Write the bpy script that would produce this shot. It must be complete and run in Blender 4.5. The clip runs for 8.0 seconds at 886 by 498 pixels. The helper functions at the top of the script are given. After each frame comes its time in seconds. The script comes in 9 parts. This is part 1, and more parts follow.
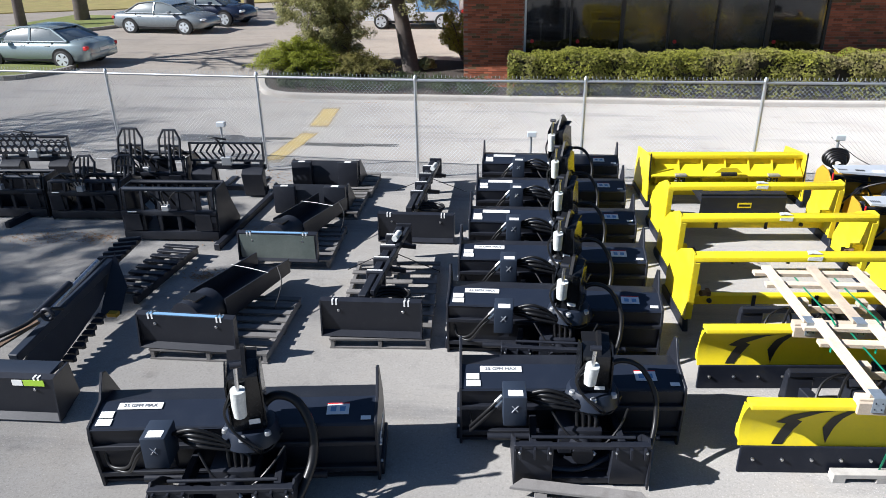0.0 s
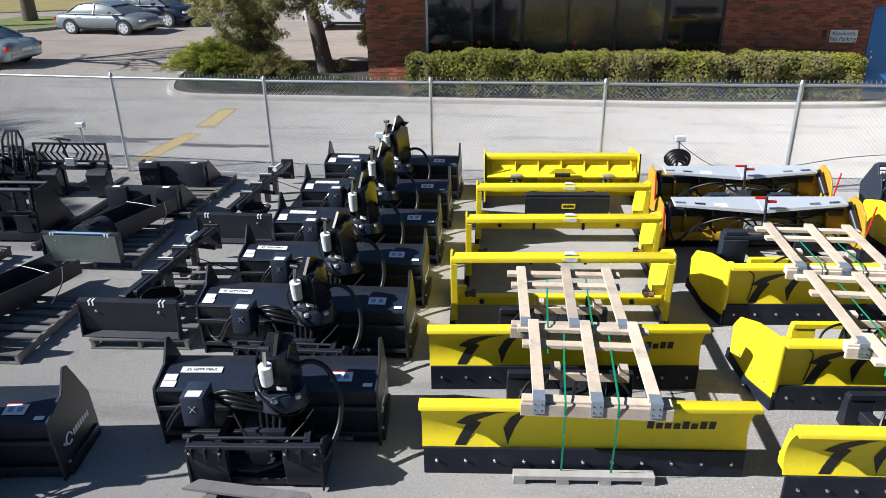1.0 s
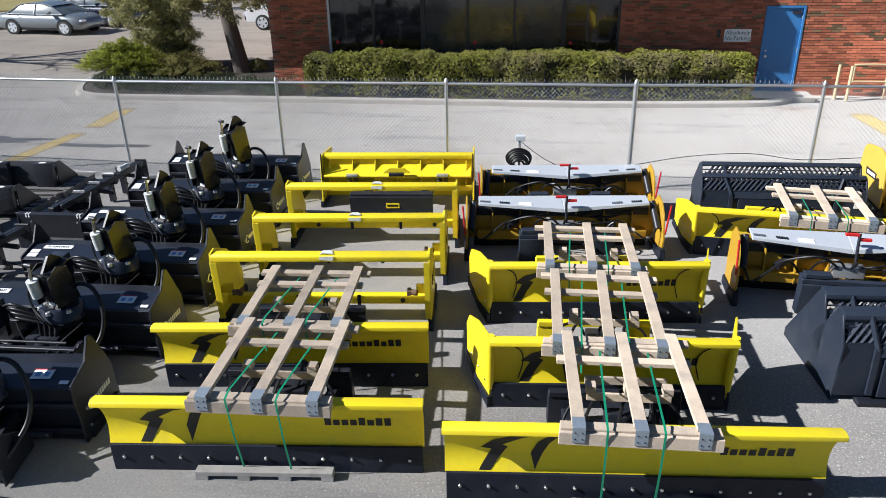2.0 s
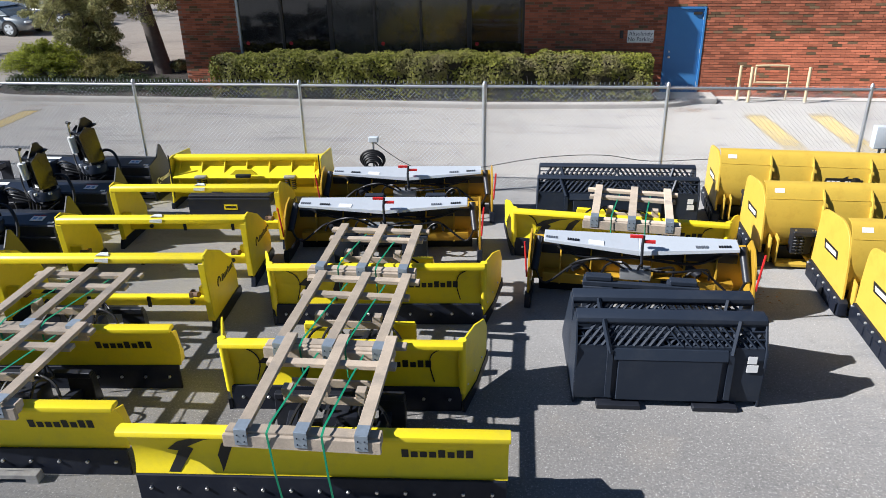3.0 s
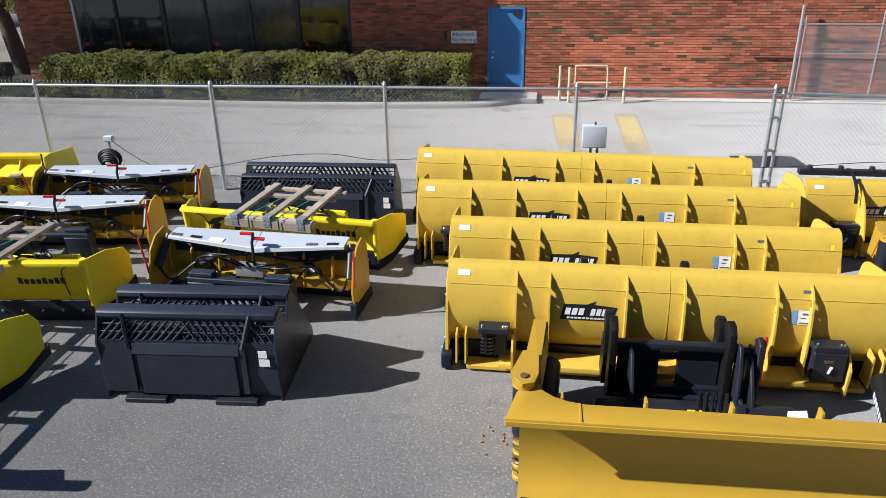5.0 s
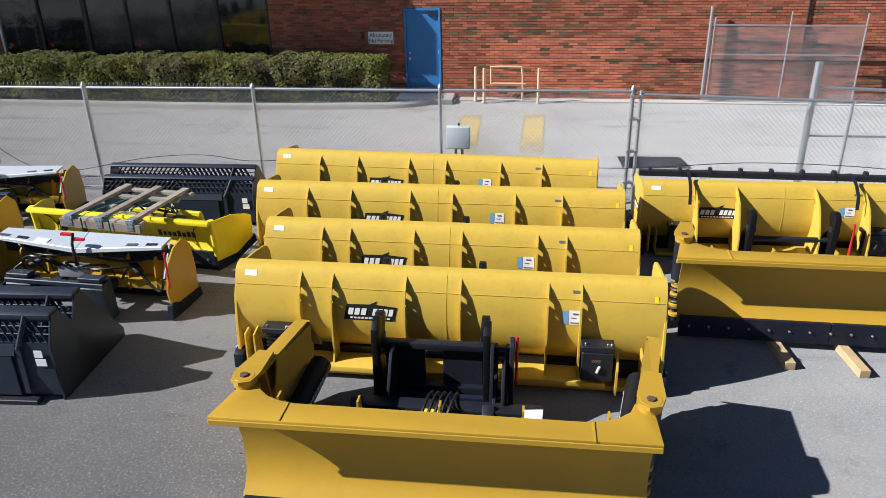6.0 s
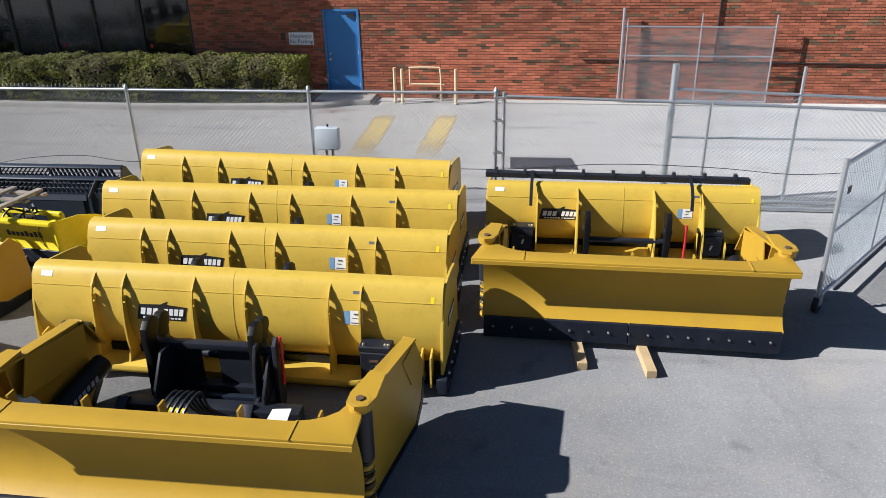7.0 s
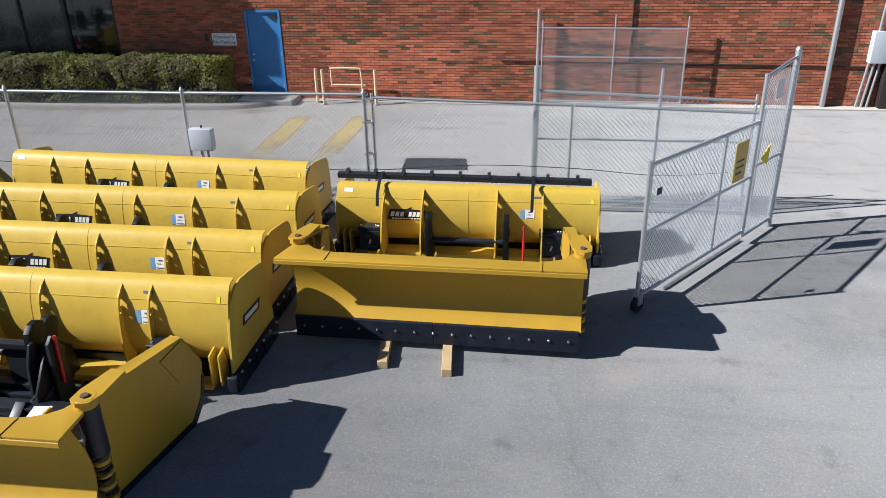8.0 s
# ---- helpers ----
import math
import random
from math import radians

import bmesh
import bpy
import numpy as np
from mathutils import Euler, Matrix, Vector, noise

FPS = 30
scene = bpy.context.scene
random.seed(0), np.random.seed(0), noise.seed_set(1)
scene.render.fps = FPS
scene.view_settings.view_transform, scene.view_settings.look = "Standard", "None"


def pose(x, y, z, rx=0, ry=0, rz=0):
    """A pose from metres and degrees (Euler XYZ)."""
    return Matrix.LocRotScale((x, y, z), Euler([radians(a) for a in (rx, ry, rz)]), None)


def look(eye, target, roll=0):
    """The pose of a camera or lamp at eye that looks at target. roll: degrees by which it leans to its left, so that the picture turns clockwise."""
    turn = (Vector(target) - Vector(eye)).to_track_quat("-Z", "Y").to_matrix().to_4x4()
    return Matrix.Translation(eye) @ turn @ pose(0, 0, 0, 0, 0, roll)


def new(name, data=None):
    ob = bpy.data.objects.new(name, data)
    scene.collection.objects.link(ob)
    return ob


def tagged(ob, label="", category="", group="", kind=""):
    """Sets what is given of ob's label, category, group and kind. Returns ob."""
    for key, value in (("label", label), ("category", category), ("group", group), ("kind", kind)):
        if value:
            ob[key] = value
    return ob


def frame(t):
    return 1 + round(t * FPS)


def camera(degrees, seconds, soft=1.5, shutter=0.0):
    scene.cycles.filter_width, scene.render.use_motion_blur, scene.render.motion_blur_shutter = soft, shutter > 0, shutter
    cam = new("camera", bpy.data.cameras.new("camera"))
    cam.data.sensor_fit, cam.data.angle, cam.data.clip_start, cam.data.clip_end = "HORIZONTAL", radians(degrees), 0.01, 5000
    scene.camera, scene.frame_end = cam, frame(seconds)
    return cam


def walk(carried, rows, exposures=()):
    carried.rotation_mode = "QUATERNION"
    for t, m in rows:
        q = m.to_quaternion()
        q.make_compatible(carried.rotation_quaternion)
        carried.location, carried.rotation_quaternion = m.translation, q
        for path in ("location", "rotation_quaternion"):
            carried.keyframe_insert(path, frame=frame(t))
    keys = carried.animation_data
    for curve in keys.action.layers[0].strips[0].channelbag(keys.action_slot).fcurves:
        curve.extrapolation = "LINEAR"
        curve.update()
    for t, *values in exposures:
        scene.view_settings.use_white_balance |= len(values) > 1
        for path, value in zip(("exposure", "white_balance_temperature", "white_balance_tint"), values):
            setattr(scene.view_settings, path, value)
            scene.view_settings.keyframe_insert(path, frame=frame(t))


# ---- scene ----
cam = camera(62.7, 8.0, soft=0.55)
PATH = [
    (0.0, (-0.726, -1.072, 4.221), (-0.955, 0.738, 3.404), -1.0),
    (0.5, (0.547, -0.916, 4.181), (0.319, 0.896, 3.365), -0.95),
    (1.0, (1.856, -0.76, 4.171), (1.628, 1.052, 3.357), -0.95),
    (1.5, (3.167, -0.626, 4.158), (2.939, 1.186, 3.344), -1.0),
    (2.0, (4.462, -0.516, 4.155), (4.232, 1.295, 3.339), -1.05),
    (3.5, (8.019, -0.096, 4.113), (7.786, 1.716, 3.298), -1.1),
    (4.0, (9.148, 0.009, 4.085), (8.913, 1.821, 3.271), -1.1),
    (4.5, (10.226, 0.098, 4.062), (9.991, 1.91, 3.249), -1.1),
    (6.0, (13.344, 0.375, 4.055), (13.11, 2.187, 3.242), -1.1),
    (6.5, (14.368, 0.478, 4.05), (14.132, 2.291, 3.237), -1.08),
    (7.0, (15.367, 0.563, 4.058), (15.132, 2.375, 3.244), -1.03),
    (7.5, (16.362, 0.642, 4.065), (16.127, 2.454, 3.25), -1.0),
    (8.0, (17.361, 0.714, 4.078), (17.124, 2.524, 3.263), -1.0),
]
walk(cam, [(t, look(eye, target, roll)) for t, eye, target, roll in PATH], exposures=[(0.0, 1.02, 5750, 10), (2.0, 0.79, 5750, 10), (3.5, 0.87, 5750, 10), (6.0, 0.69, 5750, 10), (8.0, 0.69, 5750, 10)])

# ---- light ----
SUN_ELEV, SUN_WAY = 34.5, 16.7   # the shadows run towards +x, turned 16.7 degrees to +y
sky_world = bpy.data.worlds.new("sky_world")
scene.world = sky_world
sky_world.use_nodes = True
_n = sky_world.node_tree.nodes
_sky = _n.new("ShaderNodeTexSky")
_sky.sky_type, _sky.sun_disc = "NISHITA", False
_sky.ozone_density, _sky.dust_density = 4.0, 0.6
_sky.sun_elevation, _sky.sun_rotation = radians(SUN_ELEV), radians(270 - SUN_WAY)
sky_world.node_tree.links.new(_sky.outputs[0], _n["Background"].inputs[0])
_n["Background"].inputs[1].default_value = 0.035
sun = new("sun", bpy.data.lights.new("sun", "SUN"))
sun.data.energy, sun.data.angle, sun.data.color = 5.3, radians(0.55), (1.0, 0.925, 0.83)
_d = Vector((math.cos(radians(SUN_WAY)) * math.cos(radians(SUN_ELEV)), math.sin(radians(SUN_WAY)) * math.cos(radians(SUN_ELEV)), -math.sin(radians(SUN_ELEV))))
sun.matrix_basis = Matrix.Translation((-10, -5, 20)) @ _d.to_track_quat("-Z", "Y").to_matrix().to_4x4()


# ---- materials ----
def material(name, colour, rough=0.5, metal=0.0, vary=0.12, scale=6.0, fine=60.0, bump=0.0, dirt=None, dirt_amount=0.0, dirt_scale=2.0,
             per_object=0.0, per_island=0.0, spec=0.5, coat=0.0, chalky=0.0):
    """A surface with a base colour that varies at two scales, worn roughness, fine relief and patches of dirt."""
    mat = bpy.data.materials.new(name)
    mat.use_nodes = True
    nt = mat.node_tree
    N, Lk = nt.nodes, nt.links
    bsdf = N["Principled BSDF"]
    bsdf.inputs["Metallic"].default_value = metal
    bsdf.inputs["Specular IOR Level"].default_value = spec
    bsdf.inputs["Coat Weight"].default_value = coat
    bsdf.inputs["Coat Roughness"].default_value = 0.15
    bsdf.inputs["Diffuse Roughness"].default_value = chalky
    tc = N.new("ShaderNodeTexCoord")

    def noise_node(sc, detail=4.0, rough_=0.6):
        q = N.new("ShaderNodeTexNoise")
        q.inputs["Scale"].default_value, q.inputs["Detail"].default_value, q.inputs["Roughness"].default_value = sc, detail, rough_
        Lk.new(tc.outputs["Object"], q.inputs["Vector"])
        return q.outputs["Fac"]

    def maths(op, a, b):
        q = N.new("ShaderNodeMath")
        q.operation = op
        for k, v in enumerate((a, b)):
            if isinstance(v, (int, float)):
                q.inputs[k].default_value = v
            else:
                Lk.new(v, q.inputs[k])
        return q.outputs[0]

    big, small = noise_node(scale), noise_node(fine, 3.0)
    amount = maths("ADD", maths("MULTIPLY", maths("SUBTRACT", big, 0.5), 2.2 * vary), maths("MULTIPLY", maths("SUBTRACT", small, 0.5), 1.4 * vary))
    if per_object:
        oi = N.new("ShaderNodeObjectInfo")
        amount = maths("ADD", amount, maths("MULTIPLY", maths("SUBTRACT", oi.outputs["Random"], 0.5), 2 * per_object))
    if per_island:
        gi = N.new("ShaderNodeNewGeometry")
        amount = maths("ADD", amount, maths("MULTIPLY", maths("SUBTRACT", gi.outputs["Random Per Island"], 0.5), 2 * per_island))
    gain = maths("ADD", amount, 1.0)
    mul = N.new("ShaderNodeMix")
    mul.data_type, mul.blend_type = "RGBA", "MULTIPLY"
    mul.inputs["Factor"].default_value = 1.0
    mul.inputs["A"].default_value = (*colour, 1)
    Lk.new(gain, mul.inputs["B"])
    out = mul.outputs["Result"]
    if dirt is not None:
        ramp = N.new("ShaderNodeMapRange")
        ramp.inputs["From Min"].default_value, ramp.inputs["From Max"].default_value = 0.5, 0.72
        ramp.inputs["To Max"].default_value = dirt_amount
        Lk.new(noise_node(dirt_scale, 8.0, 0.7), ramp.inputs["Value"])
        mix = N.new("ShaderNodeMix")
        mix.data_type = "RGBA"
        Lk.new(ramp.outputs[0], mix.inputs["Factor"])
        Lk.new(out, mix.inputs["A"])
        mix.inputs["B"].default_value = (*dirt, 1)
        out = mix.outputs["Result"]
    Lk.new(out, bsdf.inputs["Base Color"])
    Lk.new(maths("ADD", maths("MULTIPLY", maths("SUBTRACT", small, 0.5), 0.25), rough), bsdf.inputs["Roughness"])
    if bump:
        b = N.new("ShaderNodeBump")
        b.inputs["Strength"].default_value, b.inputs["Distance"].default_value = bump, 0.01
        Lk.new(small, b.inputs["Height"])
        Lk.new(b.outputs[0], bsdf.inputs["Normal"])
    return mat


LEMON = material("lemon_paint", (0.775, 0.622, 0.012), 0.42, vary=0.05, scale=2, dirt=(0.45, 0.38, 0.08), dirt_amount=0.35, dirt_scale=3, spec=0.3)
GOLD = material("golden_paint", (0.58, 0.398, 0.056), 0.45, vary=0.06, scale=2, dirt=(0.42, 0.26, 0.035), dirt_amount=0.45, dirt_scale=5, spec=0.28)
OCHRE = material("ochre_paint", (0.45, 0.272, 0.024), 0.42, vary=0.07, scale=2, dirt=(0.36, 0.22, 0.03), dirt_amount=0.45, dirt_scale=2.5, spec=0.3)
BLACK = material("black_paint", (0.0135, 0.0155, 0.0225), 0.44, vary=0.2, scale=3, dirt=(0.040, 0.042, 0.048), dirt_amount=0.3, dirt_scale=4, spec=0.42)
CHARCOAL = material("charcoal_paint", (0.020, 0.027, 0.042), 0.45, vary=0.12, scale=3, dirt=(0.06, 0.062, 0.066), dirt_amount=0.3, dirt_scale=3, spec=0.3)
# black paint with the sky's blue sheen on upper parts mixed into its colour
SKY_BLACK = material("sky_tinted_black_paint", (0.015, 0.020, 0.033), 0.34, vary=0.15, scale=3, dirt=(0.032, 0.036, 0.046), dirt_amount=0.25, dirt_scale=3, spec=0.4)
VALVE_BLUE = material("slate_blue_paint", (0.022, 0.031, 0.050), 0.5, vary=0.12, scale=3, spec=0.35)
EAR = material("worn_black_steel", (0.0065, 0.0065, 0.007), 0.5, vary=0.25, scale=5, dirt=(0.020, 0.018, 0.016), dirt_amount=0.4, dirt_scale=6, spec=0.22)
GLOSS = material("gloss_black_paint", (0.008, 0.009, 0.011), 0.24, vary=0.2, scale=3, spec=0.5)
EDGE = material("cutting_edge_steel", (0.012, 0.015, 0.025), 0.45, vary=0.2, scale=4, dirt=(0.035, 0.037, 0.042), dirt_amount=0.4, dirt_scale=4, spec=0.22)
RUBBER = material("black_rubber", (0.008, 0.008, 0.009), 0.42, vary=0.2, spec=0.4)
STEEL = material("bright_steel", (0.62, 0.62, 0.62), 0.3, metal=1.0, vary=0.1)
ZINC = material("galvanised_steel", (0.50, 0.52, 0.54), 0.45, metal=0.75, vary=0.12, scale=12)
WIRE = material("fence_wire", (0.46, 0.50, 0.53), 0.65, metal=0.2, vary=0.1, spec=0.3)
ZINC_PLATE = material("zinc_bracket", (0.36, 0.42, 0.48), 0.45, metal=0.6, vary=0.15, scale=20)
SILVER = material("silver_sheet", (0.62, 0.66, 0.70), 0.35, metal=0.35, vary=0.06, scale=4, dirt=(0.4, 0.4, 0.38), dirt_amount=0.4)
WOOD = material("grey_pine", (0.465, 0.385, 0.295), 0.8, vary=0.25, scale=5, fine=90, bump=0.3, dirt=(0.28, 0.245, 0.21), dirt_amount=0.8, dirt_scale=4, per_object=0.2, chalky=1.0)
GREY_WOOD = material("greyed_pine", (0.35, 0.335, 0.31), 0.85, vary=0.25, scale=5, fine=90, bump=0.3, dirt=(0.22, 0.21, 0.195), dirt_amount=0.7, dirt_scale=4, per_object=0.15, chalky=1.0)
OLD_WOOD = material("weathered_pallet_wood", (0.18, 0.172, 0.165), 0.85, vary=0.3, scale=5, fine=90, bump=0.3, dirt=(0.10, 0.09, 0.08), dirt_amount=0.7, dirt_scale=4, per_object=0.2, chalky=1.0)
TIMBER = material("timber_block", (0.50, 0.36, 0.19), 0.8, vary=0.2, scale=8, bump=0.3)
WHITE = material("white_label", (0.78, 0.78, 0.76), 0.5, vary=0.05)
BLUE_LABEL = material("blue_label", (0.18, 0.33, 0.52), 0.5, vary=0.1)
RED = material("red_flag", (0.55, 0.02, 0.02), 0.5, vary=0.1)
GREEN = material("green_strap", (0.01, 0.22, 0.11), 0.5, vary=0.1)
LIME = material("lime_label", (0.38, 0.6, 0.05), 0.5)
INK = material("black_print", (0.012, 0.012, 0.012), 0.5, vary=0.1)
GREY_INK = material("grey_print", (0.10, 0.11, 0.13), 0.5, vary=0.1)
PIPE_YELLOW = material("faded_yellow_paint", (0.62, 0.50, 0.30), 0.6, vary=0.15, scale=8, dirt=(0.3, 0.2, 0.12), dirt_amount=0.6)
MORTAR = material("mortar", (0.34, 0.21, 0.155), 0.9, vary=0.15, scale=3, bump=0.3, chalky=1.0)
BRICK = material("red_brick", (0.50, 0.172, 0.094), 0.88, vary=0.14, scale=1.2, fine=40, bump=0.25, dirt=(0.25, 0.10, 0.065), dirt_amount=0.4, dirt_scale=0.8, per_object=0.30, per_island=0.30, spec=0.3, chalky=1.0)
BRICK_GREEN = material("mossy_brick", (0.215, 0.140, 0.078), 0.9, vary=0.3, scale=3, per_object=0.3, per_island=0.3, spec=0.3, chalky=1.0)
DOOR_BLUE = material("blue_door_paint", (0.05, 0.195, 0.455), 0.45, vary=0.06, scale=2)
FRAME_DARK = material("bronze_frame", (0.030, 0.025, 0.023), 0.45, vary=0.1)
CAR_GLASS = material("car_glass", (0.10, 0.12, 0.125), 0.05, vary=0.2, scale=1.5, spec=1.0, coat=1.0)
PLASTIC = material("clear_plastic_wrap", (0.11, 0.13, 0.12), 0.18, vary=0.3, scale=3, spec=0.7)
TAPE = material("crumpled_tape", (0.60, 0.62, 0.60), 0.4, vary=0.2, scale=30, bump=0.6)
BRONZE = material("dull_spring_steel", (0.085, 0.06, 0.02), 0.5, vary=0.3, scale=12)
RUST = material("rusty_iron", (0.10, 0.06, 0.035), 0.8, vary=0.4, scale=9, bump=0.5)
GLASS_DARK = material("tinted_glass", (0.010, 0.010, 0.010), 0.05, vary=0.1, spec=0.5)
FILM = material("grey_window_blind", (0.040, 0.040, 0.037), 0.10, vary=0.2, scale=1.5, spec=0.5)
for _m in (GLASS_DARK, FILM):
    _m.node_tree.nodes["Principled BSDF"].inputs["IOR"].default_value = 1.95   # a reflecting coating
CONCRETE = material("concrete", (0.42, 0.39, 0.35), 0.9, vary=0.15, scale=1.5, bump=0.4, dirt=(0.28, 0.25, 0.22), dirt_amount=0.6, chalky=1.0)
KERB_STONE = material("grey_kerb_stone", (0.22, 0.215, 0.20), 0.9, vary=0.2, scale=2, bump=0.4, dirt=(0.13, 0.12, 0.11), dirt_amount=0.6)
MULCH = material("mulch", (0.045, 0.036, 0.028), 0.95, vary=0.5, scale=12, fine=70, bump=1.0, chalky=1.0)
LEAF = material("hedge_leaf", (0.175, 0.180, 0.024), 0.7, vary=0.35, scale=1.6, per_island=0.45, dirt=(0.235, 0.185, 0.125), dirt_amount=0.85, dirt_scale=0.75, spec=0.2, chalky=1.0)
JUNIPER = material("juniper_leaf", (0.31, 0.34, 0.045), 0.75, vary=0.3, per_island=0.4, spec=0.2, chalky=1.0)
JUNIPER_DULL = material("dull_juniper_leaf", (0.27, 0.25, 0.085), 0.75, vary=0.35, per_island=0.45, spec=0.2, chalky=1.0)
YELLOWING = material("yellowing_leaf", (0.46, 0.42, 0.085), 0.75, vary=0.3, per_island=0.4, spec=0.2, chalky=1.0)
SPRUCE = material("spruce_needles", (0.36, 0.35, 0.165), 0.8, vary=0.3, per_island=0.45, spec=0.15, chalky=1.0)
GROUNDCOVER = material("dark_groundcover_leaf", (0.060, 0.085, 0.030), 0.75, vary=0.3, per_island=0.4, spec=0.2, chalky=1.0)
for _m in (JUNIPER, JUNIPER_DULL, SPRUCE, YELLOWING):
    # light passes through the leaves as well
    _n, _l = _m.node_tree.nodes, _m.node_tree.links
    _through, _both = _n.new("ShaderNodeBsdfTranslucent"), _n.new("ShaderNodeMixShader")
    _both.inputs[0].default_value = 0.42
    _l.new(_n["Principled BSDF"].inputs["Base Color"].links[0].from_socket, _through.inputs[0])
    _l.new(_n["Principled BSDF"].outputs[0], _both.inputs[1])
    _l.new(_through.outputs[0], _both.inputs[2])
    _l.new(_both.outputs[0], _n["Material Output"].inputs[0])
FALLEN = material("fallen_leaf", (0.30, 0.175, 0.085), 0.8, vary=0.3, per_island=0.4, chalky=1.0)
BARK = material("bark", (0.155, 0.128, 0.112), 0.95, vary=0.35, scale=8, fine=40, bump=1.0, chalky=1.0)
GRASS = material("autumn_grass", (0.34, 0.285, 0.085), 0.9, vary=0.4, scale=1.0, fine=50, bump=1.0, dirt=(0.38, 0.25, 0.10), dirt_amount=0.9, dirt_scale=0.9, chalky=1.0)
GREEN_GRASS = material("mown_grass", (0.20, 0.235, 0.045), 0.9, vary=0.35, scale=1.0, fine=50, bump=1.0, dirt=(0.33, 0.27, 0.10), dirt_amount=0.7, dirt_scale=0.8, chalky=1.0)
ROAD_YELLOW = material("worn_yellow_line", (0.58, 0.44, 0.16), 0.85, vary=0.2, scale=4, dirt=(0.42, 0.36, 0.24), dirt_amount=0.8, dirt_scale=3.5, chalky=1.0)


def fade_edges(mat):
    """Paint that thins out towards the rim of its patch and is worn away in spots."""
    nt = mat.node_tree
    N, Lk = nt.nodes, nt.links
    at_ = N.new("ShaderNodeAttribute")
    at_.attribute_name = "cover"
    tc = N.new("ShaderNodeTexCoord")
    q = N.new("ShaderNodeTexNoise")
    q.inputs["Scale"].default_value, q.inputs["Detail"].default_value, q.inputs["Roughness"].default_value = 5.0, 8.0, 0.75
    Lk.new(tc.outputs["Object"], q.inputs["Vector"])
    add = N.new("ShaderNodeMath")
    add.operation = "MULTIPLY_ADD"
    add.inputs[1].default_value = 1.0
    Lk.new(at_.outputs["Fac"], add.inputs[0])
    Lk.new(q.outputs["Fac"], add.inputs[2])
    ramp = N.new("ShaderNodeMapRange")
    ramp.inputs["From Min"].default_value, ramp.inputs["From Max"].default_value = 0.55, 1.25
    ramp.inputs["To Max"].default_value = 0.78
    Lk.new(add.outputs[0], ramp.inputs["Value"])
    Lk.new(ramp.outputs[0], N["Principled BSDF"].inputs["Alpha"])


fade_edges(ROAD_YELLOW)
WET = material("wet_asphalt", (0.085, 0.083, 0.08), 0.4, vary=0.3, scale=2.5, spec=0.5)
TYRE = material("tyre", (0.02, 0.02, 0.02), 0.8)
GREY_BOX = material("grey_enclosure", (0.50, 0.54, 0.575), 0.5, vary=0.06)


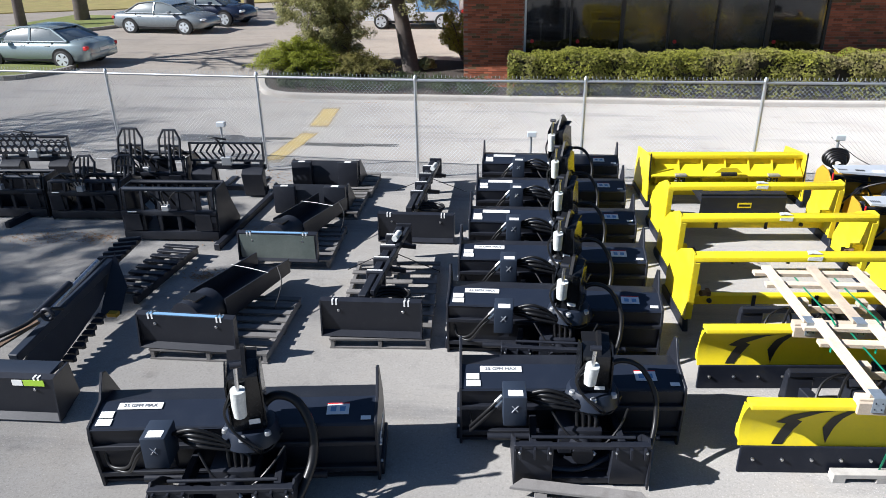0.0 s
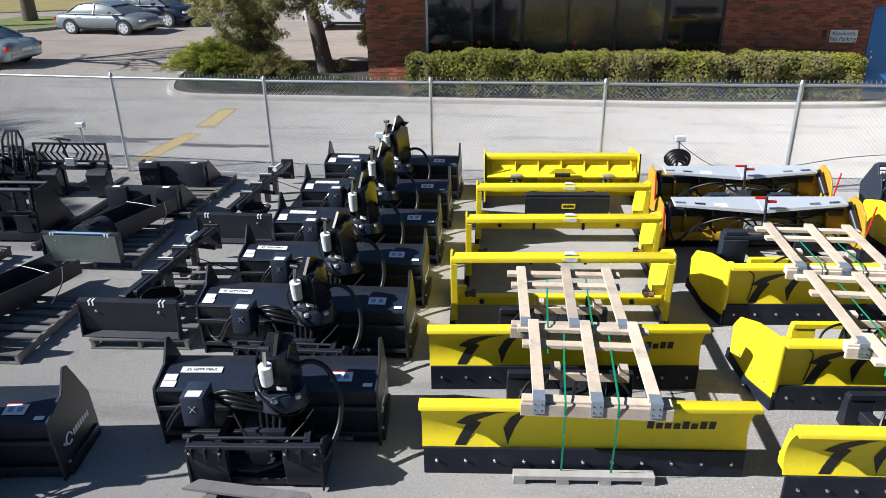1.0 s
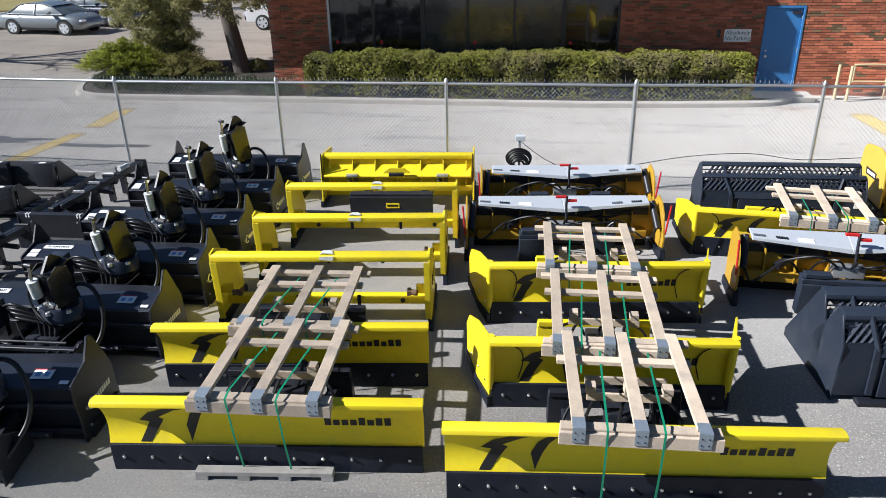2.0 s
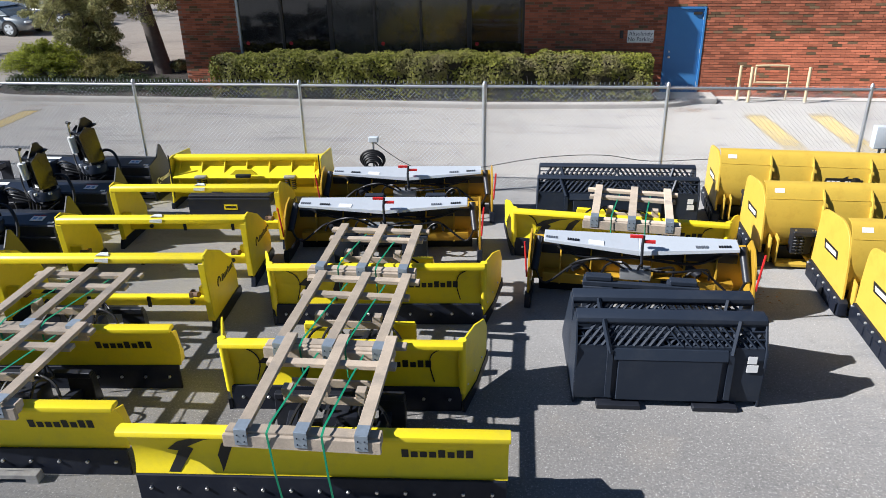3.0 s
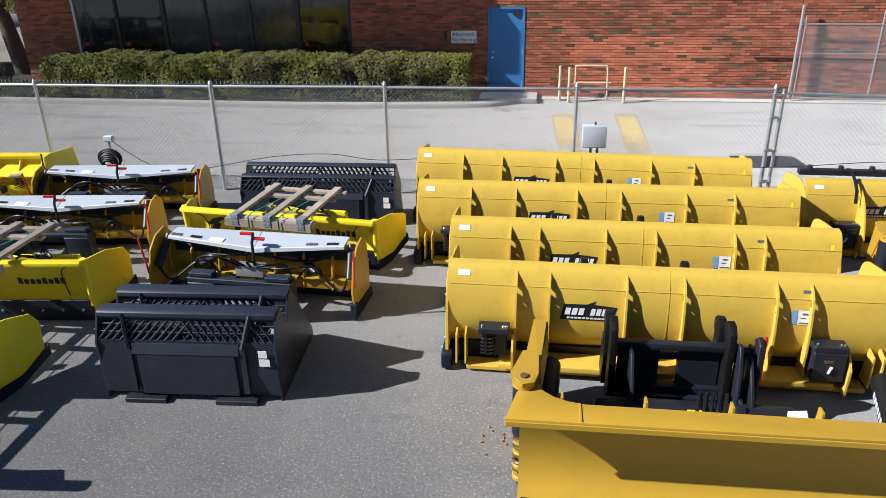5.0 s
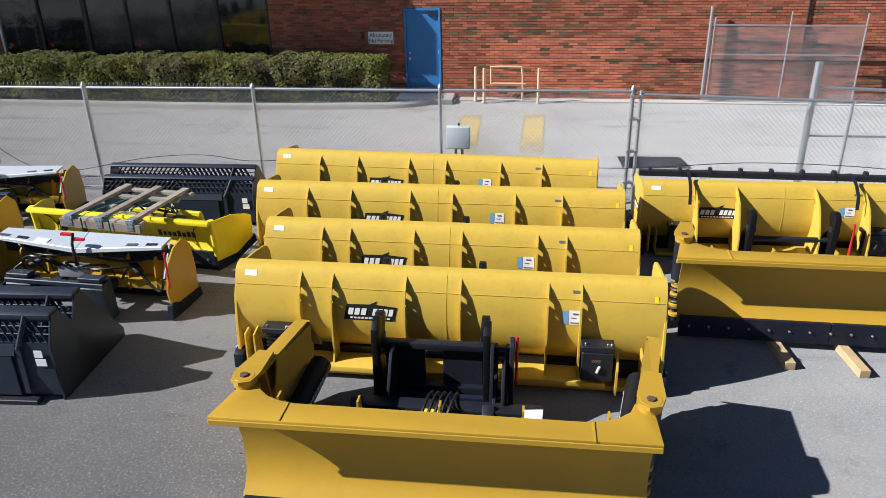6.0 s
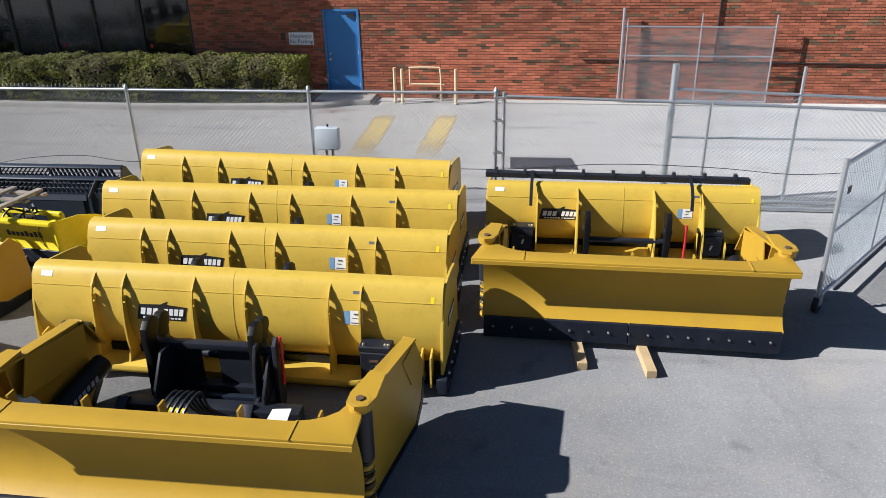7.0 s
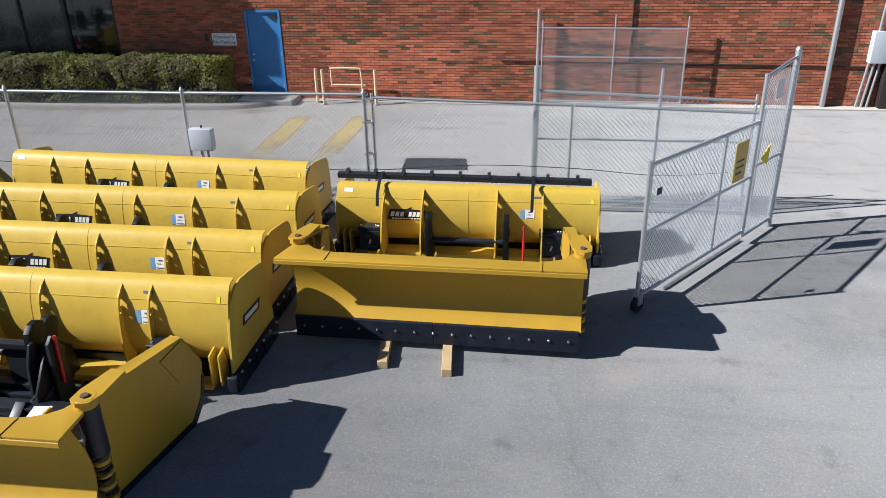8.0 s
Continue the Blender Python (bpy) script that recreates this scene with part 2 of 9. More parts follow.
def asphalt_material():
    """Worn asphalt: aggregate, tyre-polished tracks, patches, dark damp stains and cracks."""
    mat = material("asphalt", (0.272, 0.271, 0.270), 0.88, vary=0.17, scale=0.5, fine=150.0, bump=0.25, dirt=(0.196, 0.195, 0.194), dirt_amount=0.75, dirt_scale=0.4, chalky=1.0)
    nt = mat.node_tree
    N, Lk = nt.nodes, nt.links
    bsdf = N["Principled BSDF"]
    src = bsdf.inputs["Base Color"].links[0].from_socket
    tc = N.new("ShaderNodeTexCoord")
    # the lane beyond the fence is an older, paler and warmer surface
    sep = N.new("ShaderNodeSeparateXYZ")
    Lk.new(tc.outputs["Object"], sep.inputs[0])
    lane = N.new("ShaderNodeMapRange")
    lane.inputs["From Min"].default_value, lane.inputs["From Max"].default_value = 11.2, 12.4
    Lk.new(sep.outputs["Y"], lane.inputs["Value"])
    wash = N.new("ShaderNodeMix")
    wash.data_type, wash.blend_type = "RGBA", "MULTIPLY"
    wash.inputs["B"].default_value = (1.38, 1.30, 1.19, 1)
    # this pale wash weakens towards the gate
    thin = N.new("ShaderNodeMapRange")
    thin.inputs["From Min"].default_value, thin.inputs["From Max"].default_value = 11.0, 20.0
    thin.inputs["To Min"].default_value, thin.inputs["To Max"].default_value = 1.0, 0.25
    Lk.new(sep.outputs["X"], thin.inputs["Value"])
    wash_amount = N.new("ShaderNodeMath")
    wash_amount.operation = "MULTIPLY"
    Lk.new(lane.outputs[0], wash_amount.inputs[0])
    Lk.new(thin.outputs[0], wash_amount.inputs[1])
    Lk.new(wash_amount.outputs[0], wash.inputs["Factor"])
    Lk.new(src, wash.inputs["A"])
    lot = N.new("ShaderNodeMapRange")
    lot.inputs["From Min"].default_value, lot.inputs["From Max"].default_value = 19.0, 23.0
    Lk.new(sep.outputs["Y"], lot.inputs["Value"])
    wash2 = N.new("ShaderNodeMix")
    wash2.data_type, wash2.blend_type = "RGBA", "MULTIPLY"
    wash2.inputs["B"].default_value = (0.98, 0.90, 0.81, 1)
    Lk.new(lot.outputs[0], wash2.inputs["Factor"])
    Lk.new(wash.outputs["Result"], wash2.inputs["A"])
    # the yard's tint runs from paler and warmer in the west to darker in the east
    along_x = N.new("ShaderNodeMapRange")
    along_x.inputs["From Min"].default_value, along_x.inputs["From Max"].default_value = -3.0, 14.0
    Lk.new(sep.outputs["X"], along_x.inputs["Value"])
    x_tint = N.new("ShaderNodeMix")
    x_tint.data_type = "RGBA"
    x_tint.inputs["A"].default_value, x_tint.inputs["B"].default_value = (1.22, 1.165, 1.08, 1), (0.81, 0.81, 0.815, 1)
    Lk.new(along_x.outputs[0], x_tint.inputs["Factor"])
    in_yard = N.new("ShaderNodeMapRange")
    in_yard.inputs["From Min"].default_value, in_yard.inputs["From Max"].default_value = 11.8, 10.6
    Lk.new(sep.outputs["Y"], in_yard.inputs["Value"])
    x_tinted = N.new("ShaderNodeMix")
    x_tinted.data_type, x_tinted.blend_type = "RGBA", "MULTIPLY"
    Lk.new(in_yard.outputs[0], x_tinted.inputs["Factor"])
    Lk.new(wash2.outputs["Result"], x_tinted.inputs["A"])
    Lk.new(x_tint.outputs["Result"], x_tinted.inputs["B"])
    # damp streaks drawn out along the lane
    drawn = N.new("ShaderNodeMapping")
    drawn.inputs["Scale"].default_value = (0.22, 1.5, 1.0)
    Lk.new(tc.outputs["Object"], drawn.inputs["Vector"])
    wet = N.new("ShaderNodeTexNoise")
    wet.inputs["Scale"].default_value, wet.inputs["Detail"].default_value, wet.inputs["Roughness"].default_value = 1.0, 7, 0.65
    Lk.new(drawn.outputs[0], wet.inputs["Vector"])
    damp = N.new("ShaderNodeMapRange")
    damp.inputs["From Min"].default_value, damp.inputs["From Max"].default_value = 0.54, 0.66
    damp.inputs["To Max"].default_value = 0.42
    Lk.new(wet.outputs["Fac"], damp.inputs["Value"])
    soaked = N.new("ShaderNodeMix")
    soaked.data_type = "RGBA"
    soaked.inputs["B"].default_value = (0.115, 0.118, 0.125, 1)
    Lk.new(damp.outputs[0], soaked.inputs["Factor"])
    # the front stretch of the yard has lost its binder: coarser and darker, with a ragged edge
    ragged = N.new("ShaderNodeTexNoise")
    ragged.inputs["Scale"].default_value, ragged.inputs["Detail"].default_value, ragged.inputs["Roughness"].default_value = 0.8, 8, 0.7
    Lk.new(tc.outputs["Object"], ragged.inputs["Vector"])
    edge = N.new("ShaderNodeMath")
    edge.operation = "MULTIPLY_ADD"
    edge.inputs[1].default_value = 2.2
    Lk.new(ragged.outputs["Fac"], edge.inputs[0])
    Lk.new(sep.outputs["Y"], edge.inputs[2])
    front = N.new("ShaderNodeMapRange")
    front.inputs["From Min"].default_value, front.inputs["From Max"].default_value = 8.2, 6.2
    Lk.new(edge.outputs[0], front.inputs["Value"])
    west = N.new("ShaderNodeMapRange")
    west.inputs["From Min"].default_value, west.inputs["From Max"].default_value = 13.5, 11.5
    Lk.new(sep.outputs["X"], west.inputs["Value"])
    bare = N.new("ShaderNodeMath")
    bare.operation = "MULTIPLY"
    Lk.new(front.outputs[0], bare.inputs[0])
    Lk.new(west.outputs[0], bare.inputs[1])
    east = N.new("ShaderNodeMapRange")
    east.inputs["From Min"].default_value, east.inputs["From Max"].default_value = 1.5, 4.5
    Lk.new(sep.outputs["X"], east.inputs["Value"])
    worn = N.new("ShaderNodeMath")
    worn.operation = "MULTIPLY"
    Lk.new(bare.outputs[0], worn.inputs[0])
    Lk.new(east.outputs[0], worn.inputs[1])
    coarse = N.new("ShaderNodeMix")
    coarse.data_type, coarse.blend_type = "RGBA", "MULTIPLY"
    coarse.inputs["B"].default_value = (0.70, 0.69, 0.68, 1)
    Lk.new(worn.outputs[0], coarse.inputs["Factor"])
    Lk.new(x_tinted.outputs["Result"], coarse.inputs["A"])
    Lk.new(coarse.outputs["Result"], soaked.inputs["A"])
    # brown dust and mottling
    dust = N.new("ShaderNodeTexNoise")
    dust.inputs["Scale"].default_value, dust.inputs["Detail"].default_value, dust.inputs["Roughness"].default_value = 0.9, 9, 0.72
    Lk.new(tc.outputs["Object"], dust.inputs["Vector"])
    dusty = N.new("ShaderNodeMapRange")
    dusty.inputs["From Min"].default_value, dusty.inputs["From Max"].default_value = 0.50, 0.75
    dusty.inputs["To Max"].default_value = 0.38
    Lk.new(dust.outputs["Fac"], dusty.inputs["Value"])
    brown = N.new("ShaderNodeMix")
    brown.data_type = "RGBA"
    brown.inputs["B"].default_value = (0.33, 0.285, 0.225, 1)
    Lk.new(dusty.outputs[0], brown.inputs["Factor"])
    Lk.new(soaked.outputs["Result"], brown.inputs["A"])
    spot = N.new("ShaderNodeTexNoise")
    spot.inputs["Scale"].default_value, spot.inputs["Detail"].default_value, spot.inputs["Roughness"].default_value = 2.3, 6, 0.6
    Lk.new(tc.outputs["Object"], spot.inputs["Vector"])
    oily = N.new("ShaderNodeMapRange")
    oily.inputs["From Min"].default_value, oily.inputs["From Max"].default_value = 0.60, 0.74
    oily.inputs["To Min"].default_value, oily.inputs["To Max"].default_value = 1.0, 0.66
    Lk.new(spot.outputs["Fac"], oily.inputs["Value"])
    mottled = N.new("ShaderNodeMix")
    mottled.data_type, mottled.blend_type = "RGBA", "MULTIPLY"
    mottled.inputs["Factor"].default_value = 1.0
    Lk.new(brown.outputs["Result"], mottled.inputs["A"])
    Lk.new(oily.outputs[0], mottled.inputs["B"])
    # pale grit in the aggregate
    vor = N.new("ShaderNodeTexVoronoi")
    vor.inputs["Scale"].default_value = 80
    Lk.new(tc.outputs["Object"], vor.inputs["Vector"])
    grit = N.new("ShaderNodeMapRange")
    grit.inputs["From Min"].default_value, grit.inputs["From Max"].default_value = 0.20, 0.06
    grit.inputs["To Max"].default_value = 0.45
    Lk.new(vor.outputs["Distance"], grit.inputs["Value"])
    pale = N.new("ShaderNodeMix")
    pale.data_type = "RGBA"
    pale.inputs["B"].default_value = (0.42, 0.41, 0.39, 1)
    Lk.new(grit.outputs[0], pale.inputs["Factor"])
    Lk.new(mottled.outputs["Result"], pale.inputs["A"])
    stone = N.new("ShaderNodeTexVoronoi")
    stone.inputs["Scale"].default_value = 105
    Lk.new(tc.outputs["Object"], stone.inputs["Vector"])
    bw = N.new("ShaderNodeRGBToBW")
    Lk.new(stone.outputs["Color"], bw.inputs[0])
    tone = N.new("ShaderNodeMapRange")
    tone.inputs["To Min"].default_value, tone.inputs["To Max"].default_value = 0.90, 1.10
    Lk.new(bw.outputs[0], tone.inputs["Value"])
    speck = N.new("ShaderNodeMix")
    speck.data_type, speck.blend_type = "RGBA", "MULTIPLY"
    speck.inputs["Factor"].default_value = 1.0
    Lk.new(pale.outputs["Result"], speck.inputs["A"])
    Lk.new(tone.outputs[0], speck.inputs["B"])
    # uneven pale and dark grains, strongest where the binder has gone, and a few loose chips
    def grains(size, detail, low, high, colour, amount, below):
        q = N.new("ShaderNodeTexNoise")
        q.inputs["Scale"].default_value, q.inputs["Detail"].default_value, q.inputs["Roughness"].default_value = size, detail, 0.7
        Lk.new(tc.outputs["Object"], q.inputs["Vector"])
        near = N.new("ShaderNodeMapRange")
        near.inputs["From Min"].default_value, near.inputs["From Max"].default_value = low, high
        Lk.new(q.outputs["Fac"], near.inputs["Value"])
        more = N.new("ShaderNodeMath")
        more.operation = "MULTIPLY_ADD"
        more.inputs[1].default_value, more.inputs[2].default_value = 0.28, amount
        Lk.new(worn.outputs[0], more.inputs[0])
        both = N.new("ShaderNodeMath")
        both.operation = "MULTIPLY"
        Lk.new(near.outputs[0], both.inputs[0])
        Lk.new(more.outputs[0], both.inputs[1])
        mix = N.new("ShaderNodeMix")
        mix.data_type = "RGBA"
        mix.inputs["B"].default_value = colour
        Lk.new(both.outputs[0], mix.inputs["Factor"])
        Lk.new(below, mix.inputs["A"])
        return mix.outputs["Result"]

    chipped = grains(42, 2.0, 0.56, 0.68, (0.48, 0.47, 0.45, 1), 0.27, speck.outputs["Result"])
    chipped = grains(36, 2.0, 0.44, 0.34, (0.09, 0.09, 0.09, 1), 0.25, chipped)
    chipped = grains(60, 0.0, 0.76, 0.80, (0.62, 0.60, 0.56, 1), 0.40, chipped)
    # cracks
    warp = N.new("ShaderNodeTexNoise")
    warp.inputs["Scale"].default_value, warp.inputs["Detail"].default_value = 1.1, 6
    Lk.new(tc.outputs["Object"], warp.inputs["Vector"])
    mixv = N.new("ShaderNodeMix")
    mixv.data_type = "RGBA"
    mixv.inputs["Factor"].default_value = 0.6
    Lk.new(tc.outputs["Object"], mixv.inputs["A"])
    Lk.new(warp.outputs["Color"], mixv.inputs["B"])
    cr = N.new("ShaderNodeTexVoronoi")
    cr.feature = "DISTANCE_TO_EDGE"
    cr.inputs["Scale"].default_value = 0.42
    Lk.new(mixv.outputs["Result"], cr.inputs["Vector"])
    line = N.new("ShaderNodeMapRange")
    line.inputs["From Min"].default_value, line.inputs["From Max"].default_value = 0.006, 0.002
    line.inputs["To Max"].default_value = 0.13
    Lk.new(cr.outputs["Distance"], line.inputs["Value"])
    dark = N.new("ShaderNodeMix")
    dark.data_type = "RGBA"
    dark.inputs["B"].default_value = (0.07, 0.065, 0.06, 1)
    Lk.new(line.outputs[0], dark.inputs["Factor"])
    Lk.new(chipped, dark.inputs["A"])
    Lk.new(dark.outputs["Result"], bsdf.inputs["Base Color"])
    return mat


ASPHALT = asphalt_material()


# ---- mesh helpers ----
class Shape:
    """A bmesh with a few solid forms to add to it."""
    def __init__(self):
        self.bm = bmesh.new()

    def solid(self, verts, faces):
        vs = [self.bm.verts.new(v) for v in verts]
        for f in faces:
            try:
                self.bm.faces.new([vs[i] for i in f])
            except ValueError:
                pass
        return self

    def box(self, x0, x1, y0, y1, z0, z1, m=None):
        vs = [Vector((x, y, z)) for z in (z0, z1) for x, y in ((x0, y0), (x1, y0), (x1, y1), (x0, y1))]
        if m is not None:
            vs = [m @ v for v in vs]
        return self.solid(vs, [(3, 2, 1, 0), (4, 5, 6, 7), (0, 1, 5, 4), (1, 2, 6, 5), (2, 3, 7, 6), (3, 0, 4, 7)])

    def bar(self, a, b, w, h):
        """A square bar from a to b, w wide and h high."""
        a, b = Vector(a), Vector(b)
        d = b - a
        return self.box(-w / 2, w / 2, -h / 2, h / 2, 0, d.length, Matrix.Translation(a) @ d.to_track_quat("Z", "Y").to_matrix().to_4x4())

    def prism(self, pts, axis, a, b):
        """A polygon in the plane across the axis, drawn out from a to b. For x the points are (y, z), for y (x, z), for z (x, y)."""
        place = {"x": lambda p, t: (t, p[0], p[1]), "y": lambda p, t: (p[0], t, p[1]), "z": lambda p, t: (p[0], p[1], t)}[axis]
        n = len(pts)
        vs = [place(p, a) for p in pts] + [place(p, b) for p in pts]
        fs = [tuple(range(n))[::-1], tuple(range(n, 2 * n))] + [(i, (i + 1) % n, n + (i + 1) % n, n + i) for i in range(n)]
        return self.solid(vs, fs)

    def sheet(self, profile, x0, x1, thick, axis="x"):
        """A bent sheet: an open profile drawn out along the axis, with thickness."""
        pr = [Vector(p) for p in profile]
        back = []
        for i, p in enumerate(pr):
            t = (pr[min(i + 1, len(pr) - 1)] - pr[max(i - 1, 0)]).normalized()
            back.append(p + Vector((-t.y, t.x)) * thick)
        ring = [tuple(p) for p in pr] + [tuple(p) for p in reversed(back)]
        n, k = len(ring), len(pr)
        place = {"x": lambda p, t: (t, p[0], p[1]), "y": lambda p, t: (p[0], t, p[1]), "z": lambda p, t: (p[0], p[1], t)}[axis]
        vs = [place(p, x0) for p in ring] + [place(p, x1) for p in ring]
        fs = [(i, (i + 1) % n, n + (i + 1) % n, n + i) for i in range(n)]
        for i in range(k - 1):
            q = (i, i + 1, n - 2 - i, n - 1 - i)
            fs += [q[::-1], tuple(n + j for j in q)]
        return self.solid(vs, fs)

    def tube(self, path, r, n=8, r1=None):
        path = [Vector(p) for p in path]
        if 7 <= n < 12 and r > 0.011:
            n = 12
        rings = []
        side = None
        for i, p in enumerate(path):
            t = (path[min(i + 1, len(path) - 1)] - path[max(i - 1, 0)]).normalized()
            if side is None:
                side = t.orthogonal().normalized()
            side = (side - t * side.dot(t)).normalized()
            up = t.cross(side)
            rr = r if r1 is None else r + (r1 - r) * i / max(1, len(path) - 1)
            rings.append([self.bm.verts.new(p + (side * math.cos(2 * math.pi * k / n) + up * math.sin(2 * math.pi * k / n)) * rr) for k in range(n)])
        for a, b in zip(rings, rings[1:]):
            for k in range(n):
                self.bm.faces.new((a[k], a[(k + 1) % n], b[(k + 1) % n], b[k]))
        self.bm.faces.new(rings[0][::-1])
        self.bm.faces.new(rings[-1])
        return self

    def plate(self, pts, thick):
        """A flat polygon in space with thickness along its normal."""
        pts = [Vector(p) for p in pts]
        nrm = Vector((0, 0, 0))
        for i in range(len(pts)):
            nrm += pts[i].cross(pts[(i + 1) % len(pts)])
        nrm.normalize()
        n = len(pts)
        return self.solid([p - nrm * thick / 2 for p in pts] + [p + nrm * thick / 2 for p in pts],
                          [tuple(range(n))[::-1], tuple(range(n, 2 * n))] + [(i, (i + 1) % n, n + (i + 1) % n, n + i) for i in range(n)])

    def bevel(self, width, segments=2, angle=35):
        bmesh.ops.recalc_face_normals(self.bm, faces=self.bm.faces)
        es = [e for e in self.bm.edges if len(e.link_faces) == 2 and e.calc_face_angle(0) > radians(angle)]
        bmesh.ops.bevel(self.bm, geom=es, offset=width, segments=segments, affect="EDGES", profile=0.6, clamp_overlap=True)
        return self


def arc(p, q, bulge, n=8):
    """Points from p to q in a plane, bowed to the left of the way by bulge."""
    p, q = Vector(p), Vector(q)
    nrm = Vector((-(q - p).y, (q - p).x)).normalized()
    return [tuple(p.lerp(q, i / n) + nrm * bulge * 4 * (i / n) * (1 - i / n)) for i in range(n + 1)]


def curve3(pts, n=6):
    """A smooth line through points."""
    pts = [Vector(p) for p in pts]
    out = []
    for i in range(len(pts) - 1):
        a, b, c, d = pts[max(i - 1, 0)], pts[i], pts[i + 1], pts[min(i + 2, len(pts) - 1)]
        for k in range(n):
            t = k / n
            out.append(0.5 * ((2 * b) + (c - a) * t + (2 * a - 5 * b + 4 * c - d) * t * t + (3 * b - a - 3 * c + d) * t ** 3))
    return out + [pts[-1]]


def part(name, shape, mat, parent, label="", smooth=True):
    bm = shape.bm if isinstance(shape, Shape) else shape
    bmesh.ops.recalc_face_normals(bm, faces=bm.faces)
    me = bpy.data.meshes.new(name)
    bm.to_mesh(me)
    bm.free()
    me.materials.append(mat)
    if smooth:
        me.shade_smooth()
        me.set_sharp_from_angle(angle=radians(32))
    ob = new(name, me)
    ob.parent = parent
    if label:
        tagged(ob, label)
    return ob


def mesh_only(name, shape, mat):
    bmesh.ops.recalc_face_normals(shape.bm, faces=shape.bm.faces)
    me = bpy.data.meshes.new(name)
    shape.bm.to_mesh(me)
    shape.bm.free()
    me.materials.append(mat)
    return me


def piece(name, me, parent, m=None):
    ob = new(name, me)
    ob.parent = parent
    if m is not None:
        ob.matrix_basis = m
    return ob


def thing(name, m, label, category, group="", kind=""):
    ob = new(name)
    ob.empty_display_size = 0.2
    ob.matrix_basis = m
    return tagged(ob, label, category, group, kind)


def solo(name, shape, mat, label, category, kind="", group="", m=None, smooth=True):
    ob = part(name, shape, mat, None, "", smooth)
    if m is not None:
        ob.matrix_basis = m
    return tagged(ob, label, category, group, kind)


# ---- ground ----
def ground_sheet():
    s = Shape()
    xs = [-400, -60, -30, -15, 0, 10, 20, 40, 80, 400]
    ys = [-60, -10, 0, 6, 12, 20, 40, 80, 200, 600]
    vs = [[s.bm.verts.new((x, y, 0)) for y in ys] for x in xs]
    for i in range(len(xs) - 1):
        for j in range(len(ys) - 1):
            s.bm.faces.new((vs[i][j], vs[i + 1][j], vs[i + 1][j + 1], vs[i][j + 1]))
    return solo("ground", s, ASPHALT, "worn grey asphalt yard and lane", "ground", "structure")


ground_sheet()


def flat_patch(name, pts, mat, label, category, z=0.004, kind="structure"):
    s = Shape()
    s.plate([(x, y, z / 2) for x, y in pts], z)
    return solo(name, s, mat, label, category, kind)


def worn_line(a, b, w, label, seed, start=4.0):
    """A sprayed stroke whose cover falls off towards its rim."""
    rnd = random.Random(seed)
    a, b = Vector(a), Vector(b)
    way = (b - a).normalized()
    side = Vector((-way.y, way.x))
    n, m = 26, 8
    bm = bmesh.new()
    grid = [[bm.verts.new((*(a.lerp(b, i / n) + side * w * 1.25 * (j / m - 0.5)), 0.004)) for j in range(m + 1)] for i in range(n + 1)]
    for i in range(n):
        for j in range(m):
            bm.faces.new((grid[i][j], grid[i + 1][j], grid[i + 1][j + 1], grid[i][j + 1]))
    ob = solo("road_marking", bm, ROAD_YELLOW, label, "road marking", "structure", smooth=False)
    cover = ob.data.attributes.new("cover", "FLOAT", "POINT")
    ln = (b - a).length
    for k, v in enumerate(ob.data.vertices):
        p = Vector(v.co[:2]) - a
        u, t = p.dot(way), abs(p.dot(side)) / (w * 0.625)
        cover.data[k].value = max(0.0, min(1.0, (1 - t) * 2.4, start * u / ln + 0.1, 5.0 * (ln - u) / ln + 0.1)) * rnd.uniform(0.85, 1.0)


worn_line((-5.80, 12.1), (-5.60, 14.45), 0.36, "worn yellow line on the lane", 1)
worn_line((-5.57, 14.75), (-5.75, 16.8), 0.42, "worn yellow line on the lane", 2)
worn_line((12.03, 13.7), (11.93, 17.2), 0.44, "worn yellow line by the bollards", 3, 1.5)
worn_line((13.32, 13.7), (13.38, 17.3), 0.44, "worn yellow line by the bollards", 4, 1.5)


def kerb():
    """The kerb round the planting bed, a rounded upstand that turns in at the west end."""
    pts = [(11.2, 18.65), (10.6, 17.95), (9.6, 17.6), (6.0, 17.38), (1.6, 17.5), (-3.0, 17.62), (-6.6, 17.7), (-7.7, 17.95), (-8.3, 18.6), (-8.9, 20.2), (-9.6, 23.5)]
    line = curve3([(x, y, 0) for x, y in pts], 5)
    s = Shape()
    ring = [(0.0, 0.0), (0.02, 0.09), (0.05, 0.115), (0.2, 0.125), (0.2, 0.0)]
    rows = []
    for i, p in enumerate(line):
        t = (line[min(i + 1, len(line) - 1)] - line[max(i - 1, 0)]).normalized()
        inward = Vector((t.y, -t.x, 0))
        rows.append([s.bm.verts.new(p + inward * a + Vector((0, 0, b))) for a, b in ring])
    for a, b in zip(rows, rows[1:]):
        for k in range(len(ring) - 1):
            s.bm.faces.new((a[k], a[k + 1], b[k + 1], b[k]))
    return solo("kerb", s, CONCRETE, "pale worn concrete kerb round the planting bed", "kerb", "structure")


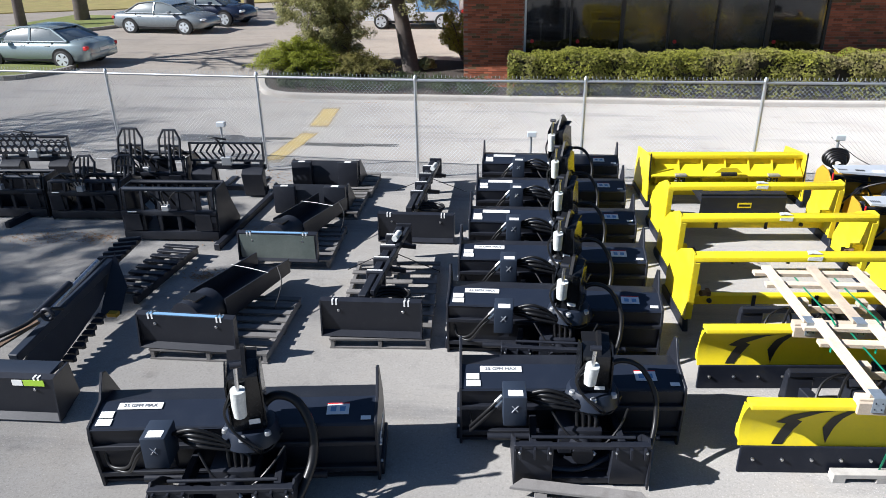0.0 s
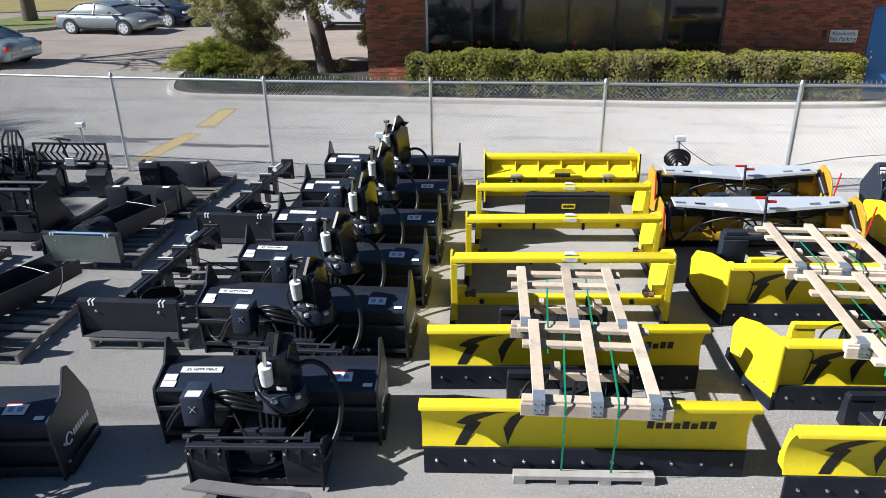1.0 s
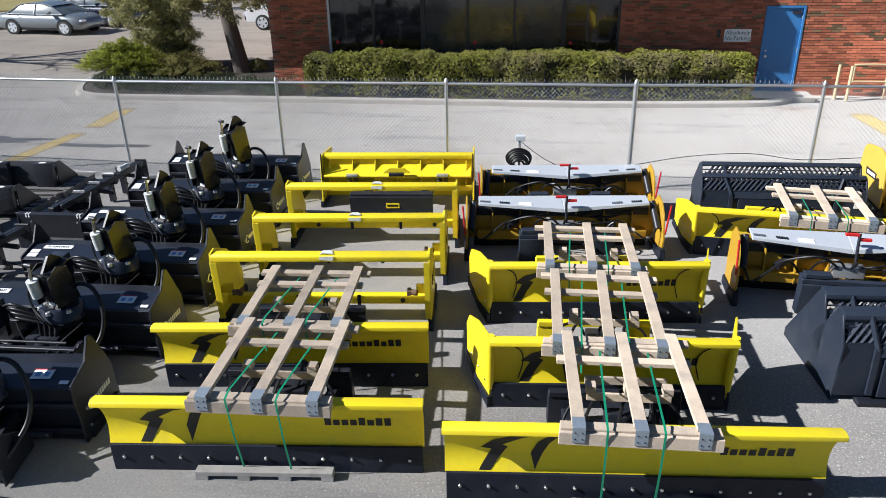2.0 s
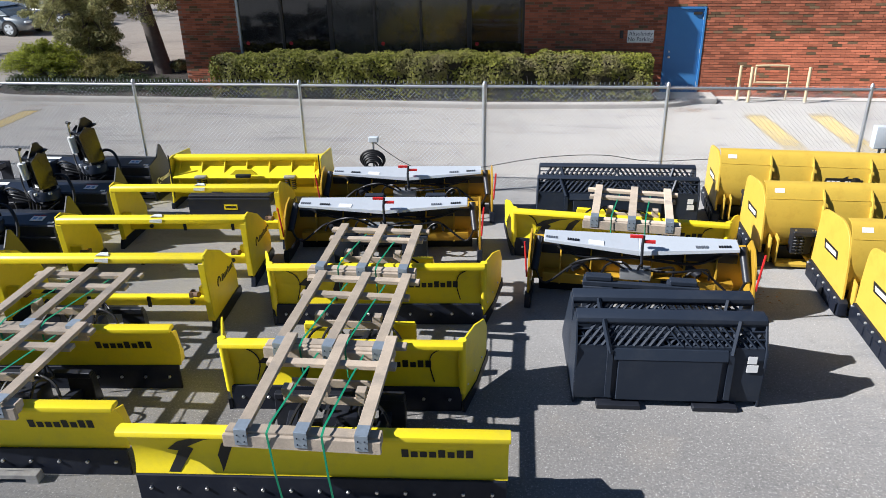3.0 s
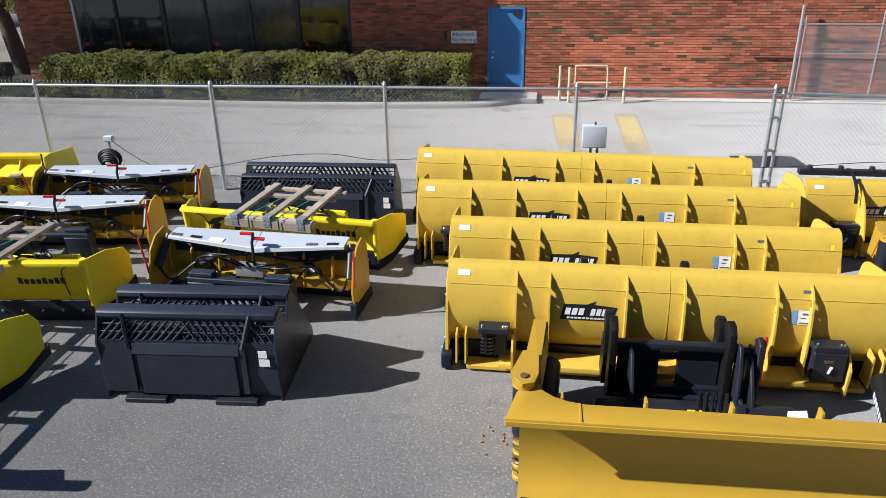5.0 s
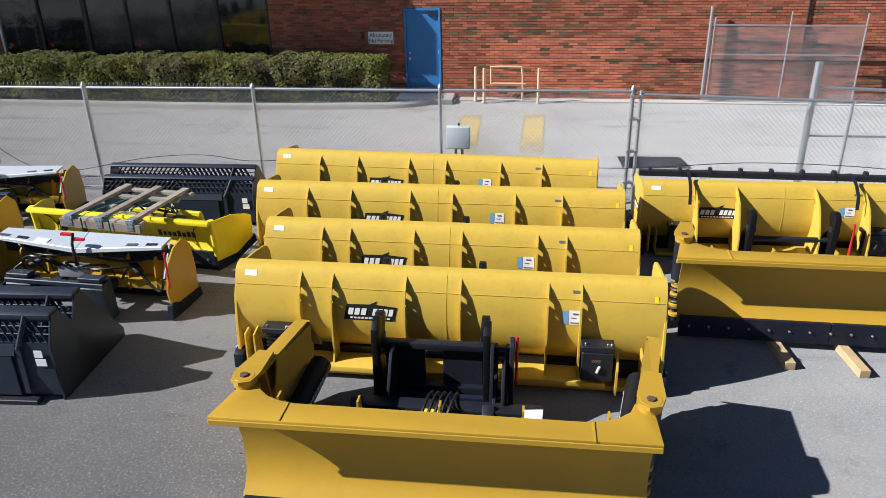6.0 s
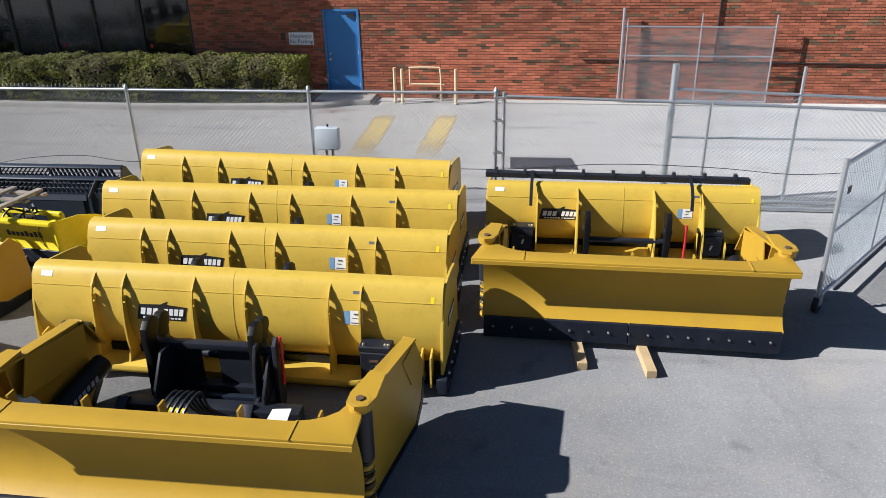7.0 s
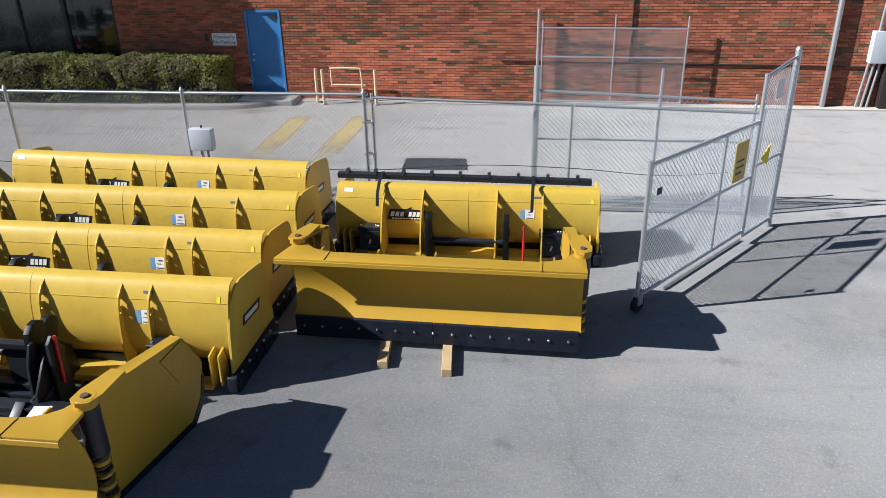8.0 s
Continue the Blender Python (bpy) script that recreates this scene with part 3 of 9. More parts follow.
kerb()
flat_patch("planting_bed", [(11.05, 18.8), (10.5, 18.1), (9.5, 17.78), (6, 17.56), (1.6, 17.68), (-3, 17.8), (-6.5, 17.88), (-7.6, 18.1), (-8.15, 18.7), (-8.75, 20.2), (-9.3, 23.2), (-4.5, 23.4), (-2.7, 23.0), (-2.7, 19.0)], MULCH, "dark mulch bed in front of the building", "planting bed", 0.1)
flat_patch("grass_island", [(-30, 20.6), (-17.2, 19.8), (-16.1, 20.9), (-15.9, 22.1), (-18.5, 22.2), (-30, 22.4)], GREEN_GRASS, "mown grass island with a stone kerb", "grass", 0.1)
flat_patch("grass_island", [(-25.8, 31.8), (-21.4, 30.9), (-20.2, 32.2), (-20.2, 35.2), (-21.2, 36.2), (-25.0, 36.6)], GREEN_GRASS, "mown grass island by the parked cars", "grass", 0.1)


def island_kerb(pts):
    s = Shape()
    line = curve3([(x, y, 0) for x, y in pts], 5)
    for p, q in zip(line, line[1:]):
        s.bar(p + Vector((0, 0, 0.07)), q + Vector((0, 0, 0.07)), 0.14, 0.14)
    solo("kerb", s, KERB_STONE, "grey stone kerb round a grass island", "kerb", "structure")


island_kerb([(-30, 20.55), (-22, 20.1), (-17.4, 19.75), (-16.2, 20.5), (-15.85, 21.5), (-16.1, 22.2)])
island_kerb([(-25.9, 31.8), (-23.4, 31.2), (-21.3, 30.8), (-20.2, 32.0), (-20.05, 34.0), (-20.4, 35.8), (-21.2, 36.3)])
flat_patch("lawn", [(-90, 35.5), (-32, 37.5), (-23, 40.5), (-12, 46), (-2, 60), (30, 70), (30, 160), (-90, 160)], GRASS, "yellowing autumn lawn beyond the car park", "lawn", 0.06)


# ---- building ----
WALL_Y0, WALL_SLOPE = 19.05, -0.0145      # front face of the brick wall: y = WALL_Y0 + WALL_SLOPE * x
wall_turn = math.degrees(math.atan(WALL_SLOPE))
WALL = pose(0, WALL_Y0, 0, 0, 0, wall_turn)   # x runs along the wall, y into the building
WINDOWS = (-1.0, 6.6)
DOOR = (10.08, 11.0)
TOP = 4.6


def building():
    wall = thing("wall_south", WALL, "red brick wall of a low commercial building", "wall", kind="structure")
    s = Shape()
    for x0, x1, z0, z1 in ((-2.62, WINDOWS[0], 0, TOP), (WINDOWS[0], WINDOWS[1], 0, 0.45), (WINDOWS[0], WINDOWS[1], 3.2, TOP), (WINDOWS[1], DOOR[0], 0, TOP),
                           (DOOR[0], DOOR[1], 2.2, TOP), (DOOR[1], 34.0, 0, TOP)):
        s.box(x0, x1, 0.012, 0.3, z0, z1)
    part("wall_core", s, MORTAR, wall, smooth=False)
    back = Shape().box(-2.62, 34, 11.7, 12, 0, TOP)
    solo("wall_north", back, MORTAR, "back wall of the building", "wall", "structure", m=WALL)
    solo("wall_east", Shape().box(33.7, 34, 0.3, 11.7, 0, TOP), MORTAR, "end wall of the building", "wall", "structure", m=WALL)
    west = Shape().box(-2.62, -2.32, 0.3, 11.7, 0, TOP)
    solo("wall_west", west, BRICK, "red brick end wall of the building", "wall", "structure", m=WALL)
    solo("roof", Shape().box(-2.75, 34.1, -0.1, 12.1, TOP, TOP + 0.25), CONCRETE, "flat roof of the building", "roof", "structure", m=WALL)
    # canopy out of view, added to shade the front, even past the west corner
    solo("canopy", Shape().prism([(-1.1, 3.12), (-1.1, 4.13), (-0.55, 5.2), (-0.1, 5.2), (-0.1, 3.12)], "x", -6.7, 7.36), FRAME_DARK, "unseen dark mansard canopy added to shade the shop wall", "canopy", "structure", m=WALL)
    solo("floor", Shape().box(-2.3, 33.7, 0.3, 11.7, 0.02, 0.1), CONCRETE, "floor inside the building", "floor", "structure", m=WALL)
    return wall


wall_south = building()


def windows():
    """A band of tall tinted panes with slim bronze mullions; grey blinds hang behind the middle ones."""
    xs = [WINDOWS[0] + 0.03, 0.23, 1.55, 2.73, 3.94, 5.2, WINDOWS[1] - 0.03]
    win = thing("window_1", WALL, "band of tall tinted shop windows in bronze frames", "window", kind="structure")
    f = Shape()
    f.box(WINDOWS[0], WINDOWS[1], 0.02, 0.12, 0.45, 0.51).box(WINDOWS[0], WINDOWS[1], 0.02, 0.12, 3.12, 3.2)
    part("window_frame", f.bevel(0.004, 1), FRAME_DARK, win)
    for i, x in enumerate(xs):
        w = 0.03 if i not in (2, 5) else 0.055
        part("mullion", Shape().box(x - w, x + w, 0.0, 0.12, 0.51, 3.12).bevel(0.004, 1), ZINC if i == 0 else FRAME_DARK, win)
    for i in range(6):
        a, b = xs[i] + 0.03, xs[i + 1] - 0.03
        part("pane", Shape().box(a, b, 0.06, 0.07, 0.51, 3.12), GLASS_DARK if i in (0, 1, 5) else FILM, win, "dark tinted pane" if i in (0, 1, 5) else "pane backed by a grey blind")
        if i in (0, 1, 3, 5):
            part("sticker", Shape().tube([(a + 0.16, 0.055, 1.3), (a + 0.16, 0.06, 1.3)], 0.05, 14), RED, win, "small round red sticker")
    solo("cardboard_box", Shape().box(6.05, 6.5, 0.35, 0.7, 0.1, 1.35).bevel(0.01, 1), TIMBER, "brown cardboard box behind the window", "box", m=WALL)


windows()


def blue_door():
    d = thing("door_1", WALL, "blue steel service door in a blue frame", "door", kind="structure")
    x0, x1, h = DOOR[0], DOOR[1], 2.2
    fr = Shape().box(x0, x0 + 0.05, -0.02, 0.14, 0, h).box(x1 - 0.05, x1, -0.02, 0.14, 0, h).box(x0 + 0.05, x1 - 0.05, -0.02, 0.14, h - 0.05, h)
    part("door_frame", fr.bevel(0.004, 1), DOOR_BLUE, d)
    leaf = part("door_leaf", Shape().box(x0 + 0.055, x1 - 0.055, 0.02, 0.065, 0.02, h - 0.055).bevel(0.004, 1), DOOR_BLUE, d)
    part("door_handle", Shape().tube([(x0 + 0.13, 0.02, 1.0), (x0 + 0.13, -0.05, 1.0)], 0.03, 12), STEEL, leaf)
    part("lock", Shape().tube([(x0 + 0.13, 0.02, 1.13), (x0 + 0.13, 0.0, 1.13)], 0.022, 12), STEEL, leaf)
    for z in (0.3, 1.1, 1.9):
        part("hinge", Shape().tube([(x1 - 0.052, 0.0, z), (x1 - 0.052, 0.0, z + 0.1)], 0.012, 8), ZINC, d)
    part("closer", Shape().box(x1 - 0.3, x1 - 0.1, -0.03, 0.02, 2.02, 2.08), FRAME_DARK, leaf)
    solo("door_step", Shape().box(x0 - 0.15, x1 + 0.35, -0.75, 0.0, 0, 0.13).bevel(0.01), CONCRETE, "concrete step at the blue door", "step", "structure", m=WALL)


blue_door()


def text_mesh(words, size):
    cu = bpy.data.curves.new("words", "FONT")
    cu.body, cu.size, cu.extrude, cu.align_x, cu.align_y = words, size, 0.0015, "CENTER", "CENTER"
    ob = bpy.data.objects.new("words", cu)
    scene.collection.objects.link(ob)
    me = bpy.data.meshes.new_from_object(ob.evaluated_get(bpy.context.evaluated_depsgraph_get()))
    bpy.data.objects.remove(ob)
    return me


def sign():
    sg = thing("parking_sign", WALL @ pose(9.48, -0.012, 1.5), "white sign with dark lettering on the brick wall", "sign")
    part("board", Shape().box(-0.32, 0.32, -0.006, 0.006, -0.15, 0.15).bevel(0.002, 1), WHITE, sg)
    for words, z in (("Absolutely", 0.065), ("No Parking", -0.07)):
        me = text_mesh(words, 0.135)
        me.materials.append(GREY_INK)
        piece("lettering", me, sg, pose(0, -0.009, z, 90, 0, 0))
    solo("alarm_box", Shape().box(-0.04, 0.04, -0.04, 0.0, -0.09, 0.09).bevel(0.006, 1), FRAME_DARK, "small dark box on the wall beside the sign", "box", m=WALL @ pose(9.02, 0, 1.55))


sign()


# ---- chain-link fence ----
def mesh_wires(length, z0, z1, step=0.071, r=0.0018):
    """Woven diamonds: two sets of slanting wires, each a thin three-sided rod, with twisted barbs along the top."""
    s = Shape()
    h = z1 - z0
    bm = s.bm

    def rod(a, b):
        a, b = Vector(a), Vector(b)
        t = (b - a).normalized()
        u = t.orthogonal().normalized()
        v = t.cross(u)
        ring = [[bm.verts.new(p + (u * math.cos(k * 2.094) + v * math.sin(k * 2.094)) * r) for k in range(3)] for p in (a, b)]
        for k in range(3):
            bm.faces.new((ring[0][k], ring[0][(k + 1) % 3], ring[1][(k + 1) % 3], ring[1][k]))

    n = int((length + h) / step)
    for k in range(n):
        x = k * step - h
        for flip in (False, True):
            xa, xb, za, zb = x, x + h, z0, z1
            if xa < 0:
                za, xa = z0 - x, 0.0
            if xb > length:
                zb, xb = z0 + length - x, length
            if zb - za < 0.02:
                continue
            a, b = (xa, -0.003, za), (xb, -0.003, zb)
            if flip:
                a, b = (length - xa, 0.003, za), (length - xb, 0.003, zb)
            rod(a, b)
    return s


def barbs(length, z, step=0.071):
    s = Shape()
    for k in range(int(length / step)):
        x = (k + 0.5) * step
        s.box(x - 0.003, x + 0.003, -0.003, 0.003, z, z + 0.045)
    return s


POSTS = [-11.7, -8.67, -5.66, -2.74, 0.16, 3.05, 6.10, 8.95, 11.92, 14.86]


def fence_y(x):
    return 11.40 + (0.075 * (-2.7 - x) if x < -2.7 else 0.0)


def yard_fence():
    group = "yard fence sections"
    for i in range(len(POSTS) - 1):
        a, b = Vector((POSTS[i], fence_y(POSTS[i]), 0)), Vector((POSTS[i + 1], fence_y(POSTS[i + 1]), 0))
        ln = (b - a).length
        m = pose(a.x, a.y, 0, 0, 0, math.degrees(math.atan2(b.y - a.y, b.x - a.x)))
        f = thing("chain_link_fence", m, "galvanised chain-link fence section along the yard", "fence", group)
        post = part("post", Shape().tube([(0, 0, 0), (0, 0, 1.8)], 0.036 if POSTS[i] == 6.10 else 0.027, 12), ZINC, f)
        part("post_cap", Shape().tube([(0, 0, 1.8), (0, 0, 1.83), (0, 0, 1.85)], 0.034, 12, 0.012), ZINC, post)
        part("top_rail", Shape().tube([(0, 0, 1.76), (ln, 0, 1.755 if i % 2 else 1.765)], 0.021, 10), ZINC, f)
        part("bottom_wire", Shape().tube(curve3([(0, 0, 0.08), (ln * 0.3, 0.01, 0.07), (ln * 0.7, -0.01, 0.09), (ln, 0, 0.08)], 4), 0.003, 5), ZINC, f)
        tagged(part("wire_mesh", mesh_wires(ln, 0.06, 1.80), WIRE, f, "woven wire diamonds", smooth=False), kind="stuff")
        if i < 7:
            tagged(part("wire_barb", barbs(ln, 1.80), WIRE, f, smooth=False), kind="stuff")


yard_fence()


# ---- snow plows ----
def bolts(parent, places, r=0.016, mat=None, toward=(0, -1, 0)):
    d = Vector(toward)
    me = None
    for p in places:
        if me is None:
            s = Shape().tube([(0, 0, 0), d * r * 0.9, d * r * 1.1], r, 8, r * 0.7)
            me = mesh_only("bolt", s, mat or STEEL)
        piece("bolt", me, parent, Matrix.Translation(p))


def mold_y(z, z0=0.24, z1=0.75):
    """How far back the curved face of a plow lies at a height."""
    u = (z - z0) / (z1 - z0)
    return 0.012 + 0.30 * u * (1 - u) - 0.10 * u


def decal(parent, polys, fy, mat, name="decal", label="", slices=7, off=0.004, z0=0.24, z1=0.75):
    """Flat print that follows the curved face: polygons in x and z, cut across and laid on the face."""
    bm = bmesh.new()
    for poly in polys:
        bm.faces.new([bm.verts.new((x, 0, z)) for x, z in poly])
    for k in range(1, slices):
        z = z0 + (z1 - z0) * k / slices
        bmesh.ops.bisect_plane(bm, geom=bm.verts[:] + bm.edges[:] + bm.faces[:], plane_co=(0, 0, z), plane_no=(0, 0, 1))
    for v in bm.verts:
        v.co.y = fy(v.co.z) - off
    ob = part(name, bm, mat, parent, label)
    return tagged(ob, kind="stuff") if len(polys) > 3 else ob


def word_bars(x, z, w, h, n, up=()):
    """A brand's word as plain upright blocks."""
    out = []
    step = w / n
    for k in range(n):
        hh = h if k in up else h * 0.72
        out.append([(x + k * step, z), (x + (k + 0.76) * step, z), (x + (k + 0.76) * step, z + hh), (x + k * step, z + hh)])
    return out


def plow_blade(parent, length, top=0.75, edge=0.25, mat=LEMON):
    """A curved moldboard with a rolled top, a bolted cutting edge and ribs behind."""
    fy = lambda z: mold_y(z, edge, top)
    prof = [(fy(edge + (top - edge) * k / 12), edge + (top - edge) * k / 12) for k in range(13)]
    h = length / 2
    part("moldboard", Shape().sheet(prof, -h, h, -0.012), mat, parent)
    ty = fy(top)
    part("top_rail", Shape().prism([(ty - 0.045, top - 0.012), (ty - 0.04, top + 0.028), (ty + 0.0, top + 0.042), (ty + 0.075, top + 0.03), (ty + 0.08, top - 0.01)], "x", -h - 0.01, h + 0.01).bevel(0.008), mat, parent)
    e = part("cutting_edge", Shape().box(-h + 0.012, h - 0.012, -0.022, 0.004, 0.0, edge + 0.012).bevel(0.005, 1), EDGE, parent, "dark steel cutting edge")
    n = max(6, int(length / 0.22))
    bolts(e, [(-h + 0.12 + (2 * h - 0.24) * k / (n - 1), -0.022, edge * 0.56) for k in range(n)], 0.016)
    for k in range(5):
        x = -h + 0.06 + (2 * h - 0.12) * k / 4
        back = [(fy(edge + (top - edge) * j / 6) + 0.012, edge + (top - edge) * j / 6) for j in range(7)]
        part("rib", Shape().prism(back [:-1] + [(0.16, top - 0.14), (0.24, edge)], "x", x - 0.006, x + 0.006), mat, parent)
    part("back_beam", Shape().box(-h + 0.05, h - 0.05, 0.12, 0.24, edge - 0.06, edge + 0.06).bevel(0.01), mat, parent)
    return fy


def plow_print(parent, length, fy, edge, top, word=True, word_at=0.81):
    h = length / 2
    z = lambda u: edge + (top - edge) * u
    bolt_shape = [[(-h + x, z(u * 0.84)) for x, u in ((0.266, 0.04), (0.355, 0.04), (0.487, 0.58), (0.444, 0.64), (0.363, 0.52))],
                  [(-h + x, z(u * 0.84)) for x, u in ((0.279, 0.555), (0.363, 0.52), (0.444, 0.64), (0.605, 0.89), (0.718, 0.97), (0.508, 0.93), (0.379, 0.80))],
                  [(-h + x, z(u * 0.84)) for x, u in ((0.70, 0.055), (0.758, 0.44), (0.80, 0.69), (0.87, 0.97), (0.80, 0.97), (0.718, 0.75), (0.665, 0.42))]]
    decal(parent, bolt_shape, fy, INK, "emblem", "black lightning emblem", z0=edge, z1=top)
    if word:
        decal(parent, word_bars(h - word_at, z(0.39), 0.56, 0.085, 8, (0, 4, 6, 7)), fy, INK, "lettering_bar", "black print", z0=edge, z1=top)


def mount_frame(parent, y0, w=1.15, paint=None):
    """The black hitch behind a plow: cross beams, two upright plates, an angling cylinder and hoses."""
    part("hitch_beam", Shape().box(-w / 2, w / 2, y0 + 0.35, y0 + 0.47, 0.12, 0.24).bevel(0.01), BLACK, parent)
    for sx in (-1, 1):
        part("hitch_arm", Shape().bar((sx * 0.32, y0 + 0.02, 0.2), (sx * 0.42, y0 + 0.8, 0.16), 0.1, 0.1).bevel(0.008, 1), BLACK, parent)
        part("hitch_plate", Shape().prism([(y0 + 0.72, 0.03), (y0 + 0.86, 0.03), (y0 + 0.81, 0.36), (y0 + 0.74, 0.36)], "x", sx * 0.46 - 0.12, sx * 0.46 + 0.12).bevel(0.006, 1), paint or BLACK, parent)
    part("hitch_top", Shape().bar((-w / 2, y0 + 0.76, 0.36), (w / 2, y0 + 0.76, 0.36), 0.07, 0.06).bevel(0.006, 1), paint or BLACK, parent)
    cyl = part("cylinder", Shape().tube([(-0.5, y0 + 0.22, 0.33), (0.02, y0 + 0.30, 0.33)], 0.045, 12), BLACK, parent)
    part("rod", Shape().tube([(0.02, y0 + 0.30, 0.33), (0.36, y0 + 0.35, 0.33)], 0.022, 10), STEEL, cyl, "bright cylinder rod")
    part("power_unit", Shape().box(-0.10, 0.20, y0 + 0.48, y0 + 0.70, 0.10, 0.34).bevel(0.015), BLACK, parent, "black power unit")
    part("base_plate", Shape().box(-0.44, 0.44, y0 + 0.46, y0 + 0.74, 0.05, 0.08), BLACK, parent)
    for k in range(2):
        sg = (-1, 1)[k]
        part("looped_hose", Shape().tube(curve3([(sg * 0.12, y0 + 0.56, 0.34), (sg * 0.22, y0 + 0.50, 0.52), (sg * 0.42, y0 + 0.44, 0.46), (sg * 0.50, y0 + 0.30, 0.28), (sg * 0.30, y0 + 0.20, 0.30)], 6), 0.013, 6), RUBBER, parent)
        part("coupler", Shape().tube([(0.02 + 0.06 * k, y0 + 0.46, 0.26), (0.0 + 0.06 * k, y0 + 0.38, 0.28)], 0.016, 8), STEEL, parent, "bright hose coupler")
    for k in range(3):
        part("hose", Shape().tube(curve3([(-0.35 + 0.3 * k, y0 + 0.28, 0.35), (-0.2 + 0.22 * k, y0 + 0.45, 0.55 - 0.04 * k), (0.1 + 0.1 * k, y0 + 0.62, 0.42), (0.15, y0 + 0.74, 0.5)], 5), 0.014, 6), RUBBER, parent)


def straight_plow(m, length, top, label, word=True, back=0.16):
    p = thing("snow_plow", m, label, "snow plow", "straight yellow plows")
    fy = plow_blade(p, length, top)
    plow_print(p, length, fy, 0.25, top, word)
    mount_frame(p, back)
    return p


def span(a, b):
    """The pose of something whose ends stand at a and b on the ground, and its length."""
    a, b = Vector(a), Vector(b)
    c = (a + b) / 2
    return pose(c.x, c.y, 0, 0, 0, math.degrees(math.atan2(b.y - a.y, b.x - a.x))), (b - a).length


M_P1, L_P1 = span((1.06, 3.98), (3.68, 4.19))
M_P2, L_P2 = span((0.96, 5.17), (3.55, 5.42))
M_P3, L_P3 = span((3.88, 3.92), (6.78, 4.12))
straight_plow(M_P1, L_P1, 0.72, "bright yellow straight snow plow with a dark bolted edge")
straight_plow(M_P2, L_P2, 0.70, "bright yellow straight snow plow under a wooden crate")
straight_plow(M_P3, L_P3, 0.72, "bright yellow straight snow plow strapped to crate wood")


def wing_plow(m, length, top, label, wing=0.62, sweep=70, word=True):
    """A yellow plow with two swept-back wings on hinge posts."""
    p = thing("wing_plow", m, label, "snow plow", "yellow wing plows")
    fy = plow_blade(p, length, top)
    plow_print(p, length, fy, 0.25, top, word, 0.83)
    mount_frame(p, 0.18, paint=LEMON)
    for sx in (-1, 1):
        hx = sx * length / 2
        a = radians(sweep)
        dx, dy = sx * math.cos(a), math.sin(a)
        w = part("wing", Shape().plate([(hx, 0.0, 0.10), (hx + dx * wing * 0.55, dy * wing * 0.55, 0.12), (hx + dx * wing, dy * wing, 0.26), (hx + dx * wing * 1.02, dy * wing * 1.02, 0.56), (hx + dx * wing * 0.9, dy * wing * 0.9, top - 0.06),
                                        (hx + dx * wing * 0.5, dy * wing * 0.5, top + 0.01), (hx, -0.02, top + 0.02)], 0.016), LEMON, p, "yellow side wing")
        part("wing_edge", Shape().plate([(hx + sx * 0.01, -0.03, 0.0), (hx + dx * 0.3, dy * 0.3 - 0.02, 0.02), (hx + dx * (wing + 0.05), dy * (wing + 0.05), 0.17), (hx + dx * (wing + 0.04), dy * (wing + 0.04), 0.28), (hx + dx * wing * 0.55, dy * wing * 0.55 - 0.01, 0.125), (hx + sx * 0.01, -0.03, 0.12)], 0.03), EDGE, w, "dark wing edge")
        part("hinge_post", Shape().tube([(hx, 0.01, 0.2), (hx, -0.03, top + 0.04)], 0.038, 12), LEMON, p)
        bolts(w, [(hx + dx * wing * u, dy * wing * u - 0.012, 0.20 + 0.12 * u) for u in (0.2, 0.5, 0.8)], 0.013)
        part("cable", Shape().tube(curve3([(hx - sx * 0.10, fy(top - 0.02) - 0.02, top + 0.01), (hx - sx * 0.26, fy(top - 0.10) - 0.012, top - 0.10), (hx - sx * 0.30, fy(top - 0.26) - 0.010, top - 0.26), (hx - sx * 0.26, fy(0.30) - 0.010, 0.30)], 5), 0.006, 5), RUBBER, p, "thin black cable")
    return p


M_W1, L_W1 = span((4.06, 6.72), (6.40, 6.93))
M_W2, L_W2 = span((4.16, 5.15), (6.32, 5.31))
M_W0, L_W0 = span((6.68, 8.84), (9.34, 8.52))
wing_plow(M_W1, L_W1, 0.74, "bright yellow wing plow with black hoses")
wing_plow(M_W2, L_W2, 0.74, "bright yellow wing plow under crate boards")
wing_plow(M_W0, L_W0, 0.66, "bright yellow wing plow behind a grey-topped plow")


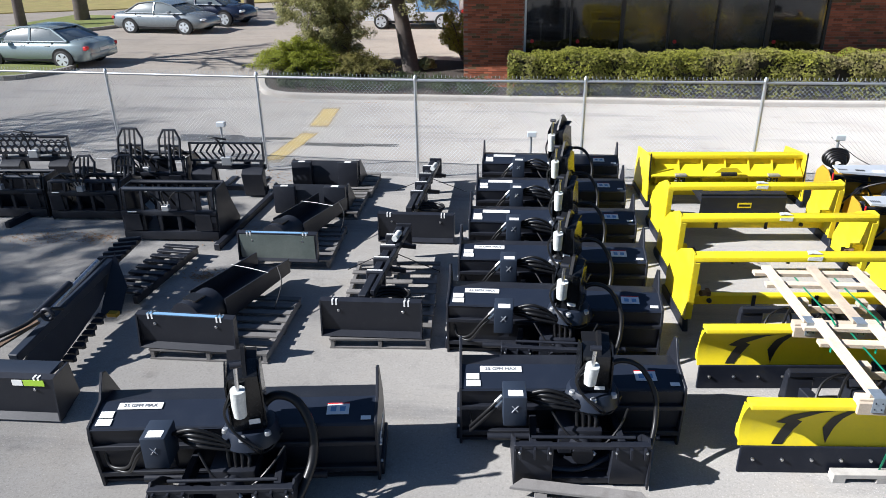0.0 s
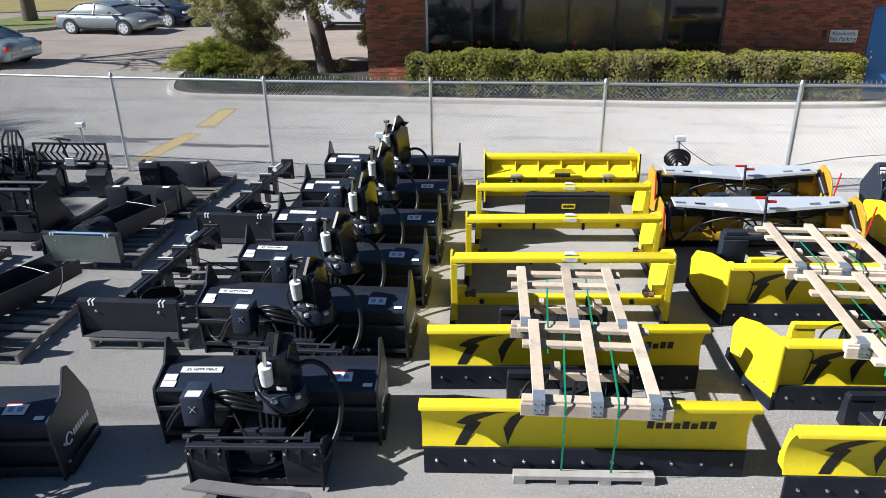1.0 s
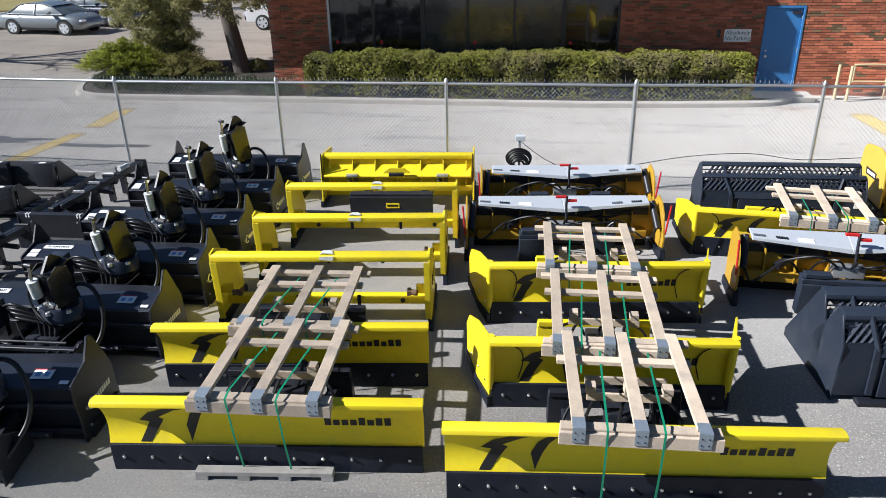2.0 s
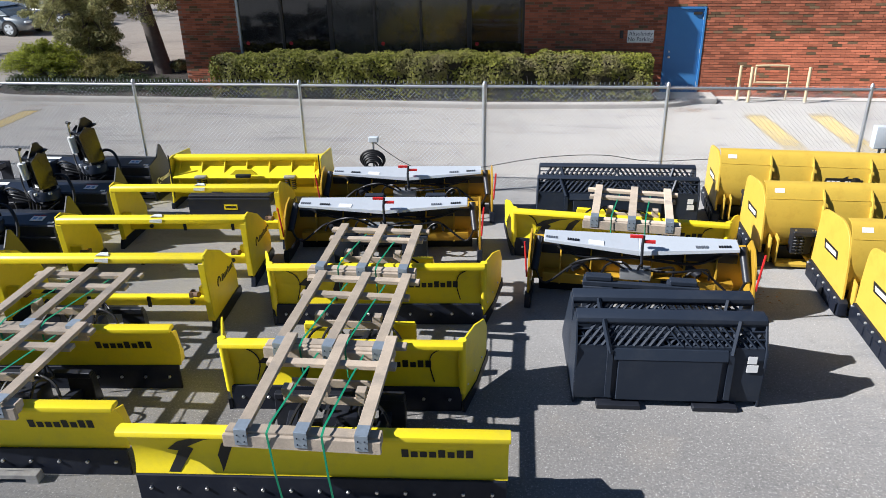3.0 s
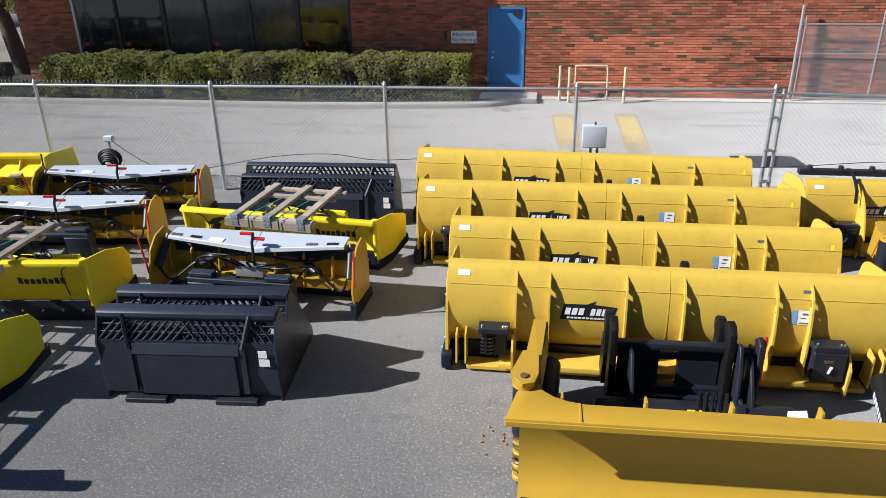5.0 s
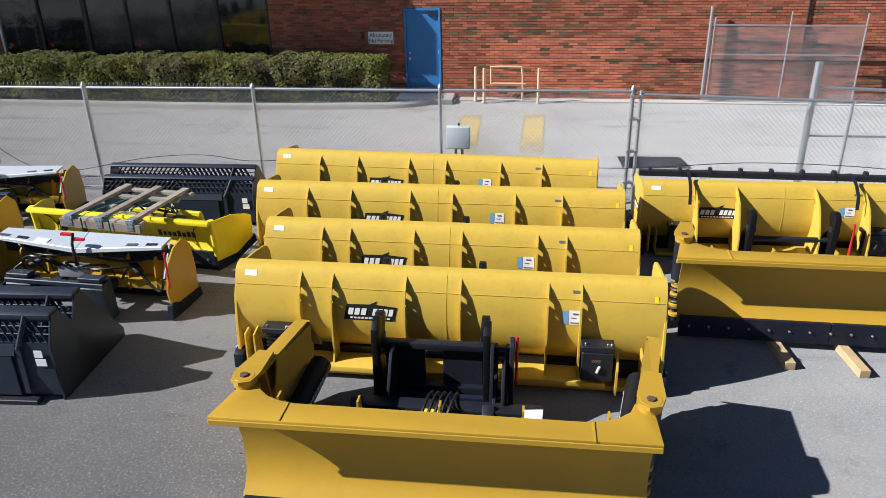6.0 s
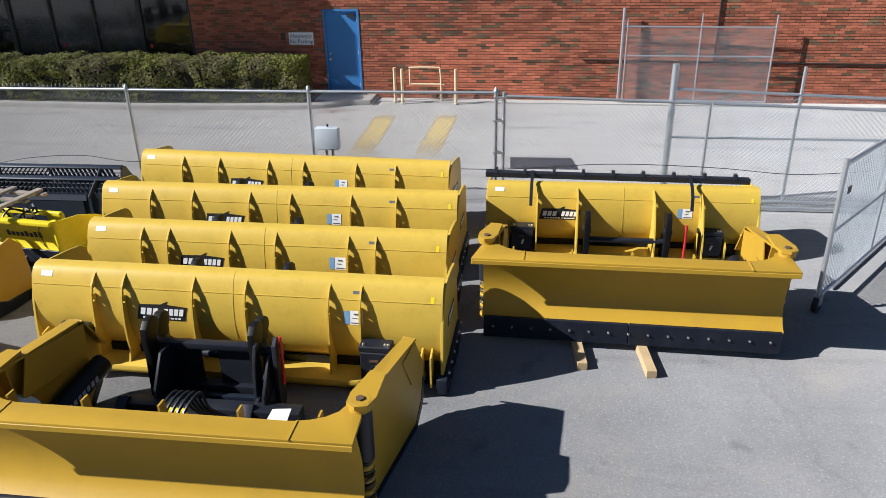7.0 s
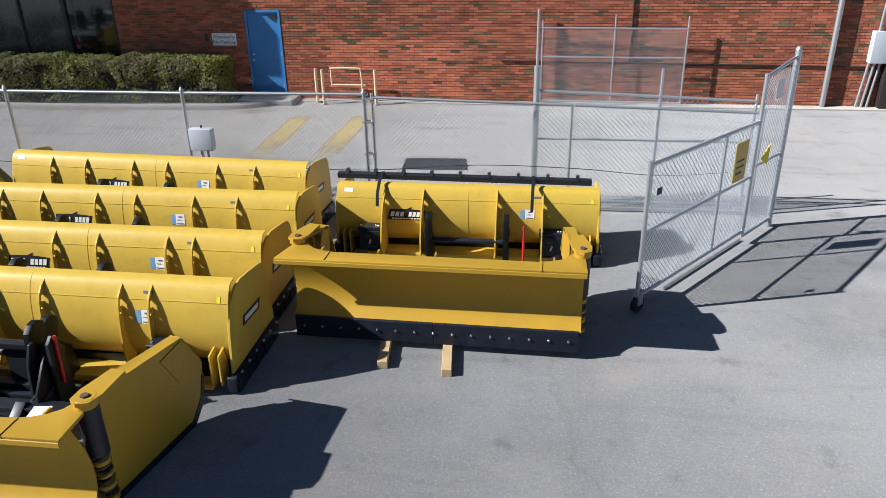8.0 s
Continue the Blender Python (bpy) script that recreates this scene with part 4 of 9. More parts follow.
# ---- crates of bare boards on the plows ----
def crate(m, depth, top, label, strap=True, strap_down=0.75, strap_in=0.0, boxed=False):
    """Three long boards on a doubled front beam, with cross boards, a small box frame below, steel angles and green straps."""
    c = thing("crate_frame", m, label, "crate", "wooden crate frames")
    for i, x in enumerate((-0.44, 0.0, 0.44)):
        part("plank", Shape().box(x - 0.048, x + 0.048, -0.02, depth, top - 0.038, top, pose(0, 0, 0, 0, 0, (0.8, -0.5, 0.4)[i])).bevel(0.003, 1), WOOD, c)
    part("front_beam", Shape().box(-0.57, 0.57, -0.05, 0.045, top - 0.13, top - 0.04).bevel(0.004, 1), WOOD, c)
    part("front_board", Shape().box(-0.58, 0.575, -0.085, -0.052, top - 0.16, top - 0.055).bevel(0.003, 1), WOOD, c)
    for x in (-0.44, 0.0, 0.44):
        s = Shape().box(x - 0.047, x + 0.047, -0.093, -0.087, top - 0.13, top + 0.002).box(x - 0.047, x + 0.047, -0.087, 0.03, top + 0.001, top + 0.006)
        b = part("bracket", s, ZINC_PLATE, c, "bent steel angle")
        bolts(b, [(x + q, -0.093, top - zz) for q in (-0.025, 0.025) for zz in (0.045, 0.10)], 0.006, EDGE)
    for y, w, dz in ((depth * 0.66, 0.56, 0.0), (depth - 0.12, 0.60, 0.0)):
        part("cross_board", Shape().box(-w, w - 0.03, y, y + 0.09, top - 0.078, top - 0.04).bevel(0.003, 1), WOOD, c)
    for y in (depth * 0.42, depth * 0.6) if boxed else (depth * 0.42,):
        part("lower_board", Shape().box(-0.33, 0.33, y, y + 0.025, top - 0.21, top - 0.14).bevel(0.003, 1), WOOD, c)
    for x in (-0.30, 0.0, 0.30) if boxed else (-0.28, 0.28):
        part("spacer", Shape().box(x - 0.04, x + 0.04, depth * 0.42, depth * 0.42 + 0.09, top - 0.14, top - 0.078).bevel(0.003, 1), WOOD, c)
    if strap:
        for x in (-0.24, 0.16):
            pts = [(x + 0.06, depth - 0.1, top - 0.09), (x + 0.03, depth * 0.5, top - 0.045), (x, 0.0, top + 0.008), (x, -0.1, top - 0.01), (x + 0.005, -0.105 + 0.4 * strap_in, top - strap_down * 0.5), (x + 0.01, -0.10 + strap_in, top - strap_down)]
            s = Shape()
            for a, b in zip(pts, pts[1:]):
                s.bar(a, b, 0.016, 0.004)
            part("strap", s, GREEN, c, "green polyester strap")
    return c


def at(m, x, y, rz=0):
    return m @ pose(x, y, 0, 0, 0, rz)


crate(at(M_P1, 0.05, -0.11, -3), 1.16, 0.86, "bare wooden crate frame strapped over yellow plows", strap_down=0.78, strap_in=0.13)
crate(at(M_P2, 0.04, -0.15, -3), 1.14, 0.85, "bare wooden crate frame between plow and pusher", strap_down=0.3)
crate(at(M_P3, -0.03, -0.16, -3), 1.28, 0.87, "bare wooden crate frame strapped over yellow plows", strap_down=0.79, strap_in=0.12, boxed=True)
crate(at(M_W2, -0.06, -0.20, -5), 1.38, 0.86, "bare wooden crate frame over two wing plows", strap_down=0.3)
crate(at(M_W1, -0.11, -0.28, -5), 1.13, 0.88, "grey weathered crate frame behind a wing plow", strap_down=0.3)
crate(at(M_W0, 0.16, -0.50, -1), 1.15, 0.86, "bare wooden crate frame on a wing plow", strap_down=0.3)


def skid_board(m):
    b = thing("ground_skid", m, "greyed wooden skid board lying before a plow", "skid", "skid boards")
    part("board", Shape().box(-0.57, 0.57, 0, 0.09, 0.045, 0.085).bevel(0.003, 1), GREY_WOOD, b)
    for x in (-0.52, -0.17, 0.17, 0.52):
        part("foot", Shape().box(x - 0.05, x + 0.05, 0.0, 0.09, 0.0, 0.045), GREY_WOOD, b)


skid_board(at(M_P1, 0.0, -0.14))
skid_board(at(M_P3, 0.1, -0.16))


# ---- open yellow pusher frames ----
def pusher_frame(m, width, label):
    p = thing("pusher_frame", m, label, "snow pusher", "open yellow pusher frames")
    h = width / 2
    part("top_bar", Shape().prism([(-0.05, 0.86), (-0.05, 0.915), (-0.025, 0.94), (0.08, 0.935), (0.08, 0.86)], "x", -h, h).bevel(0.008), LEMON, p)
    part("label", Shape().plate([(0.0, -0.053, 0.885), (0.15, -0.056, 0.875), (0.16, -0.054, 0.925), (0.01, -0.053, 0.92)], 0.006).plate([(0.01, -0.03, 0.944), (0.05, -0.035, 0.955), (0.16, -0.03, 0.945), (0.12, 0.05, 0.95), (0.03, 0.06, 0.944)], 0.008), TAPE, p, "crumpled pale tape")
    part("lower_bar", Shape().box(-h, h, 0.28, 0.38, 0.17, 0.28).bevel(0.012), LEMON, p)
    for x in (-0.35, 0.35):
        part("collar", Shape().box(x - 0.02, x + 0.02, 0.265, 0.28, 0.16, 0.29), EDGE, p)
    bolts(p, [(-h * 0.72, 0.28, 0.225), (h * 0.72, 0.28, 0.225)], 0.03, BLACK)
    for sx in (-1, 1):
        x = sx * h
        s = part("side_plate", Shape().prism([(0.0, 0.12), (-0.06, 0.84), (-0.03, 0.95), (0.10, 0.96), (0.45, 0.80), (0.76, 0.56), (0.88, 0.32), (0.87, 0.12)], "x", x - 0.012, x + 0.012).bevel(0.003, 1), LEMON, p)
        part("edge_fold", Shape().bar((x - sx * 0.03, -0.005, 0.14), (x - sx * 0.03, -0.055, 0.85), 0.06, 0.012), LEMON, s)
        part("wear_shoe", Shape().prism([(-0.05, 0.0), (0.0, 0.13), (0.90, 0.13), (0.95, 0.05), (0.90, 0.0)], "x", x - 0.03, x + 0.03).bevel(0.005, 1), EDGE, s, "black wear shoe")
        br = part("pivot_arm", Shape().prism([(0.10, 0.40), (0.10, 0.50), (0.16, 0.50), (0.16, 0.40)], "x", x - sx * 0.012, x - sx * 0.16).bevel(0.006, 1), LEMON, p)
        part("pivot_block", Shape().tube([(x - sx * 0.15, 0.06, 0.43), (x - sx * 0.25, 0.10, 0.42)], 0.034, 10).box(x - sx * 0.24 - 0.02, x - sx * 0.24 + 0.02, 0.05, 0.15, 0.395, 0.45), RUST, br, "rusty pivot block")
        if sx > 0:
            part("emblem", Shape().tube([(x + 0.0135, 0.28 + 0.05 * math.cos(a * 0.3), 0.46 + 0.08 * math.sin(a * 0.3)) for a in range(12)], 0.009, 5), INK, s, "black curved mark")
            for k in range(8):
                part("lettering_bar", Shape().box(x + 0.0125, x + 0.015, 0.38 + 0.05 * k, 0.415 + 0.05 * k, 0.44, 0.50 + 0.02 * (k in (0, 4))), INK, s, smooth=False)
    return p


for a, b, lab in (((1.06, 6.30), (3.42, 6.50), "open bright yellow pusher frame standing on the asphalt"),
                  ((1.12, 7.44), (3.45, 7.64), "open bright yellow pusher frame with pale tape"),
                  ((1.16, 8.62), (3.48, 8.80), "open bright yellow pusher frame before a ribbed pusher")):
    mm, ln = span(a, b)
    pusher_frame(mm, ln, lab)


def ribbed_pusher(m, width):
    p = thing("snow_pusher", m, "bright yellow ribbed snow pusher seen from its hitch side", "snow pusher")
    h = width / 2
    prof = arc((0.30, 0.95), (0.25, 0.12), -0.13, 10)
    part("moldboard", Shape().sheet(prof, -h, h, 0.012), LEMON, p)
    part("top_bar", Shape().box(-h, h, 0.16, 0.34, 0.90, 0.98).bevel(0.015), LEMON, p)
    part("shelf", Shape().prism([(-0.02, 0.62), (0.22, 0.80), (0.30, 0.80), (0.25, 0.60), (0.0, 0.58)], "x", -h + 0.04, h - 0.04).bevel(0.006, 1), LEMON, p)
    part("lower_beam", Shape().box(-h, h, 0.02, 0.2, 0.30, 0.42).bevel(0.012), LEMON, p)
    for k in range(7):
        x = -h + 0.12 + (2 * h - 0.24) * k / 6
        part("rib", Shape().prism([(0.05, 0.32), (0.02, 0.60), (0.2, 0.92), (0.3, 0.92), (0.3, 0.3)], "x", x - 0.008, x + 0.008), LEMON, p)
    for sx in (-1, 1):
        s = part("side_plate", Shape().prism([(-0.05, 0.1), (0.05, 0.98), (0.2, 1.0), (0.9, 0.9), (1.0, 0.4), (1.0, 0.1)], "x", sx * h - 0.012, sx * h + 0.012).bevel(0.003, 1), LEMON, p)
        part("wear_shoe", Shape().box(sx * h - 0.035, sx * h + 0.035, -0.08, 1.02, 0.0, 0.12).bevel(0.02, 2), EDGE, s)
        part("marker", Shape().tube([(sx * (h - 0.01), 0.0, 0.2), (sx * (h - 0.01), 0.02, 1.06)], 0.012, 6), RUBBER, p)
        t = part("spring_tower", Shape().box(sx * 0.72 - 0.09, sx * 0.72 + 0.09, -0.06, 0.12, 0.62, 0.66).bevel(0.01), ZINC, p)
        for q in (-0.05, 0.05):
            coil = [(sx * 0.72 + q + 0.032 * math.cos(a * 0.9), 0.02 + 0.032 * math.sin(a * 0.9), 0.36 + a * 0.0062) for a in range(42)]
            part("spring", Shape().tube(coil, 0.009, 5), RUBBER, t)
    b = part("hitch_plate", Shape().sheet([(-0.74, 0.60), (-0.86, 0.56), (-0.84, 0.16), (-0.90, 0.03)], -0.62, 0.62, -0.012), BLACK, p, "black hitch plate")
    part("hitch_top", Shape().box(-0.62, 0.62, -0.84, -0.70, 0.585, 0.62).bevel(0.008, 1), BLACK, b)
    lb = part("plate_label", Shape().box(-0.08, 0.12, -0.868, -0.864, 0.36, 0.46), LEMON, b, "small yellow label")
    part("label_bar", Shape().box(-0.06, 0.10, -0.871, -0.869, 0.39, 0.43), INK, lb)
    for x in (-0.45, 0.45):
        part("hitch_arm", Shape().bar((x, -0.78, 0.34), (x, 0.05, 0.36), 0.10, 0.12).bevel(0.008, 1), BLACK, p)
    part("latch_plate", Shape().prism([(-0.22, 0.70), (-0.12, 0.80), (0.12, 0.80), (0.22, 0.70)], "y", -0.06, -0.03), LEMON, p)
    part("latch", Shape().box(-0.12, 0.12, -0.12, -0.05, 0.66, 0.72).bevel(0.01), BLACK, p)


M_R, L_R = span((1.16, 10.25), (3.58, 10.42))
ribbed_pusher(M_R @ Matrix.Diagonal((1, 1, 0.82, 1)), L_R)


# ---- grey-topped plows ----
def deflector_plow(m, width, label, inset=0.16):
    """A golden plow from its hitch side, with a folded silver deflector on top, end plates, red markers and black hoses."""
    p = thing("deflector_plow", m, label, "snow plow", "silver-topped golden plows")
    h = width / 2
    prof = arc((0.37, 0.74), (0.31, 0.14), -0.12, 10)
    part("moldboard", Shape().sheet(prof, -h + 0.02, h - 0.02, 0.012), OCHRE, p)
    part("cutting_edge", Shape().box(-h + 0.1, h - 0.1, 0.29, 0.34, 0.0, 0.16).bevel(0.005, 1), EDGE, p)
    for sx in (-1, 1):
        d = Shape()
        x1, x0 = sx * (h - inset), 0.0
        d.solid([(x0, 0.0, 0.755), (x1, 0.04, 0.83), (x1, 0.27, 0.855), (x0, 0.29, 0.85), (x0, -0.01, 0.69), (x1, 0.03, 0.79), (x1, 0.28, 0.835), (x0, 0.30, 0.83)],
                [(0, 1, 2, 3), (0, 4, 5, 1), (1, 5, 6, 2), (3, 2, 6, 7), (0, 3, 7, 4), (4, 7, 6, 5)])
        dd = part("deflector", d.bevel(0.006, 1), SILVER, p, "folded silver deflector half")
        # dark print along the silver flank
        slope = math.degrees(math.atan2(0.075, h - inset)) * sx
        for off, n_, mat_ in ((0.50, 5, GREY_INK), (0.70, 5, INK)) if sx > 0 else ((0.86, 5, GREY_INK), (0.66, 5, INK)):
            x = sx * off * h
            u = abs(x) / (h - inset)
            at_ = Matrix.Translation((x, 0.04 * u + 0.055, 0.770 + 0.066 * u)) @ Matrix.Rotation(-radians(slope), 4, "Y") @ Matrix.Rotation(radians(14.8 - 9 * u), 4, "X")
            bars = Shape()
            for k in range(n_):
                bars.box(0.028 * k, 0.028 * k + 0.020, -0.022, 0.028, 0.003, 0.007, at_)
            part("lettering_bar", bars, mat_, dd, smooth=False)
        if sx < 0:
            u = 0.42 * h / (h - inset)
            at_ = Matrix.Translation((-0.46 * h, 0.04 * u + 0.055, 0.770 + 0.066 * u)) @ Matrix.Rotation(-radians(slope), 4, "Y") @ Matrix.Rotation(radians(11), 4, "X")
            part("blank_label", Shape().box(0.0, 0.17, -0.045, 0.045, 0.004, 0.008, at_), WHITE, dd, "blank white label")
    part("trip_beam", Shape().box(-h + 0.12, h - 0.12, 0.20, 0.28, 0.56, 0.68).bevel(0.01), BLACK, p)
    for x in (-0.75, 0.7):
        part("trip_cylinder", Shape().tube([(x, 0.10, 0.42), (x * 0.6, 0.30, 0.56)], 0.05, 10), BLACK, p)
    part("hydraulic_hose", Shape().tube(curve3([(-h + 0.3, 0.2, 0.66), (-0.6, 0.12, 0.58), (0, 0.08, 0.62), (0.6, 0.12, 0.56), (h - 0.3, 0.2, 0.66)], 6), 0.018, 8), RUBBER, p)
    for k in range(6):
        x = -h + 0.35 + (2 * h - 0.7) * k / 5
        part("rib", Shape().prism([(0.08, 0.2), (0.14, 0.60), (0.32, 0.74), (0.38, 0.5), (0.31, 0.16)], "x", x - 0.008, x + 0.008), OCHRE, p)
    part("lower_beam", Shape().box(-h + 0.15, h - 0.15, 0.10, 0.24, 0.20, 0.34).bevel(0.012), OCHRE, p)
    for sx in (-1, 1):
        x = sx * h
        e = part("end_plate", Shape().prism([(0.08 - 0.28, 0.16), (0.06 - 0.30, 0.36), (0.08 - 0.22, 0.70), (0.12 - 0.10, 0.84), (0.22, 0.88), (0.36, 0.74), (0.40, 0.4), (0.38, 0.12)], "x", x - 0.012, x + 0.012).bevel(0.003, 1), OCHRE, p)
        part("wear_shoe", Shape().prism([(0.02 - 0.29, 0.02), (0.05 - 0.29, 0.20), (0.12 - 0.27, 0.20), (0.16 - 0.16, 0.12), (0.40, 0.12), (0.42, 0.0), (0.06, 0.0)], "x", x - 0.035, x + 0.035).bevel(0.006, 1), EDGE, e, "dark wear shoe")
        part("side_cylinder", Shape().tube([(x - sx * 0.06, -0.12, 0.48), (x - sx * 0.10, 0.16, 0.80)], 0.045, 10), BLACK, p)
        part("marker", Shape().tube([(x + sx * 0.02, -0.20, 0.42), (x + sx * 0.05, -0.24, 0.90)], 0.012, 6), RED, p, "red plastic marker rod")
        part("side_hose", Shape().tube(curve3([(x - sx * 0.08, -0.14, 0.5), (x - sx * 0.2, -0.1, 0.3), (x - sx * 0.55, 0.0, 0.55), (x - sx * 0.75, 0.05, 0.35)], 5), 0.015, 6), RUBBER, p)
    pole = part("marker_pole", Shape().tube([(0.04, -0.10, 0.30), (0.02, -0.06, 0.84), (0.03, -0.02, 0.97)], 0.017, 8), BLACK, p)
    part("flag", Shape().box(-0.12, 0.02, -0.045, -0.005, 0.94, 0.97).box(0.03, 0.16, -0.045, -0.005, 0.88, 0.91), RED, pole, "red reflector bar")
    # hitch: two boxed towers and a cross tube with valves between
    for sx in (-1, 1):
        part("hitch_plate", Shape().prism([(-0.42, 0.06), (-0.48, 0.48), (-0.36, 0.56), (-0.30, 0.56), (-0.28, 0.06)], "x", sx * 0.45 - 0.16, sx * 0.45 + 0.16).bevel(0.012), CHARCOAL, p)
        part("hitch_ear", Shape().box(sx * 0.45 - 0.14, sx * 0.45 + 0.14, -0.46, -0.34, 0.56, 0.61).bevel(0.006, 1), CHARCOAL, p)
        part("push_arm", Shape().bar((sx * 0.30, -0.32, 0.28), (sx * 0.34, 0.1, 0.28), 0.12, 0.1).bevel(0.006, 1), CHARCOAL, p)
    part("hitch_tube", Shape().box(-0.45, 0.45, -0.40, -0.30, 0.38, 0.48).bevel(0.01), CHARCOAL, p)
    part("hitch_bar", Shape().box(-0.62, 0.62, -0.47, -0.40, 0.49, 0.55).bevel(0.008, 1), CHARCOAL, p)
    v = part("valve_block", Shape().box(-0.2, 0.14, -0.12, 0.02, 0.42, 0.56).bevel(0.01), ZINC, p, "bare metal valve block")
    for k in range(5):
        part("hose", Shape().tube(curve3([(-0.15 + 0.07 * k, -0.1, 0.55), (-0.4 + 0.2 * k, -0.2, 0.72 - 0.03 * k), (-0.7 + 0.36 * k, -0.05, 0.58), (-0.8 + 0.4 * k, 0.05, 0.4)], 5), 0.015, 6), RUBBER, v)
    return p


M_M1, L_M1 = span((3.74, 9.98), (6.30, 10.20))
M_M2, L_M2 = span((3.64, 8.56), (6.22, 8.78))
M_M3, L_M3 = span((6.90, 7.58), (9.36, 7.42))
deflector_plow(M_M1 @ Matrix.Diagonal((1, 1, 0.87, 1)), L_M1, "golden plow with a folded silver top by the fence")
deflector_plow(M_M2 @ Matrix.Diagonal((1, 1, 0.88, 1)), L_M2, "golden plow with a folded silver top and red markers")
deflector_plow(M_M3 @ Matrix.Diagonal((1, 1, 0.94, 1)), L_M3, "golden plow with a folded silver top behind rake buckets", 0.15)


# ---- rake buckets ----
def rake_bucket(m, width, height, label, depth=0.75, bar=0.10):
    """A charcoal skid-steer bucket seen from its back, with a slatted rake top of slanting bars."""
    b = thing("rake_bucket", m, label, "bucket", "charcoal rake buckets")
    h = width / 2
    zs = height * 0.67
    part("back_plate", Shape().sheet([(0.0, 0.06), (-0.02, zs * 0.5), (0.0, zs)], -h, h, -0.012), CHARCOAL, b)
    part("back_panel", Shape().box(-h * 0.55, h * 0.55, -0.045, -0.022, zs * 0.12, zs * 0.86).bevel(0.006, 1), CHARCOAL, b)
    part("lip_fold", Shape().prism([(-0.05, zs * 0.86), (-0.02, zs + 0.01), (0.02, zs + 0.01), (0.0, zs * 0.84)], "x", -h * 0.6, h * 0.6), CHARCOAL, b)
    part("top_bar", Shape().prism([(0.10, height - bar), (0.075, height - bar * 0.6), (0.08, height - 0.02), (0.11, height), (0.12 + bar, height + 0.005), (0.14 + bar, height - 0.02), (0.12 + bar, height - bar)], "x", -h, h).bevel(0.008), CHARCOAL, b)
    part("floor_plate", Shape().sheet([(0.0, 0.06), (0.12, 0.012), (depth, 0.012)], -h, h, 0.012), CHARCOAL, b)
    part("rake_rail", Shape().box(-h, h, 0.0, 0.03, zs, zs + 0.035), CHARCOAL, b)
    za, zb = zs + 0.03, height - bar + 0.02
    n = int(width / 0.075)
    for k in range(n):
        x = -h + 0.10 + (width - 0.20) * k / (n - 1)
        way = -1 if k >= n // 2 else 1
        s = Shape().bar((-0.085 * way, 0.012, za), (0.085 * way, 0.115, zb), 0.034, 0.016)
        piece("slat", mesh_only("slat", s, CHARCOAL), b, Matrix.Translation((x, 0, 0)))
        s = Shape().bar((0.05 * way, 0.030, za), (-0.05 * way, 0.080, za + (zb - za) * 0.55), 0.030, 0.014)
        piece("slat", mesh_only("slat", s, CHARCOAL), b, Matrix.Translation((x, 0, 0)))
    for z, y in ((za + (zb - za) * 0.36, 0.05), (za + (zb - za) * 0.7, 0.085)):
        part("rake_rod", Shape().tube([(-h, y, z), (h, y, z)], 0.009, 6), CHARCOAL, b)
    for sx in (-1, 1):
        part("side_plate", Shape().prism([(0.0, 0.0), (-0.02, zs), (0.10, height * 0.97), (0.22, height * 0.97), (0.55, height * 0.48), (depth + 0.05, 0.10), (depth + 0.05, 0.0)], "x", sx * h - 0.01, sx * h + 0.01).bevel(0.003, 1), CHARCOAL, b)
        part("upright", Shape().bar((sx * h * 0.64, -0.035, 0.1), (sx * h * 0.64, -0.02, zs), 0.05, 0.03), CHARCOAL, b)
        part("strut", Shape().bar((sx * h * 0.64, -0.03, zs * 0.95), (sx * h * 0.72, 0.09, height - 0.03), 0.03, 0.045).bevel(0.004, 1), CHARCOAL, b)
        part("hook_plate", Shape().box(sx * h * 0.52 - 0.2, sx * h * 0.52 + 0.2, -0.10, 0.0, 0.0, 0.05).bevel(0.006, 1), BLACK, b)
    for z, w in ((zs - 0.11, 0.08), (zs - 0.2, 0.1)):
        part("label", Shape().box(h - 0.16, h - 0.16 + w, -0.029, -0.025, z, z + 0.075), WHITE, b, "white maker's label")
    return b


M_K1, L_K1 = span((7.34, 5.54), (9.02, 5.62))
rake_bucket(M_K1, L_K1, 0.885, "charcoal rake bucket nested before another on the asphalt")
rake_bucket(M_K1 @ pose(0.0, 0.40, 0), L_K1, 0.885, "charcoal rake bucket nested behind another on the asphalt")
M_K0, L_K0 = span((6.99, 9.98), (9.3, 10.02))
rake_bucket(M_K0, L_K0, 0.72, "charcoal rake bucket standing by the fence", depth=0.6, bar=0.05)
rake_bucket(M_K0 @ pose(0.0, 0.20, 0), L_K0 - 0.05, 0.84, "charcoal rake bucket standing against the fence", depth=0.4, bar=0.05)


# ---- golden box plows ----
RIBS_A = (0.163, 0.24, 0.414, 0.542, 0.74, 0.814)   # along the width
RIBS_B = (0.148, 0.27, 0.433, 0.548, 0.715, 0.838)
RIBS_C = (0.19, 0.34, 0.62, 0.79)


def shell_profile(top=1.1):
    return [(0.31, top - 0.01), (0.20, top - 0.035), (0.12, top - 0.17), (0.075, top - 0.36), (0.065, top - 0.56), (0.11, top - 0.74), (0.22, top - 0.90)]


